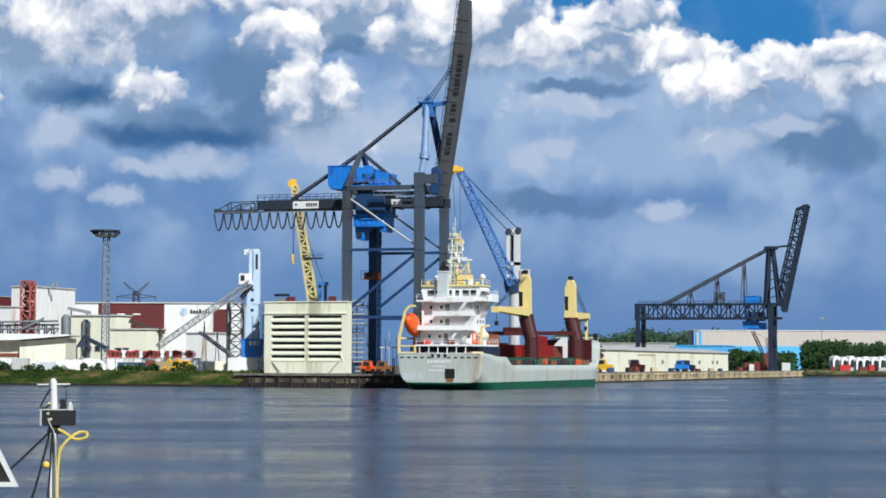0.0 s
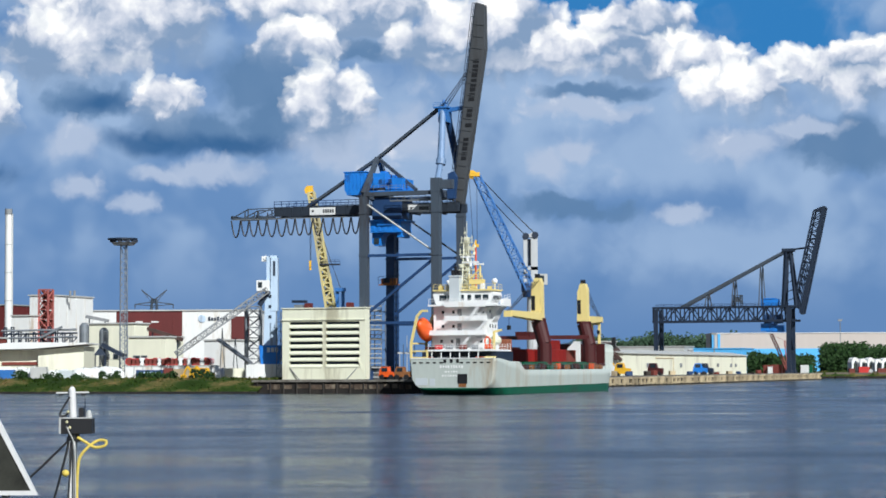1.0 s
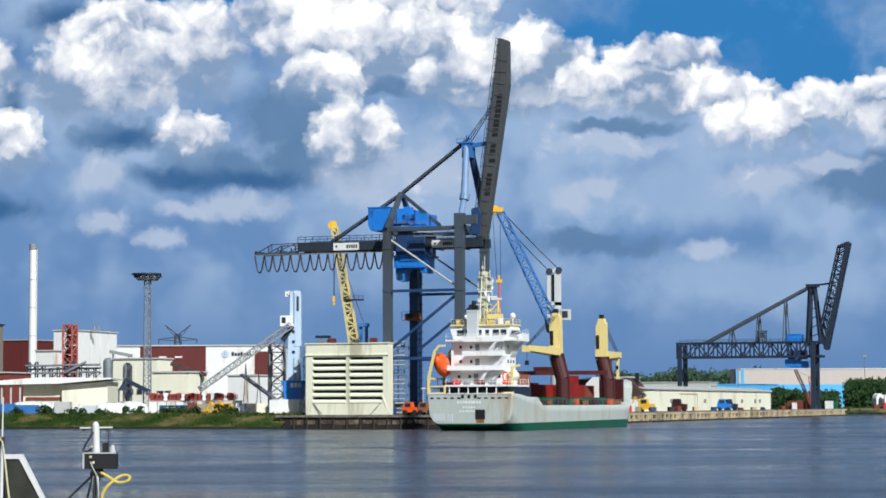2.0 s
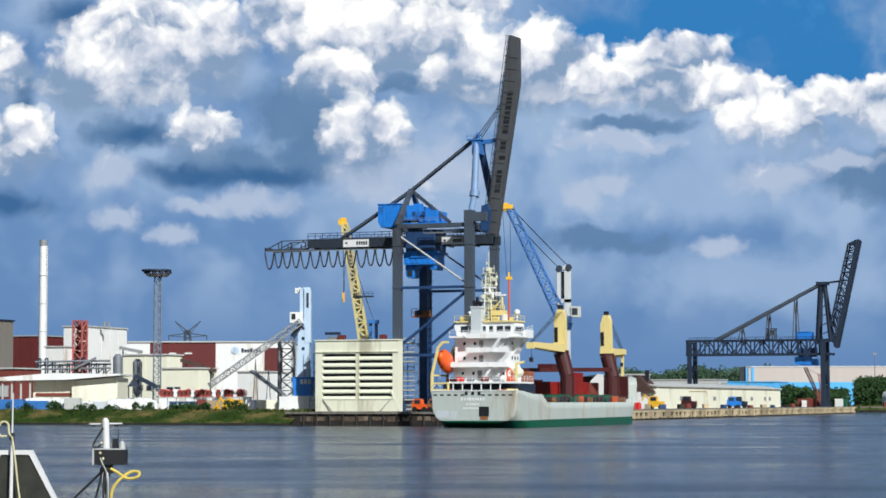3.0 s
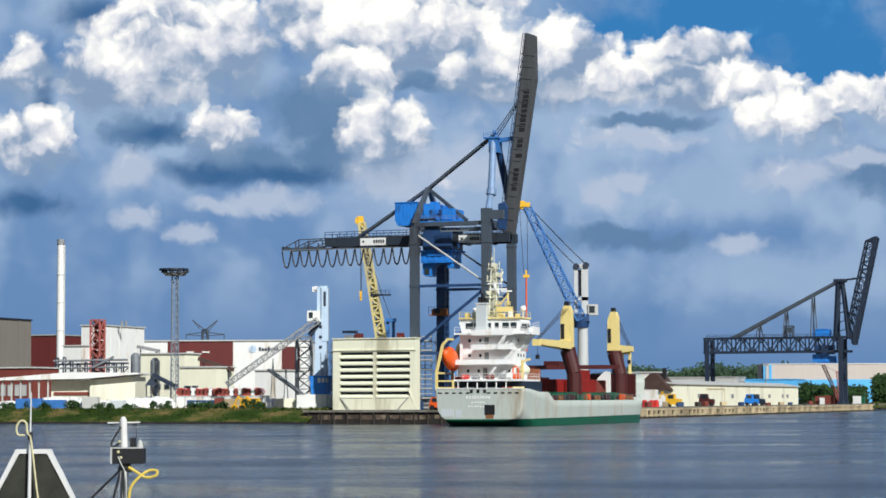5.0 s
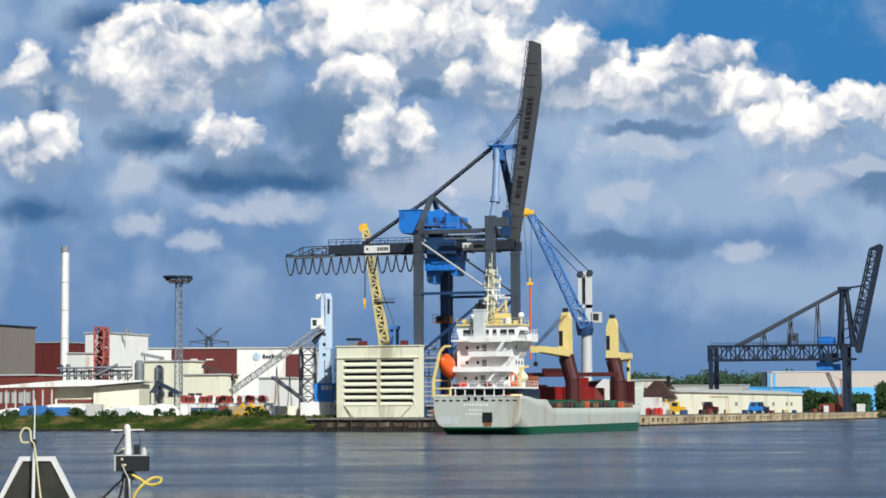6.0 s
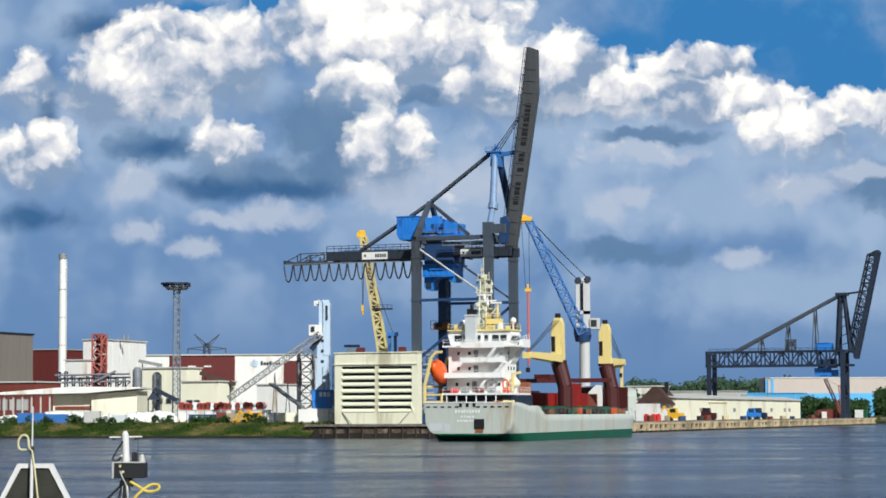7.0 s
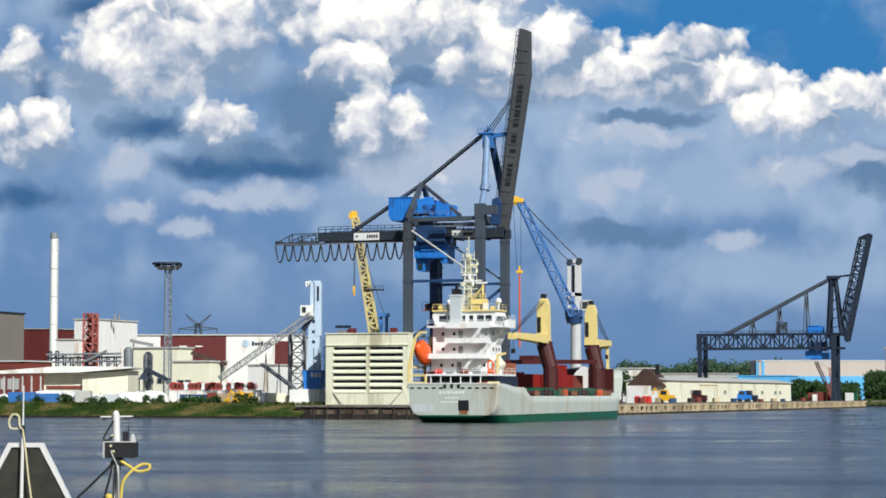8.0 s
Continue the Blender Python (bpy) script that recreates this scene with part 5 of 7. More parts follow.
def tall_chimney():
    d = 640
    t = thing("chimney", "tall slim white chimney with a dark rim", "chimney", *spot(-18, d), 2.5)
    h = high(366, d) - 2.5
    bm = B()
    tube(bm, (0, 0, 0), (0, 0, h), 1.05, 0.95, 20)
    s = part("shaft", bm, "white", t)
    bm = B()
    tube(bm, (0, 0, h), (0, 0, h + 1.6), 1.05, 1.05, 20)
    part("rim", bm, "grey", t)
    bm = B()
    for z in range(6, int(h), 8):
        tube(bm, (0, 0, z), (0, 0, z + .2), 1.12, 1.12, 20)
    beam(bm, (1.15, 0, 0), (1.15, 0, h), .12, .3)
    part("bands", bm, "pale_grey", t)


tall_chimney()


def light_tower():
    d = 530
    t = thing("light_tower", "tall grey lattice light mast with a round platform", "light mast", *spot(187, d), 2.5, 10)
    h = high(422, d) - 2.5
    bm = B()
    lattice(bm, (0, 0, 0), (0, 0, h), 1.75, 1.75, 24, 0.11, 1.4, 1.4)
    beam(bm, (0.3, 0, 0), (0.3, 0, h), 0.22)
    part("mast", bm, "mast_grey", t)
    bm = B()
    tube(bm, (0, 0, h), (0, 0, h + 0.7), 2.3, 3.0, 16)
    p = part("platform", bm, "grey", t)
    for k in range(10):
        a = k * math.tau / 10
        bm = B()
        c = Vector((math.cos(a) * 2.8, math.sin(a) * 2.8, h + 1.0))
        bx(bm, c.x - .45, c.y - .4, c.z - .3, c.x + .45, c.y + .4, c.z + .2)
        beam(bm, (c.x * .9, c.y * .9, h + .4), (c.x * .9, c.y * .9, c.z), .15)
        part("floodlight", bm, "navy", p)
    bm = B()
    tube(bm, (-.3, 0, h + 1.25), (-.3, 0, h + 1.65), 3.5, 3.5, 18)
    part("ring", bm, "navy", t)


light_tower()


def power_pylon():
    d = 1100
    t = thing("power_pylon", "distant grey lattice power pylon", "pylon", *spot(241, d), 2.5, 0)
    h = high(503, d) - 2.5
    bm = B()
    lattice(bm, (0, 0, 0), (0, 0, h - 4), 8, 8, 9, 0.3, 2.0, 2.0)
    part("tower", bm, "crane_grey", t)
    bm = B()
    z = high(527, d) - 2.5
    for s in (-1, 1):
        beam(bm, (0, 0, z + 1.2), (s * 9.5, 0, z), 0.5)
        beam(bm, (0, 0, z - .8), (s * 9.5, 0, z), 0.4)
        beam(bm, (s * 9.3, 0, z), (s * 9.3, 0, z - 2), 0.5)
        beam(bm, (0, 0, z + 2), (s * 6.2, 0, h + .4), 0.55)
        beam(bm, (s * 1.2, 0, z + 1), (s * 6.2, 0, h + .4), 0.3)
    part("cross_arm", bm, "crane_grey", t)


power_pylon()


def pipe_rack():
    d = 570
    k = d / 4000
    t = thing("pipe_rack", "dark steel pipe rack with sloping conveyor galleries", "pipe rack", *spot(-30, d), 2.5, 0)
    for b in range(-25, 105, 13):
        bm = B()
        x = (b + 30) * k
        z = high(572 + 6 * math.sin(b * .09), d) - 2.5
        for y in (0, 3):
            beam(bm, (x, y, 0), (x, y, z), .32)
        beam(bm, (x, 0, z), (x, 3, z), .3)
        beam(bm, (x, 0, z - 2.8), (x + 13 * k, 0, z - 1), .22)
        part("frame", bm, "navy", t)
    for z, y in ((high(573, d) - 2.5, 0), (high(579, d) - 2.5, 1.5), (high(586, d) - 2.5, 0)):
        bm = B()
        tube(bm, (0, y, z), (19, y, z + .3), .26)
        part("pipe", bm, "steel", t)
    bm = B()
    beam(bm, (10, -.5, high(585, d) - 2.5), (15.5, -.5, high(566, d) - 2.5), .6, .5)
    part("gallery", bm, "steel", t)
    for b, top in ((117, 559), (152, 568)):
        s = thing("dust_silo", "grey cylindrical dust silo on legs", "silo", *spot(b, 540), 2.5, group="dust silos")
        hh = high(top, 540) - 2.5
        bm = B()
        tube(bm, (0, 0, hh * .45), (0, 0, hh - .8), 1.15, 1.15, 14)
        tube(bm, (0, 0, hh - .8), (0, 0, hh), 1.15, .5, 14)
        tube(bm, (0, 0, hh * .25), (0, 0, hh * .45), .35, 1.15, 14)
        part("vessel", bm, "steel", s)
        for dx, dy in ((-.9, -.9), (.9, -.9), (.9, .9), (-.9, .9)):
            bm = B()
            beam(bm, (dx, dy, 0), (dx, dy, hh * .5), .18)
            part("leg", bm, "navy", s)


pipe_rack()


def conveyors():
    for b0, v0, b1, v1, d, m, lab in ((229, 570, 292, 590, 548, "roof_brown", "dark brown covered conveyor gallery"), (148, 598, 186, 617, 520, "navy", "dark sloping conveyor"), (120, 548, 160, 556, 640, "grey", "grey roof conveyor gallery")):
        t = thing("conveyor", lab + " between works buildings", "conveyor")
        a = (*spot(b0, d), high(v0, d))
        c = (*spot(b1, d), high(v1, d))
        bm = B()
        beam(bm, a, c, 1.6, .9)
        part("gallery", bm, m, t)
        for f in (.15, .85):
            p = Vector(a).lerp(Vector(c), f)
            bm = B()
            beam(bm, (p.x, p.y, 2.5), p, .3)
            part("support", bm, "navy", t)
    d = 520
    t = thing("hopper", "dark pointed hopper roof", "hopper", *spot(146, d), 2.5)
    bm = B()
    tube(bm, (0, 0, high(617, d) - 2.5), (0, 0, high(602, d) - 2.5), 1.9, .2, 4)
    part("roof", bm, "navy", t)
    bm = B()
    for s in (-1, 1):
        beam(bm, (s * 1.2, 0, 0), (s * 1.2, 0, high(616, d) - 2.5), .25)
    part("legs", bm, "navy", t)


conveyors()


# ---- louvred block on the quay ----
def louvred_block():
    w, h = 17.7, 14.2
    x, y = spot(470, 452)
    t = thing("louvred_block", "huge cream steel block with slatted openings", "steel block", x, y, 2.5, QUAY_TURN)
    bm = B()
    bx(bm, 0, 0.4, 0.15, w, 2.0, h)
    part("body", bm, "cream", t)
    for x0, x1, z0, z1 in ((0, w, h - 2.6, h), (0, 1.5, 0.15, h - 2.6), (w - 1.2, w, 0.15, h - 2.6), (w / 2 - .2, w / 2 + .5, 2.4, h - 2.6), (1.5, w - 1.2, 0.15, 2.4)):
        bm = B()
        bx(bm, x0, -0.5, z0, x1, 0.38, z1)
        part("frame_panel", bm, "cream", t)
    bm = B()
    bx(bm, -.15, -.7, h, w + .15, 2.2, h + .22)
    bx(bm, -.05, -.72, h - 2.3, w + .05, -.5, h - 2.1)
    part("top_edge", bm, "cream", t)
    # navy sheet painted in for the shadow seen beneath each slat
    bm = B()
    bx(bm, 1.3, 0.3, 2.0, w - 1.1, .39, h - 2.2)
    part("dark_backing", bm, "navy", t)
    n = 7
    pitch = (h - 2.6 - 2.4) / n
    for side in (0, 1):
        x0, x1 = (1.55, w / 2 - .25) if side == 0 else (w / 2 + .55, w - 1.25)
        for i in range(n):
            z = 2.4 + i * pitch
            bm = B()
            prism(bm, [(-0.62, z + pitch * .12), (-0.56, z + .04), (-0.3, z), (0.2, z + .1), (0.25, z + pitch * .62), (0.05, z + pitch * .6), (-0.4, z + pitch * .48), (-0.6, z + pitch * .3)], x0, x1, "x")
            part("slat", bm, "slat", t)
    for xx in (0.9, w - .9):
        bm = B()
        beam(bm, (xx + (.8 if xx < 5 else -.8), -.6, 2.4), (xx + (3.0 if xx < 5 else -3.0), -.9, 0), .14)
        part("prop", bm, "grey", t)
    for xx in (.7, 5.5, 11, w - .7):
        bm = B()
        bx(bm, xx - .6, .2, 0, xx + .6, 1.9, .15)
        part("bearer", bm, "quay_dark", t)
    bm = B()
    bx(bm, w - .4, -.52, 1.0, w + .0, -.5, 12)
    beam(bm, (w + .2, -.4, .4), (w - 1.6, -.6, 4.4), .2)
    part("edge_strip", bm, "cream", t)
    for b0, b1, z0, z1, m in ((482, 505, 1.3, 1.8, "navy"), (486, 503, .22, .9, "steel"), (505, 515, .22, 1.2, "dark_red"), (580, 589, .22, 1.2, "dark_red")):
        bm = B()
        xx = (b0 - 470) * 452 / 4000 / QC
        bx(bm, xx, 1, h + z0, xx + (b1 - b0) * .119, 2.6, h + z1)
        part("roof_fitting", bm, m, t)
    # scaffold stair at its side
    s = thing("scaffold", "grey scaffold stair tower beside the cream block", "scaffold", *spot(622, 452), 2.5, QUAY_TURN)
    bm = B()
    for xx in (0.3, 2.6):
        for yy in (0, 2.4):
            beam(bm, (xx, yy, 0), (xx, yy, 15), .16)
    for i in range(8):
        z = .4 + i * 1.9
        for yy in (0, 2.4):
            beam(bm, (0.3, yy, z), (2.6, yy, z), .1)
            beam(bm, (0.3, yy, z), (2.6, yy, z + 1.9), .08)
        bx(bm, .3, 0, z - .04, 2.6, 2.4, z + .06)
    part("scaffold_frame", bm, "steel", s)
    for i in range(8):
        bm = B()
        z = .4 + i * 1.9
        bx(bm, .2, -.12, z + .05, 2.7, -.07, z + .32)
        bx(bm, .2, -.12, z + .95, 2.7, -.07, z + 1.1)
        part("guard_board", bm, "pale_grey", s)
    s = thing("scaffold", "grey scaffold beside the cream block", "scaffold", *spot(458, 458), 2.5, QUAY_TURN)
    bm = B()
    for xx in (0, 1.2):
        for yy in (0, 2.0):
            beam(bm, (xx, yy, 0), (xx, yy, 14), .1)
    for i in range(7):
        z = .4 + i * 1.9
        for yy in (0, 2.0):
            beam(bm, (0, yy, z), (1.2, yy, z), .1)
            beam(bm, (0, yy, z), (1.2, yy, z + 1.9), .07)
        bx(bm, 0, 0, z - .04, 1.2, 2.0, z + .05)
    part("scaffold_frame", bm, "steel", s)


louvred_block()


# ---- mobile harbour cranes ----
def blue_jib_crane():
    d = 530
    k = d / 4000
    t = thing("harbour_crane", "mobile harbour crane with white tower and blue lattice jib", "crane", *spot(909, d), 2.5, 0, group="mobile harbour cranes")
    z = lambda v: high(v, d) - 2.5
    x = lambda b: (b - 909) * k
    bm = B()
    bx(bm, -5.5, -4, 0.8, 5.5, 4, 2.6)
    for i in range(6):
        for yy in (-3.6, 3.6):
            tube(bm, (-4.6 + i * 1.8, yy - .4, .75), (-4.6 + i * 1.8, yy + .4, .75), .75, n=12)
    part("chassis", bm, "dark_blue", t)
    bm = B()
    tube(bm, (x(911), 0, 2.6), (x(911), 0, z(518)), 1.35, 1.2, 16)
    part("pedestal", bm, "tower_white", t)
    bm = B()
    tube(bm, (x(908), 0, z(518)), (x(908), 0, z(506)), 1.7, 2.1, 16)
    bx(bm, x(892), -1.7, z(507), x(922), 1.7, z(494))
    up = part("slewing_platform", bm, "dark_blue", t)
    bm = B()
    for yy in (-1.2, .6):
        bx(bm, x(909), yy, z(496), x(921), yy + .6, z(404))
        bx(bm, x(896), yy, z(496), x(903), yy + .6, z(408))
    bx(bm, x(898), -1.2, z(470), x(921), 1.2, z(464))
    bx(bm, x(896), -1.3, z(412), x(922), 1.3, z(406))
    part("tower", bm, "tower_white", t)
    bm = B()
    bx(bm, x(903), -.4, z(462), x(909), .6, z(415))
    tube(bm, (x(900), -1.4, z(410)), (x(900), 1.4, z(410)), .8)
    tube(bm, (x(917), -1.5, z(408)), (x(917), 1.5, z(408)), .8)
    part("winch_gear", bm, "navy", t)
    bm = B()
    bx(bm, x(920), -1.6, z(496), x(938), 1.2, z(477))
    cab = part("cabin", bm, "pale_grey", t)
    bm = B()
    bx(bm, x(922), -1.68, z(492), x(932), -1.58, z(480))
    part("window", bm, "glass", cab)
    foot, tip = (x(907), -1.0, z(503)), (x(813), -3.0, z(303))
    bm = B()
    lattice(bm, foot, tip, 2.2, 2.3, 17, 0.14, 1.4, 1.5)
    jib = part("jib", bm, "jib_blue", t, "blue lattice jib")
    bm = B()
    tx = Vector(tip)
    for yy in (-.7, .7):
        tube(bm, tx + Vector((-1.0, yy, .2)), tx + Vector((-1.0, yy + .3, .2)), 1.0, n=14)
    bx(bm, tx.x - 1.6, tx.y - 1, tx.z - .3, tx.x + .8, tx.y + 1, tx.z + .7)
    part("jib_head", bm, "deep_yellow", jib, "yellow jib head sheaves")
    bm = B()
    for yy in (-.7, .7):
        sling(bm, (tx.x, tx.y + yy, tx.z + .5), (x(918), yy, z(406)), .25, .07)
        sling(bm, (tx.x + 2, tx.y + yy, tx.z - 4.0), (x(902), yy, z(410)), .3, .06)
    part("luffing_rope", bm, "black", t)
    bm = B()
    for dx in (-.9, .9):
        tube(bm, (tx.x - .8 + dx, tx.y, tx.z), (tx.x - .3 + dx * .5, tx.y, z(424)), .055, n=5)
    part("hoist_rope", bm, "black", t)
    bm = B()
    hx = tx.x - .2
    bx(bm, hx - .75, tx.y - .4, z(430), hx + .75, tx.y + .4, z(425))
    bx(bm, hx - .2, tx.y - .2, z(425), hx + .2, tx.y + .2, z(417))
    hook = part("hook_block", bm, "deep_yellow", t, "orange-yellow hook block")
    bm = B()
    tube(bm, (hx, tx.y, z(560)), (hx, tx.y, z(430)), .2, .2, 8)
    part("load_rod", bm, "orange", hook, "orange-red hanging rod")


blue_jib_crane()


def yellow_crane():
    d = 500
    k = d / 4000
    t = thing("harbour_crane", "yellow lattice boom crane standing behind the cream block", "crane", *spot(562, d), 2.5, 0, group="mobile harbour cranes")
    z = lambda v: high(v, d) - 2.5
    x = lambda b: (b - 562) * k
    bm = B()
    bx(bm, -4, -3, .6, 4, 3, 5.0)
    tube(bm, (0, 0, 5), (0, 0, 11), 1.6, 1.5, 14)
    part("base", bm, "dark_blue", t)
    bm = B()
    lattice(bm, (x(556), 0, z(545)), (x(520), 0, z(330)), 2.0, 2.0, 16, .26, 1.4, 1.3)
    beam(bm, (x(554), .3, z(530)), (x(524), .3, z(345)), 1.3, 0.9)
    boom = part("boom", bm, "old_yellow", t, "weathered pale yellow boom")
    bm = B()
    tube(bm, (x(516), -.5, z(326)), (x(516), .5, z(326)), 1.0, n=14)
    bx(bm, x(513), -.6, z(338), x(523), .6, z(318))
    part("boom_head", bm, "deep_yellow", boom)
    bm = B()
    bx(bm, x(537), -1.5, z(459), x(571), 1.5, z(457))
    rail(bm, [(x(537), -1.5, z(457)), (x(571), -1.5, z(457))], .8, 1)
    part("platform", bm, "navy", boom)
    bm = B()
    tube(bm, (x(517), 0, z(330)), (x(518), 0, z(452)), .06, n=5)
    tube(bm, (x(521), 0, z(332)), (x(519), 0, z(452)), .06, n=5)
    part("hoist_rope", bm, "black", t)
    bm = B()
    bx(bm, x(516), -.3, z(462), x(520), .3, z(451))
    tube(bm, (x(518), 0, z(468)), (x(518), 0, z(462)), .25)
    part("hook_block", bm, "deep_yellow", t)
    bm = B()
    for b in (566, 576):
        beam(bm, (x(b), 0, z(560)), (x(b), 0, z(502)), .7)
    bx(bm, x(562), -1, z(506), x(581), 1, z(500))
    part("gantry", bm, "jib_blue", t, "dark blue gantry frame")
    bm = B()
    sling(bm, (x(572), 0, z(501)), (x(524), 0, z(360)), .3, .07)
    part("pendant_rope", bm, "black", t)


yellow_crane()


def lowered_crane():
    d = 462
    k = d / 4000
    t = thing("harbour_crane", "pale blue tower crane with its lattice jib lowered", "crane", *spot(448, d), 2.5, 0, group="mobile harbour cranes")
    z = lambda v: high(v, d) - 2.5
    x = lambda b: (b - 448) * k
    bm = B()
    bx(bm, x(420), -3, .5, x(470), 3, z(634))
    for i in range(4):
        tube(bm, (x(424) + i * 1.6, -3.4, .7), (x(424) + i * 1.6, -2.7, .7), .7, n=12)
    part("chassis", bm, "white", t)
    bm = B()
    prism(bm, [(x(432), z(634)), (x(464), z(634)), (x(469), z(601)), (x(428), z(601))], -2.2, 2.2, "y")
    base = part("turntable_house", bm, "crane_blue", t, "bright blue machine house")
    bm = B()
    for i in range(3):
        bx(bm, x(443 + i * 7), -2.26, z(613), x(448 + i * 7), -2.2, z(605))
    part("house_lettering", bm, "white", base)
    bm = B()
    prism(bm, [(x(436), z(601)), (x(460), z(601)), (x(457), z(500)), (x(439), z(500))], -1.3, 1.3, "y")
    bx(bm, x(441), -1.0, z(500), x(450), 1.0, z(443))
    tower = part("tower", bm, "pale_blue", t, "pale blue tower")
    bm = B()
    bx(bm, x(449), -1.4, z(540), x(461), 1.4, z(446))
    bx(bm, x(447), -1.2, z(446), x(459), 1.2, z(442))
    part("tower_panel", bm, "pale_blue", tower)
    bm = B()
    bx(bm, x(453), -1.48, z(478), x(457), -1.39, z(452))
    part("tower_slot", bm, "navy", tower)
    for v in (512, 530, 548):
        bm = B()
        bx(bm, x(445), -1.4, z(v + 5), x(450), -1.3, z(v))
        part("tower_slot", bm, "navy", tower)
    bm = B()
    bx(bm, x(424), -1.8, z(505), x(447), 1.2, z(486))
    cab = part("cabin", bm, "white", t)
    bm = B()
    bx(bm, x(427), -1.88, z(499), x(434), -1.78, z(489))
    part("window", bm, "glass", cab)
    bm = B()
    bx(bm, x(432), -.5, z(452), x(440), .5, z(443))
    tube(bm, (x(440), -.7, z(446)), (x(440), .7, z(446)), .5)
    part("mast_sheave", bm, "white", tower)
    bm = B()
    lattice(bm, (x(442), -1.5, z(503)), (x(287), -6, z(616)), 1.5, 1.2, 18, .11, 1.2, 1.0)
    part("jib", bm, "grey", t, "grey lattice jib laid down")
    bm = B()
    beam(bm, (x(446), -1, z(505)), (x(428), -1, z(530)), .9, 1.0)
    part("luffing_cylinder", bm, "navy", t)
    s = thing("stair_scaffold", "grey cylindrical cable basket tower beside the crane", "scaffold", *spot(418, 490), 2.5)
    bm = B()
    h = high(532, 490) - 2.5
    lattice(bm, (0, 0, 0), (0, 0, h), 3.4, 3.0, 7, .16)
    for i in range(7):
        bx(bm, -1.7, -1.5, h * i / 7, 1.7, 1.5, h * i / 7 + .1)
        beam(bm, (-1.4 if i % 2 else 1.4, 0, h * i / 7), (1.4 if i % 2 else -1.4, 0, h * (i + 1) / 7), .8, .2)
    part("frame", bm, "steel", s)
    bm = B()
    bx(bm, -2.0, -.8, 0, -1.75, 1.4, h * .93)
    part("side_sheet", bm, "steel", s)
    s = thing("conveyor", "grey inclined belt conveyor on thin trestles", "conveyor", 0, 0, 0)
    bm = B()
    beam(bm, (*spot(355, 500), high(590, 500)), (*spot(412, 485), high(632, 485)), .9, .5)
    part("belt_frame", bm, "steel", s)
    for b, v in ((362, 596), (385, 612)):
        bm = B()
        for dx in (-5, 5):
            beam(bm, (*spot(b, 495), high(v - 26, 495)), (*spot(b + dx, 495), 2.5), .16)
        part("trestle", bm, "steel", s)


lowered_crane()


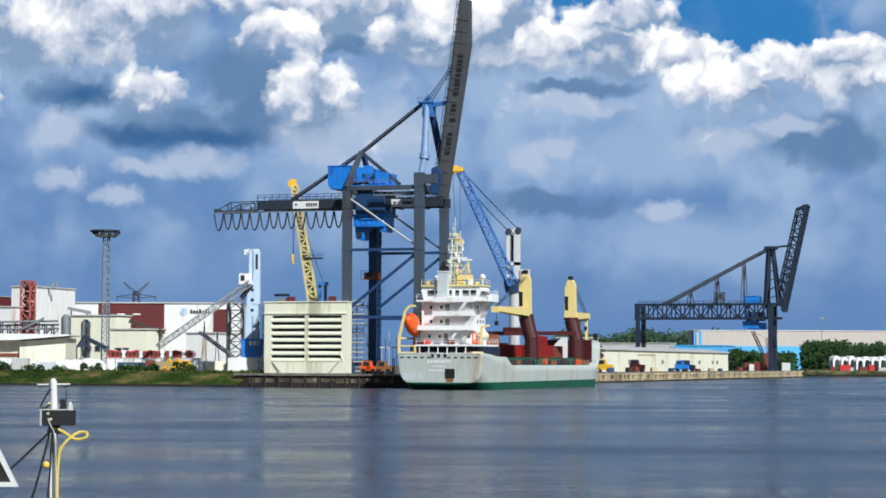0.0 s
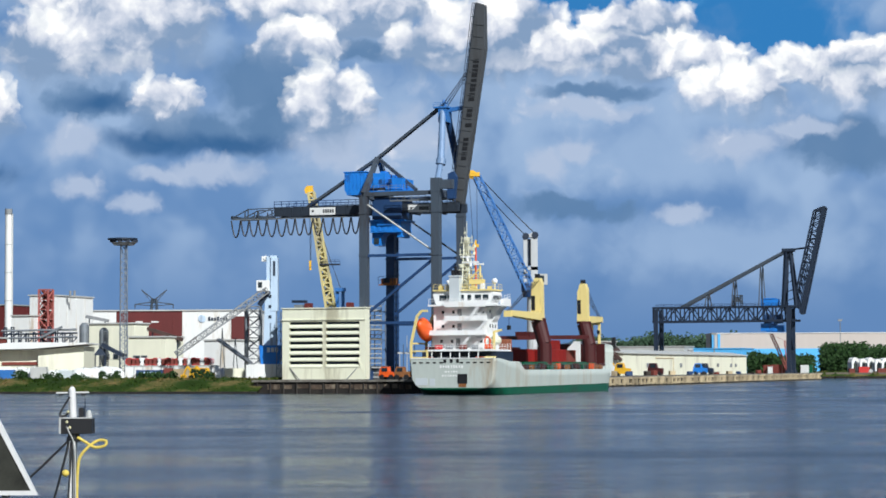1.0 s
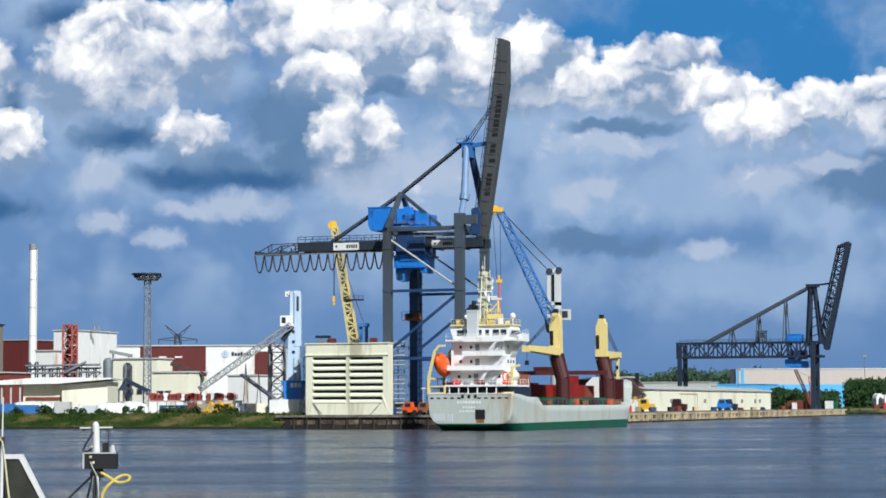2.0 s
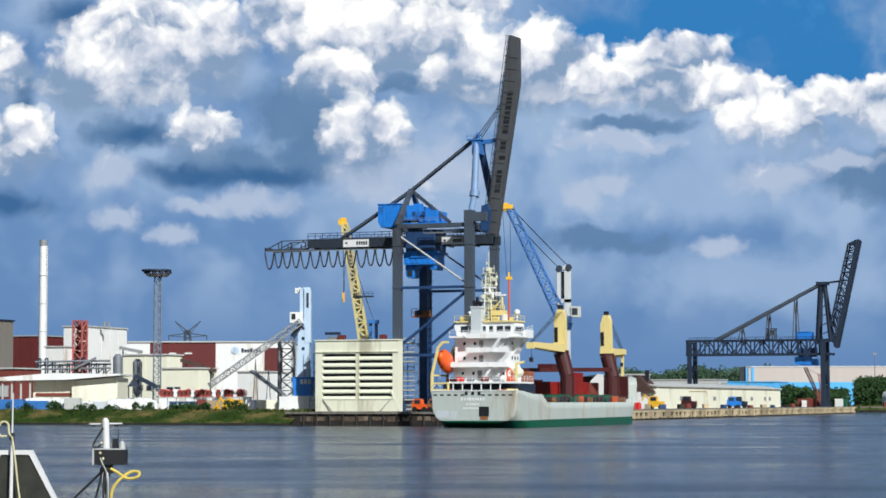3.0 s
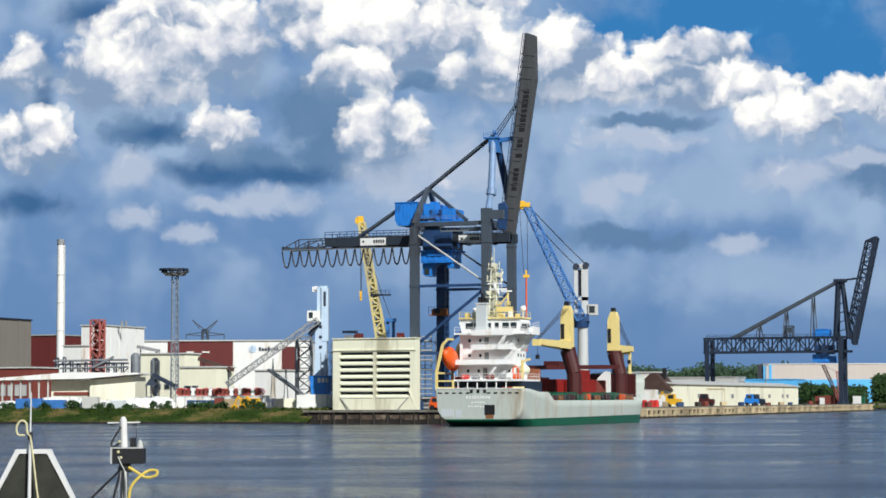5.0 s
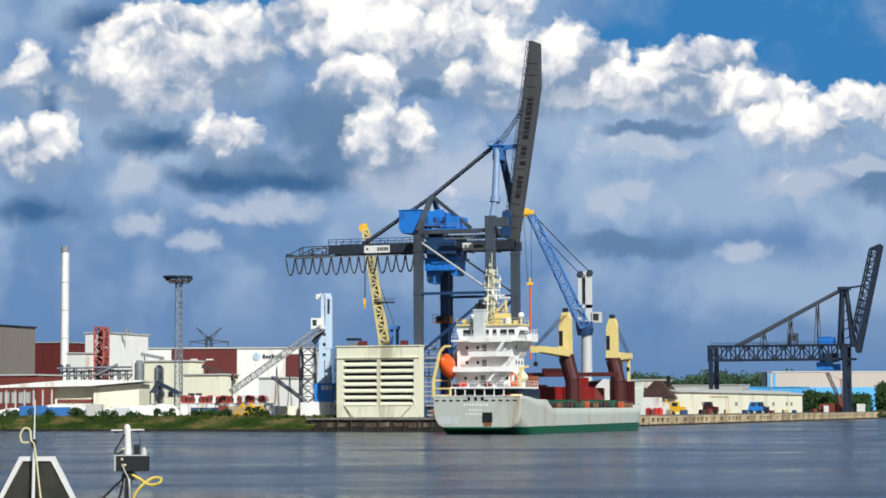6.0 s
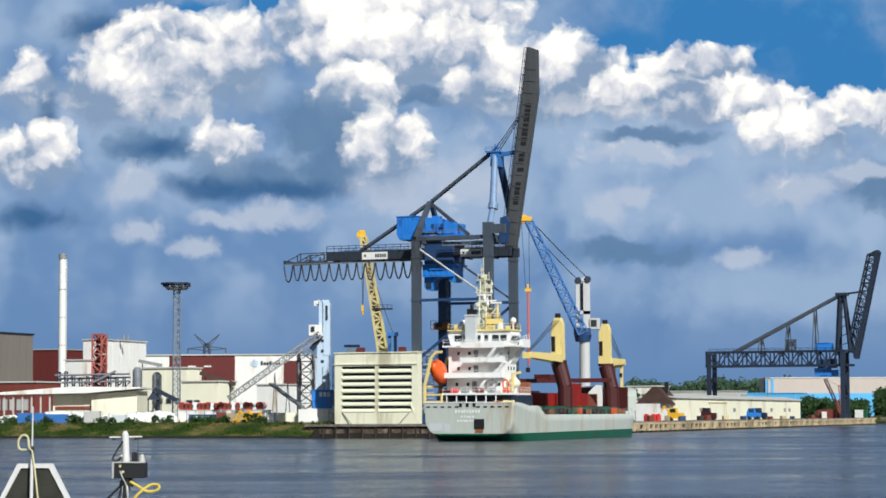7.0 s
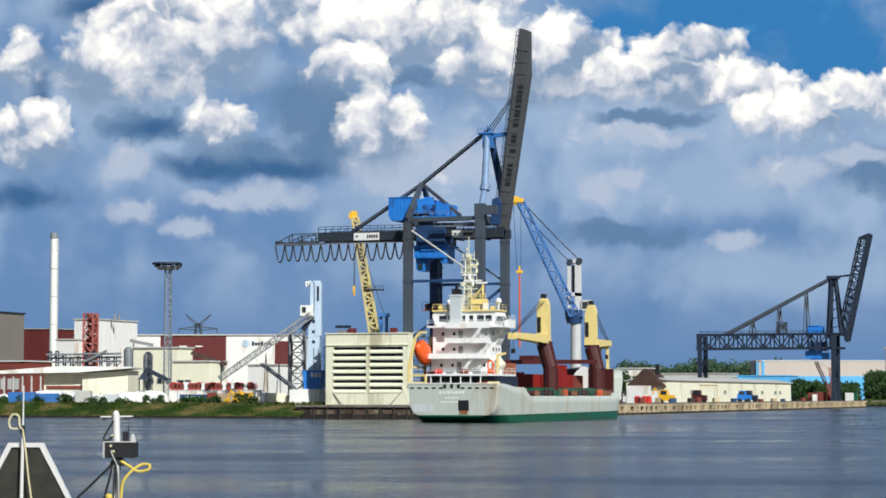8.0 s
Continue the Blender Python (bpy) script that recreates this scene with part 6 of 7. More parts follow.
# ---- the far crane ----
def far_crane():
    x, y = quay(4.57, 415.8)
    t = thing("bridge_crane", "dark blue-black lattice bridge crane with its boom raised", "crane", x, y, 2.5, QUAY_TURN)
    G = -49.6
    for xx in (0.0, G):
        for yy in (-4.5, 4.5):
            bm = B()
            beam(bm, (xx, yy, 0.5), (xx, yy, 24), 1.5 if xx == 0 else 1.3, 1.5)
            leg = part("leg", bm, "navy", t)
            bm = B()
            bx(bm, xx - 1, yy - 2, 0, xx + 1, yy + 2, 1.2)
            part("bogie", bm, "navy", leg)
        bm = B()
        beam(bm, (xx, -4.5, 8), (xx, 4.5, 8), .7)
        beam(bm, (xx, -4.5, 8), (xx, 4.5, 18), .5)
        beam(bm, (xx, 4.5, 8), (xx, -4.5, 18), .5)
        part("portal_brace", bm, "navy", t)
    for yy in (-3.5, 3.5):
        bm = B()
        lo, hi = 19.3, 24.5
        beam(bm, (G - 1.5, yy, hi), (3, yy, hi), .7)
        beam(bm, (G - 1.5, yy, lo), (3, yy, lo), .8)
        n = 15
        for i in range(n + 1):
            px_ = G - 1.2 + i * (51.6 / n)
            beam(bm, (px_, yy, lo), (px_, yy, hi), .45)
            if i < n:
                a, c = (lo, hi) if i % 2 else (hi, lo)
                beam(bm, (px_, yy, a), (px_ + 51.6 / n, yy, c), .4)
        part("truss", bm, "navy", t)
    bm = B()
    for i in range(16):
        beam(bm, (G + i * 3.45, -3.5, 19.3), (G + i * 3.45, 3.5, 19.3), .4)
    rail(bm, [(G, -4.2, 24.7), (0, -4.2, 24.7)], 1.0, 3.0, .06)
    part("deck_beams", bm, "navy", t)
    ax, az = -0.6, 45.2
    for yy in (-1.6, 1.6):
        bm = B()
        beam(bm, (ax, yy, az), (-40.4, yy * 1.8, 24.6), .7, .9)
        part("back_stay", bm, "crane_grey", t)
        bm = B()
        beam(bm, (-2.2, yy * 2, 23.7), (ax - .6, yy, az), 1.0)
        part("mast_leg", bm, "navy", t)
        bm = B()
        beam(bm, (2.6, yy * 2, 23.7), (ax + .8, yy, az), .8)
        part("mast_leg", bm, "navy", t)
        for g, m in ((-30.7, 29.6), (-20.6, 34.8), (-10.5, 40.0)):
            bm = B()
            beam(bm, (g - .8, yy * 1.6, 24.5), (g, yy * 1.4, m), .35)
            beam(bm, (g + .8, yy * 1.6, 24.5), (g, yy * 1.4, m), .35)
            part("hanger", bm, "crane_grey", t)
    for i in range(6):
        bm = B()
        z = 26 + i * 3.2
        f = (z - 23.7) / 21
        beam(bm, (-2.1 + 1.2 * f, -2.6, z), (2.5 - 2.6 * f, -2.6, z + 1.6), .3)
        part("mast_brace", bm, "navy", t)
    bm = B()
    bx(bm, ax - 2.0, -2.4, az - .6, ax + 2.2, 2.4, az + .5)
    part("mast_head", bm, "navy", t)
    # raised boom
    for yy in (-2.4, 2.4):
        bm = B()
        a, c = Vector((4.4, yy, 21.8)), Vector((13.0, yy, 60.6))
        e, f = Vector((2.2, yy, 28.4)), Vector((9.4, yy, 59.2))
        beam(bm, a, c, 1.0, 1.3)
        beam(bm, e, f, .6)
        beam(bm, f, c, .7)
        beam(bm, e, a, .7)
        n = 12
        for i in range(n):
            p, q = e.lerp(f, i / n), a.lerp(c, (i + .5) / n)
            beam(bm, p, q, .35)
            beam(bm, q, e.lerp(f, (i + 1) / n), .35)
        part("boom_truss", bm, "navy", t)
    for i in range(13):
        bm = B()
        p = Vector((4.4, 0, 21.8)).lerp(Vector((13.0, 0, 60.6)), i / 12)
        bx(bm, p.x - .3, -2.4, p.z - .3, p.x + .3, 2.4, p.z + .3)
        q = Vector((2.2, 0, 28.4)).lerp(Vector((9.4, 0, 59.2)), i / 12)
        bx(bm, q.x - .2, -2.4, q.z - .2, q.x + .2, 2.4, q.z + .2)
        bx(bm, (p.x + q.x) / 2 - .1, -.1, q.z - .2, (p.x + q.x) / 2 + .1, .1, p.z + .2)
        part("boom_cross_beam", bm, "navy", t)
    bm = B()
    tube(bm, (ax, 0, az), (6.8, 0, 46.0), .35)
    part("boom_tie", bm, "navy", t)
    bm = B()
    bx(bm, -10.6, -1.6, 24.6, -4.2, 1.6, 27.3)
    bx(bm, -9.6, -1.8, 27.3, -5.2, 1.8, 27.6)
    part("winch_house", bm, "crane_blue", t)
    bm = B()
    bx(bm, -10.8, -1.8, 15.6, -5.2, 1.8, 18.3)
    bx(bm, -8.8, -1.6, 15.2, -2.4, 1.6, 17.6)
    part("trolley_cabin", bm, "crane_blue", t)
    bm = B()
    bx(bm, -9.6, -1.7, 18.3, -3, 1.7, 21.6)
    for xx in (-9.4, -6.2, -3.2):
        beam(bm, (xx, -1.6, 21.6), (xx, -1.6, 24.4), .4)
    part("trolley_frame", bm, "dark_blue", t)
    bm = B()
    for xx in (-21.2, -18.2):
        for yy in (-1.4, 1.4):
            beam(bm, (xx, yy, 24.5), (xx, yy, 28.6), .4)
    for zz in (26.3, 28.6):
        bx(bm, -21.6, -1.7, zz, -17.8, 1.7, zz + .35)
    bx(bm, -20.6, -1.0, 26.6, -18.8, 1.0, 28.2)
    beam(bm, (-21.2, -1.4, 24.5), (-18.2, -1.4, 28.6), .25)
    part("sheave_frame", bm, "crane_grey", t)
    # red lattice grab arm under the cabin
    g = thing("grab_crane", "orange-red lattice crane arm beneath the bridge", "crane", *spot(1350, 842), 2.5, QUAY_TURN)
    bm = B()
    lattice(bm, (2.2, 0, 1.6), (-3.6, 0, 14.5), 1.0, 1.0, 12, .1)
    lattice(bm, (2.8, 0, 1.6), (1.6, 0, 12), 0.8, 0.8, 9, .08)
    beam(bm, (1.6, 0, 12), (-3.4, 0, 14.3), .12)
    part("arm", bm, "tower_red", g)
    bm = B()
    bx(bm, -1.4, -1.5, 0, 2, 1.5, 1.8)
    part("cab", bm, "brick_red", g)


far_crane()


# ---- right hand halls ----
def quay_shed():
    x, y = quay(18.0, 221)
    t = thing("quay_shed", "long cream quayside shed with a low roof", "building", x, y, 2.5, QUAY_TURN)
    W, L, h = 12.0, 179.0, 6.4
    bm = B()
    prism(bm, [(0, 0), (-W, 0), (-W, h - .4), (-W * .5, h + .8), (0, h)], 0, L, "y")
    part("wall", bm, "shed_cream", t)
    bm = B()
    prism(bm, [(.5, h - .1), (.5, h + .2), (-W * .5, h + 1.2), (-W - .5, h - .1), (-W - .5, h - .4), (-W * .5, h + .85)], -.6, L + .6, "y")
    part("roof", bm, "pale_grey", t)
    for y0, y1, z in ((40, 62, 5.0),):
        bm = B()
        bx(bm, .02, y0, 0, .16, y1, z)
        d = part("sliding_door", bm, "shed_cream", t)
        bm = B()
        bx(bm, .02, y0 - .5, z, .3, y1 + .5, z + .35)
        bx(bm, .02, y1, 0, .3, y1 + .5, z)
        part("door_frame", bm, "tan", d)
    for y0 in (28, 72, 95, 128, 150, 158):
        bm = B()
        bx(bm, .02, y0, 2.4, .14, y0 + 3, 3.6)
        part("window", bm, "grey", t)
    bm = B()
    bx(bm, -5.2, -.14, 1.6, -1.2, -.02, 4.4)
    part("gable_window", bm, "glass", t)


quay_shed()
hall("blue_hall", "light blue sheet metal hall behind the quay shed", 1176, 1312, 611, 1010, 30, "sky_blue", "sky_blue", ribs=6)
hall("low_white_hall", "low pale hall roofs behind the quay shed", 1060, 1200, 607, 1000, 20, "pale_grey", "pale_grey", ribs=8)
t, w, h = hall("beige_hall", "very long pinkish beige hall with a pale blue base", 1228, 1780, 584, 1250, 30, "beige", "white", ribs=12, turn=0)
bm = B()
bx(bm, 12, -.3, 0, w * .98, -.02, high(611, 1250) - 2.5)
part("blue_base", bm, "sky_blue", t, "light blue lower wall")
bm = B()
bx(bm, 0, -.4, 0, 1.6, 6, h + .5)
bx(bm, 3.2, -.4, 0, 4.6, 6, h - .2)
part("corner_column", bm, "sky_blue", t)
t = thing("brown_roof_house", "house with a steep dark brown tiled roof", "house", *spot(1003, 650), 2.5, QUAY_TURN)
bm = B()
bx(bm, 0.6, 0.6, 0, 9.4, 8.4, 4.6)
part("wall", bm, "white", t)
bm = B()
prism(bm, [(-.6, 4.6), (10.6, 4.6), (6.0, 9.6), (4.6, 9.6)], -.5, 9.5, "y")
part("roof", bm, "roof_brown", t, "dark brown tiled roof")
bm = B()
bx(bm, 7.2, 3, 8, 8.2, 4.2, 11)
part("chimney", bm, "black", t)
hall("white_shed", "white shed behind the brown-roofed house", 985, 1062, 598, 720, 12, "white", "pale_grey", ribs=0)
for b, v, d in ((1455, 562, 1100), (1232, 585, 900), (1190, 615, 760)):
    t = thing("lamp_mast", "slim grey lamp mast with a small head", "lamp mast", *spot(b, d), 2.5, group="lamp masts")
    hh = high(v, d) - 2.5
    bm = B()
    tube(bm, (0, 0, 0), (0, 0, hh), .28, .16, 8)
    part("pole", bm, "steel", t)
    bm = B()
    bx(bm, -1.0, -.4, hh - .3, 1.0, .4, hh + .6)
    part("lamp_head", bm, "grey", t)


# ---- clutter on the quay and behind the bank ----
def container(b, d, length, height, material, label, turn=0.0, base=2.5, depth=2.5):
    t = thing("shipping_container", label, "container", *spot(b, d), base, turn, group="containers and site huts")
    bm = B()
    bx(bm, 0, 0, 0.0, length, depth, height)
    part("box", bm, material, t)
    n = int(length / 0.5)
    bm = B()
    for i in range(n):
        bx(bm, 0.15 + i * 0.5, -0.05, 0.25, 0.38 + i * 0.5, 0.0, height - 0.2)
    tagged(part("corrugation", bm, material, t), kind="stuff")
    bm = B()
    for x in (0, length):
        for z in (0.0, height - .12):
            bx(bm, x - .08, -.08, z, x + .08, .1, z + .14)
    part("corner_castings", bm, material, t)
    return t


def white_tarpaulin(b, d, length, r, seed, label="white tarpaulin over a long stored load"):
    rnd = random.Random(seed)
    t = thing("tarpaulin_load", label, "tarpaulin", *spot(b, d), 2.5, rnd.uniform(-4, 4), group="covered loads")
    bm = B()
    rings = []
    n = int(length / 1.2)
    for i in range(n + 1):
        rr = r * (1 + rnd.uniform(-.08, .08)) * (0.75 if i in (0, n) else 1)
        rings.append([bm.verts.new((i * length / n, r - rr * 1.1 * math.cos(a), max(0, rr * 1.25 * math.sin(a)) + (0 if a in (0, math.pi) else rnd.uniform(-.05, .05)))) for a in [k * math.pi / 8 for k in range(9)]])
    for p, q in zip(rings, rings[1:]):
        for k in range(8):
            bm.faces.new((p[k], p[k + 1], q[k + 1], q[k]))
    bm.faces.new(rings[0])
    bm.faces.new(rings[-1][::-1])
    part("cover", bm, "white", t)
    bm = B()
    for i in range(2, n, 4):
        x = i * length / n
        chain(bm, [(x, r - r * 1.18 * math.cos(a), r * 1.34 * math.sin(a)) for a in [k * math.pi / 8 for k in range(9)]], 0.05, 5)
    part("straps", bm, "grey", t)


def banded_pipe(b, d, r, k, flip):
    t = thing("banded_pipe", "red and white banded pipe section lying in a row", "pipe", *spot(b, d), 5.7 + r, 0, group="banded pipes")
    for i in range(5):
        bm = B()
        tube(bm, (0, i * 1.6, 0), (0, i * 1.6 + 1.6, 0), r, r, 16)
        part("band", bm, "red" if (i + flip) % 2 else "white", t)
    bm = B()
    tube(bm, (0, -.03, 0), (0, .05, 0), r * .82, r * .82, 16)
    part("end_cap", bm, "brick_red" if flip else "white", t)


t = thing("pipe_stand", "long white storage stand under the banded pipes", "stand", *spot(190, 500), 2.5)
for i in range(10):
    bm = B()
    bx(bm, i * 2.0 + .05, -.4, 0, i * 2.0 + 1.9, 8, 3.0)
    part("stand_block", bm, "white", t)
bm = B()
bx(bm, 0, -.5, 3.0, 20, 8.2, 3.2)
part("stand_deck", bm, "pale_grey", t)
for i in range(19):
    banded_pipe(197 + i * 7.6, 501, 0.78 + 0.1 * (i % 3 == 0), i, 0 if i in (3, 7, 12, 14, 17) else 1)
for i, (b, r) in enumerate(((216, .95), (228, .95), (243, .9), (258, .95), (272, .9))):
    t = thing("rust_drum", "rust-red cable drum on the storage yard", "drum", *spot(b, 494), 2.5 + r, 90, group="cable drums")
    bm = B()
    tube(bm, (-.6, 0, 0), (-.45, 0, 0), r, r, 18)
    tube(bm, (.45, 0, 0), (.6, 0, 0), r, r, 18)
    tube(bm, (-.45, 0, 0), (.45, 0, 0), r * .7, r * .7, 18)
    part("reel", bm, "brick_red", t)
for i, (b, d, ln, r) in enumerate(((-134, 492, 5, 1.8), (-8, 492, 5, 2.0), (46, 494, 6, 1.9), (92, 492, 7, 2.2), (146, 494, 5, 1.9), (340, 500, 8, 2.0), (120, 504, 8, 2.4), (-60, 503, 12, 2.4))):
    white_tarpaulin(b, d, ln, r, 20 + i)
container(-97, 486, 5.6, 2.7, "jib_blue", "blue container behind the bank")
container(-47, 487, 4.7, 2.4, "jib_blue", "blue container behind the bank")
container(209, 484, 5.6, 2.2, "dark_blue", "dark blue site container with a pale panel")
container(216, 483.5, 3.4, 1.8, "pale_blue", "pale blue panel board leaning on a container")
container(258, 486, 1.8, 2.6, "brick_red", "rust red site container on the yard")
container(272, 488, 4.2, 2.4, "tan", "brown site container on the yard")
container(366, 484, 4.2, 2.5, "shed_cream", "small cream site hut with a dark window")
container(404, 482, 2.0, 3.2, "white", "white site container on the yard")
container(424, 481, 2.6, 3.4, "white", "white site container on the yard")
container(22, 490, 3.4, 3.0, "pale_grey", "pale grey translucent tent hut")
container(72, 488, 3.0, 2.2, "patch_grey", "pale board panel with pinkish marks")
container(1318, 828, 3.2, 3.0, "brick_red", "rust red container by the far crane", QUAY_TURN)
container(1334, 830, 3.4, 3.2, "brick_red", "rust red container by the far crane", QUAY_TURN)
container(1326, 826, 1.4, 2.4, "white", "white site container on the quay", QUAY_TURN)
container(1384, 850, 3.0, 3.0, "white", "white site container on the quay", QUAY_TURN)
container(1396, 850, 1.8, 3.0, "hull_green", "dark green site container on the quay", QUAY_TURN)
container(1012, 585, 4.6, 2.2, "white", "white site container by the quay", QUAY_TURN)
container(1000, 600, 6.0, 4.6, "white", "white site container by the quay", QUAY_TURN)
for b in (1019, 1031, 1039):
    t = thing("red_tank", "small red tank with a rounded top", "tank", *spot(b, 580), 2.5, group="red tanks")
    bm = B()
    tube(bm, (0, 0, 0), (0, 0, 1.5), .75, .75, 14)
    tube(bm, (0, 0, 1.5), (0, 0, 1.9), .75, .35, 14)
    part("vessel", bm, "red", t)
for b, d, m, lab in ((655, 447, "orange", "orange forklift truck on the quay"), (682, 446, "rust", "rust-orange forklift truck on the quay"), (1070, 612, "deep_yellow", "yellow excavator on the quay"), (1207, 700, "crane_blue", "blue lorry cab on the quay"),
                     (1218, 702, "navy", "dark van on the quay"), (318, 482, "deep_yellow", "yellow wheeled loader behind the bank"), (334, 483, "deep_yellow", "yellow wheeled loader behind the bank"), (1128, 640, "maroon", "dark tractor on the quay")):
    t = thing("work_vehicle", lab, "vehicle", *spot(b, d), 2.5, QUAY_TURN, group="work vehicles")
    k = 1.35 if d > 550 else 1.0
    bm = B()
    prism(bm, [(-1.6 * k, .6), (1.6 * k, .6), (1.6 * k, 1.5 * k), (.4 * k, 1.6 * k), (.2 * k, 2.6 * k), (-1.1 * k, 2.6 * k), (-1.5 * k, 1.6 * k)], -.9, .9, "y")
    part("body", bm, m, t)
    bm = B()
    bx(bm, -1.0 * k, -.95, 1.65 * k, .15 * k, .95, 2.4 * k)
    part("window", bm, "glass", t)
    for x in (-1.0, 1.0):
        for y in (-.95, .65):
            bm = B()
            tube(bm, (x * k, y, .55), (x * k, y + .3, .55), .55, n=14)
            part("wheel", bm, "black", t)
    if m == "deep_yellow":
        bm = B()
        beam(bm, (-1.2 * k, 0, 1.6 * k), (-2.4 * k, 0, 3.0 * k), .35)
        beam(bm, (-2.4 * k, 0, 3.0 * k), (-3.2 * k, 0, 1.2), .3)
        bx(bm, -3.7 * k, -.6, .3, -2.8 * k, .6, 1.2)
        part("loader_arm", bm, m, t)
    if d < 460:
        bm = B()
        beam(bm, (1.8, -.4, .1), (1.8, -.4, 3.2), .15)
        beam(bm, (1.8, .4, .1), (1.8, .4, 3.2), .15)
        part("fork_mast", bm, "black", t)
rnd = random.Random(17)
for i in range(13):
    t = thing("white_shell", "large white curved shell stored upright in a row", "stored shell", *spot(1478 + i * 13.5, 905 + i * 3), 2.5, 25 + rnd.uniform(-8, 8), group="stored shells")
    top = rnd.uniform(5.2, 6.2) + .05 * i
    bm = B()
    prism(bm, [(-2.0, .4), (-1.2, .4), (-1.1, top * .6), (-.4, top * .8), (1.0, top * .66), (1.7, top * .7), (1.5, top * .82), (.6, top * .97), (-.6, top), (-1.5, top * .9), (-2.0, top * .68)], -1.5, 1.5, "y")
    bmesh.ops.bevel(bm, geom=bm.edges[:], offset=.1, segments=1, affect="EDGES")
    part("shell", bm, "white", t)
    for x in (-1.9, 1.0):
        bm = B()
        bx(bm, x, -1.4, 0, x + .9, 1.4, .45)
        part("bearer", bm, "bark", t)
    bm = B()
    beam(bm, (1.3, 0, .4), (1.4, 0, top * .62), .25)
    part("prop", bm, "quay_dark", t)
for i in range(9):
    container(1470 + i * 17, 890, (2.2, 4.2, 1.6, 3.4)[i % 4], (1.6, 2.3, 1.3)[i % 3], ("brick_red", "red", "pale_grey")[i % 3], "low stacked %s crate on the far bank" % ("brown", "red", "grey")[i % 3], 0, 2.5)
for i in range(14):
    x, y = quay(3.5 + rnd.uniform(0, 2), 118 + i * 18 + rnd.uniform(-4, 4))
    t = thing("quay_bale", "small dark bundle lying on the quay", "bundle", x, y, 2.6, rnd.uniform(0, 90), group="quay bundles")
    bm = B()
    bx(bm, -.9, -.6, 0, .9, .6, rnd.uniform(.6, 1.4))
    bmesh.ops.bevel(bm, geom=bm.edges[:], offset=.12, segments=1, affect="EDGES")
    part("wrapped_load", bm, ("quay_dark", "brick_red", "tan", "dark_blue")[i % 4], t)
# poles seen between block and ship
for i in range(5):
    t = thing("quay_pole", "slim pale pole standing on the quay", "pole", *spot(676 + i * 6.5, 452 + 3 * (i % 2)), 2.5, group="quay poles")
    bm = B()
    tube(bm, (0, 0, 0), (0, 0, 5.5 + 1.6 * (i % 3)), .09, .07, 6)
    part("pole", bm, "pale_grey", t)
    bm = B()
    bx(bm, -.4, -.1, 5.2, .4, .1, 5.5)
    part("arm", bm, "pale_grey", t)


def bank_tufts():
    """Tall grass and weeds over the bank."""
    rnd = random.Random(31)
    bm = B()
    for i in range(5200):
        w = 34 + rnd.uniform(0, 1) ** 1.2 * 230
        a = rnd.uniform(-4.5, 11)
        x, y = quay(w, a + w * .03)
        z = 0.25 + max(0, min(1, (a + 5) / 9)) * 2.5
        h, s, t = rnd.uniform(.2, .6) * (1.5 if rnd.random() < .06 else 1), rnd.uniform(.15, .5), rnd.uniform(0, math.pi)
        dx, dy = math.cos(t) * s, math.sin(t) * s
        bm.faces.new([bm.verts.new(p) for p in ((x - dx, y - dy, z - .1), (x + dx, y + dy, z - .1), (x + dx * .5 + rnd.uniform(-.2, .2), y, z + h))])
    solo("bank_weeds", bm, "grass", "long weeds and grass tufts on the bank", "grass", "stuff")


bank_tufts()


# ---- signal post and board in the foreground ----
def curve_pts(pts, n=6):
    """A smooth line through the given points."""
    v = [Vector(p) for p in pts]
    out = []
    for i in range(len(v) - 1):
        p0, p1, p2, p3 = v[max(i - 1, 0)], v[i], v[i + 1], v[min(i + 2, len(v) - 1)]
        for j in range(n):
            t = j / n
            out.append(0.5 * (2 * p1 + (p2 - p0) * t + (2 * p0 - 5 * p1 + 4 * p2 - p3) * t * t + (3 * p1 - p0 - 3 * p2 + p3) * t ** 3))
    return out + [v[-1]]


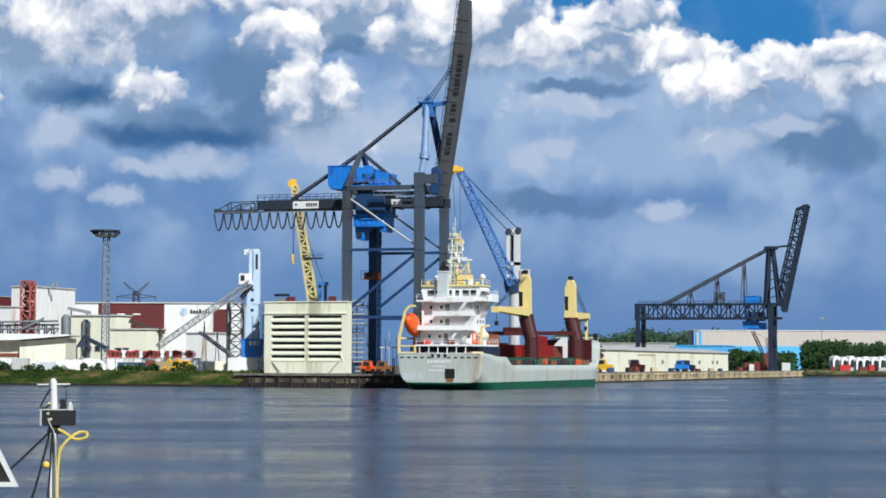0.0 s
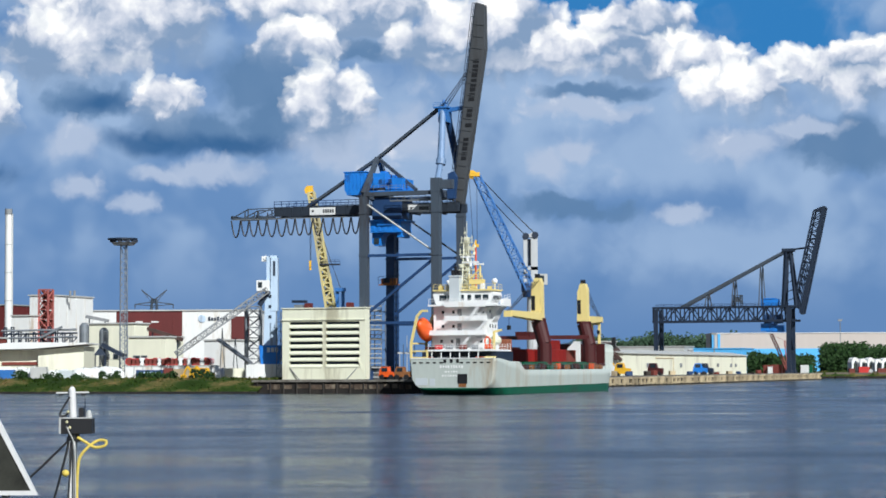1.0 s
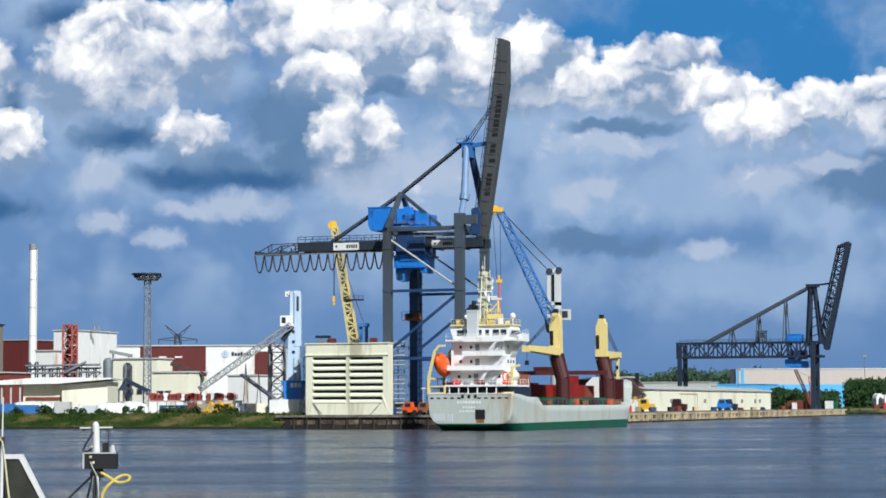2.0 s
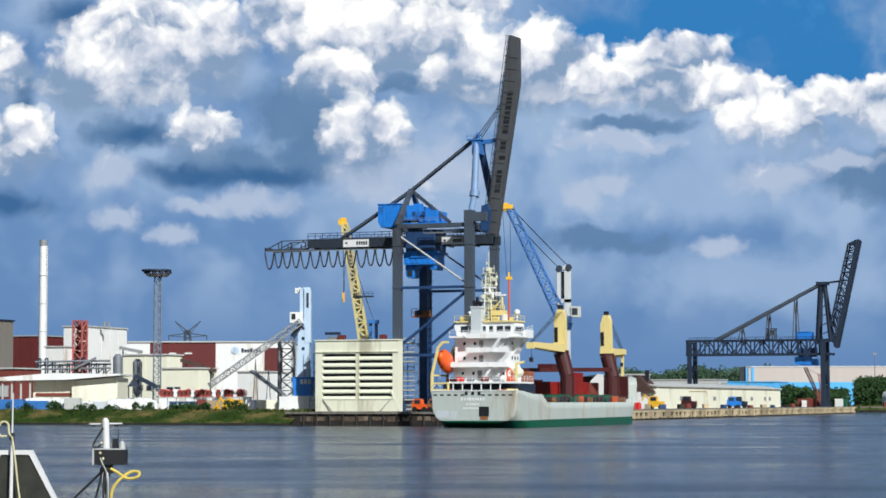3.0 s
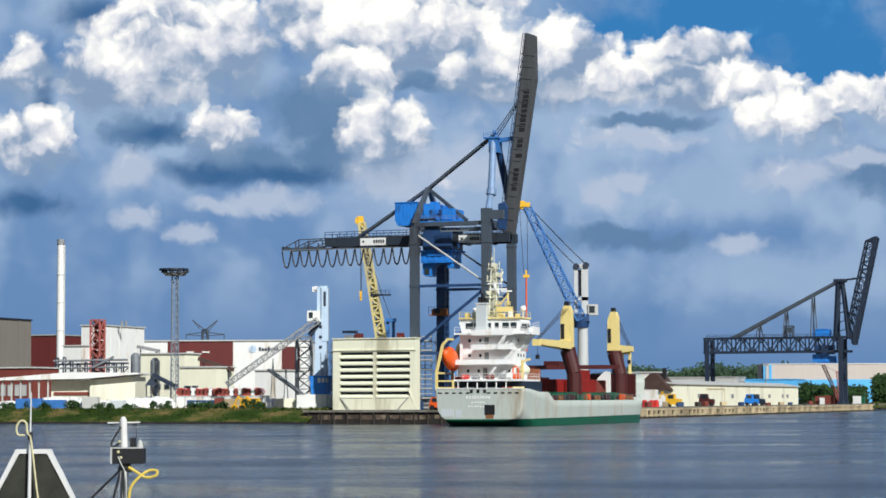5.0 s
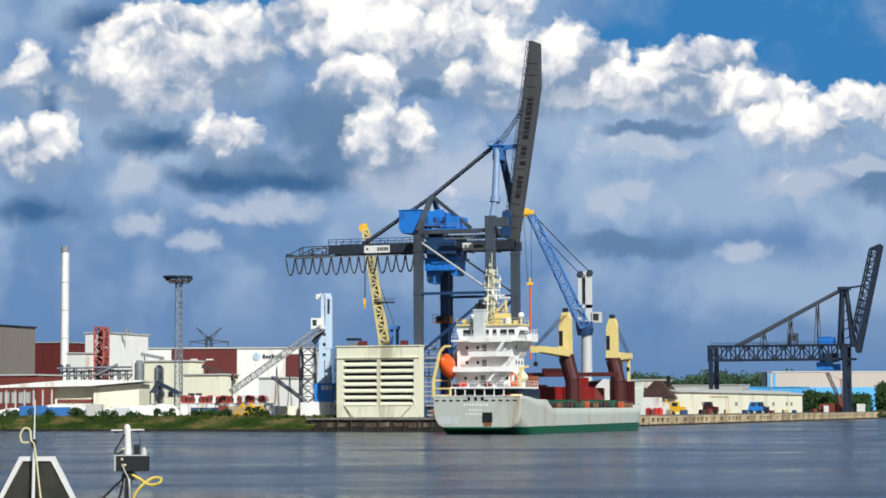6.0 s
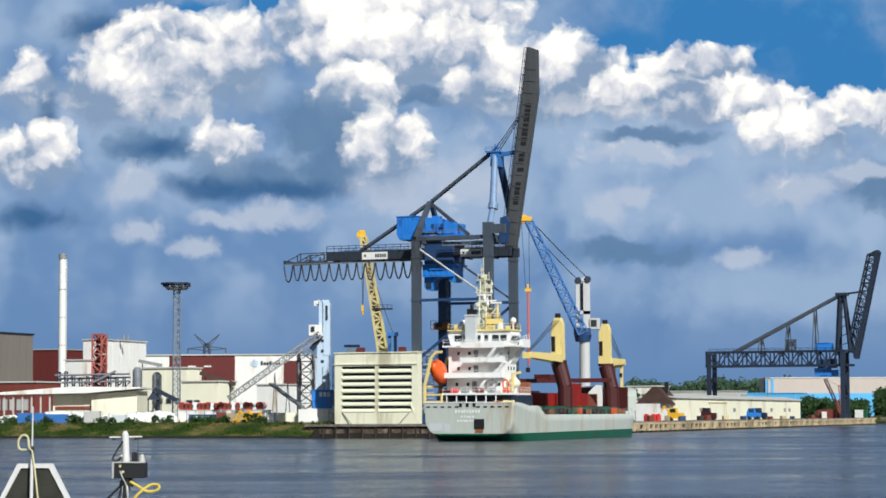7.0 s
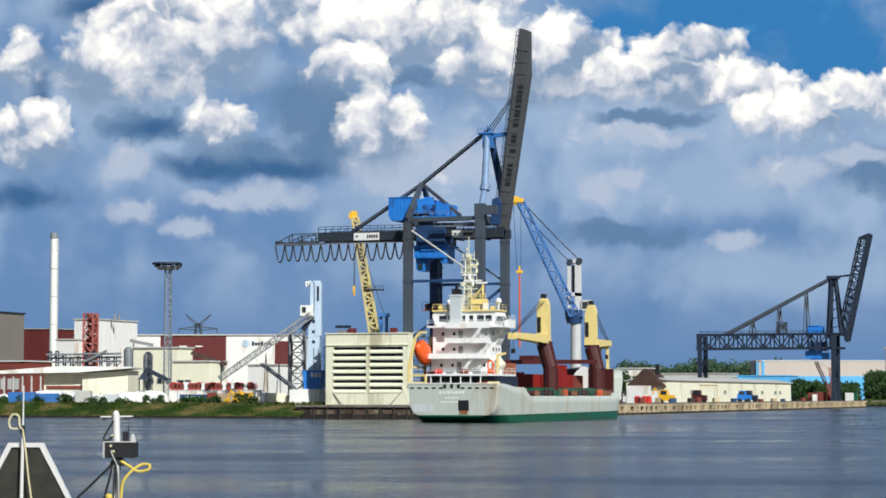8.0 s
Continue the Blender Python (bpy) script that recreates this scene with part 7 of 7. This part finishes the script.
def signal_post():
    d = 30.0
    k = d / 4000
    x0, y0 = spot(97, d)
    t = thing("signal_post", "white post with black lamp box, cables and yellow rope", "post", x0, y0, 0)
    P = lambda b, v, y=0.0: ((b - 97) * k, y, high(v, d))
    bm = B()
    tube(bm, P(99, 765), P(96, 678), .052, .046, 16)
    tube(bm, P(96, 678), P(96, 672), .046, .022, 16)
    post = part("post", bm, "post_white", t)
    bm = B()
    tube(bm, (0.02, .02, -1.2), P(99, 764, .02), .045, .045, 12)
    part("lower_pole", bm, "steel", t)
    for b in (94, 101):
        bm = B()
        tube(bm, P(b + 2, 1000, -.05), P(b, 768, -.05), .017, .017, 8)
        part("conduit", bm, "post_white", t)
    bm = B()
    a, c = P(78, 755), P(134, 728)
    bx(bm, a[0], -.12, a[2], c[0], -.02, c[2])
    bx(bm, a[0], .05, a[2], c[0], .12, c[2])
    bx(bm, a[0], -.02, a[2], c[0], .05, a[2] + .02)
    bmesh.ops.bevel(bm, geom=bm.edges[:], offset=.006, segments=1, affect="EDGES")
    box = part("lamp_box", bm, "black", t, "black lamp box")
    bm = B()
    bx(bm, P(76, 0)[0], -.13, P(0, 755)[2], P(79, 0)[0], .13, P(0, 727)[2])
    bx(bm, P(76, 0)[0], -.13, P(0, 728)[2], P(134, 0)[0], -.08, P(0, 726)[2])
    part("bracket", bm, "pale_grey", box)
    bm = B()
    tube(bm, P(126, 728), P(126, 717), .045, .03, 12)
    tube(bm, P(126, 717), P(126, 713), .03, .012, 12)
    part("lamp_glass", bm, "pale_grey", box)
    bm = B()
    bx(bm, P(109, 0)[0], -.05, P(0, 728)[2], P(117, 0)[0], .05, P(0, 709)[2])
    tube(bm, P(119, 728), P(119, 692), .006, .006, 6)
    part("aerial", bm, "black", box)
    bm = B()
    beam(bm, P(67, 683, .04), P(125, 682, .04), .018)
    part("cross_bar", bm, "post_white", t)
    for b in (75, 115):
        bm = B()
        tube(bm, P(b, 684, .04), P(b, 688, .04), .03, .03, 8)
        part("insulator", bm, "black", t)
    bm = B()
    tube(bm, P(100, 752), P(99, 763), .075, .08, 14)
    bx(bm, P(88, 0)[0], -.06, P(0, 770)[2], P(112, 0)[0], .02, P(0, 760)[2])
    part("clamp", bm, "black", t)
    for pts, r, m, name in (
            ([P(107, 761, -.06), P(122, 770, -.06), P(138, 779, -.08), P(156, 776, -.1), P(158, 768, -.08), P(144, 767, -.05), P(127, 778, -.08), P(112, 797, -.09), P(108, 825, -.08), P(107, 870, -.08), P(108, 960, -.08)], .019, "rope_yellow", "yellow_rope"),
            ([P(93, 690, -.05), P(80, 712, -.07), P(76, 722, -.08), P(84, 724, -.08), P(93, 716, -.06)], .014, "cable_black", "cable"),
            ([P(90, 768, -.03), P(60, 797, -.05), P(30, 826, -.08), P(-20, 870, -.1), P(-60, 905, -.1)], .016, "cable_black", "stay_cable"),
            ([P(92, 770, -.05), P(82, 810, -.06), P(72, 850, -.07), P(56, 905, -.08), P(40, 960, -.08)], .016, "cable_black", "stay_cable"),
            ([P(96, 770, -.07), P(95, 820, -.09), P(91, 880, -.09), P(88, 960, -.09)], .013, "cable_black", "cable"),
            ([P(90, 742, -.14), P(96, 756, -.14), P(101, 768, -.12), P(104, 800, -.1), P(105, 880, -.1)], .009, "pale_grey", "thin_line")):
        bm = B()
        chain(bm, curve_pts(pts), r, 8)
        part(name, bm, m, t)
    bm = B()
    bmesh.ops.create_icosphere(bm, subdivisions=2, radius=.05, matrix=Matrix.Translation(P(87, 824, -.1)))
    part("yellow_float", bm, "rope_yellow", t)
    for b, v in ((92, 716), (90, 734), (95, 744)):
        bm = B()
        bmesh.ops.create_icosphere(bm, subdivisions=1, radius=.022, matrix=Matrix.Translation(P(b, v, -.13)))
        part("cable_gland", bm, "cream_rope", t)


def signal_board():
    d = 29.0
    k = d / 4000
    x0, y0 = spot(-64, d)
    t = thing("signal_board", "dark trapezoid signal board with a white rim", "sign", x0, y0, 0)
    z = lambda v: high(v, d)
    outer = [(-100 * k, z(863)), (100 * k, z(863)), (31 * k, z(729)), (-31 * k, z(729))]
    inner = [(-88 * k, z(855)), (88 * k, z(855)), (25 * k, z(737)), (-25 * k, z(737))]
    bm = B()
    prism(bm, inner, .0, .03, "y")
    part("panel", bm, "sign_dark", t, "dark glossy panel")
    for i in range(4):
        a, b = Vector((outer[i][0], 0, outer[i][1])), Vector((outer[(i + 1) % 4][0], 0, outer[(i + 1) % 4][1]))
        c, e = Vector((inner[i][0], 0, inner[i][1])), Vector((inner[(i + 1) % 4][0], 0, inner[(i + 1) % 4][1]))
        bm = B()
        prism(bm, [(p.x, p.z) for p in (a, b, e, c)], -.025, .045, "y")
        part("rim", bm, "post_white", t)
    for s in (-40, 40):
        bm = B()
        beam(bm, (s * k, .06, -1.2), (s * k, .06, z(800)), .07)
        part("leg", bm, "grey", t)
    bm = B()
    tube(bm, (-5 * k, -.1, z(905)), (-3 * k, -.1, z(720)), .028, .02, 10)
    tube(bm, (-3 * k, -.1, z(720)), (-2 * k, -.1, z(628)), .012, .008, 8)
    part("rod", bm, "post_white", t)
    bm = B()
    chain(bm, curve_pts([(-2 * k, -.12, z(706)), (-8 * k, -.12, z(698)), (-10 * k, -.12, z(682)), (-20 * k, -.12, z(679)), (-27 * k, -.12, z(690)), (-24 * k, -.12, z(703)), (-12 * k, -.12, z(704))]), .014, 8)
    part("rope_loop", bm, "cream_rope", t, "cream rope loop")
    bm = B()
    chain(bm, curve_pts([(-2 * k, -.13, z(706)), (3 * k, -.13, z(740)), (9 * k, -.13, z(790)), (16 * k, -.13, z(840)), (22 * k, -.13, z(890)), (24 * k, -.13, z(960))]), .012, 8)
    part("pale_rope", bm, "cream_rope", t)
    bm = B()
    tube(bm, (-3 * k, -.1, z(712)), (-3 * k, -.1, z(698)), .035, .03, 10)
    part("clamp", bm, "black", t)


signal_post()
signal_board()


# ---- what moves ----
def motions():
    rows = []
    for k in range(9):
        t = float(k)
        rows.append((t, pose(-0.6 - 0.996 * t, 404 - 2.5 * t - 0.1545 * t * t, 0, 0, 0, -19.9 + 0.18 * t)))
    walk(ship, rows)
    walk(backdrop, [(0.0, pose(0, 4300, 4.5)), (8.0, pose(16, 4300, 4.5))])


motions()
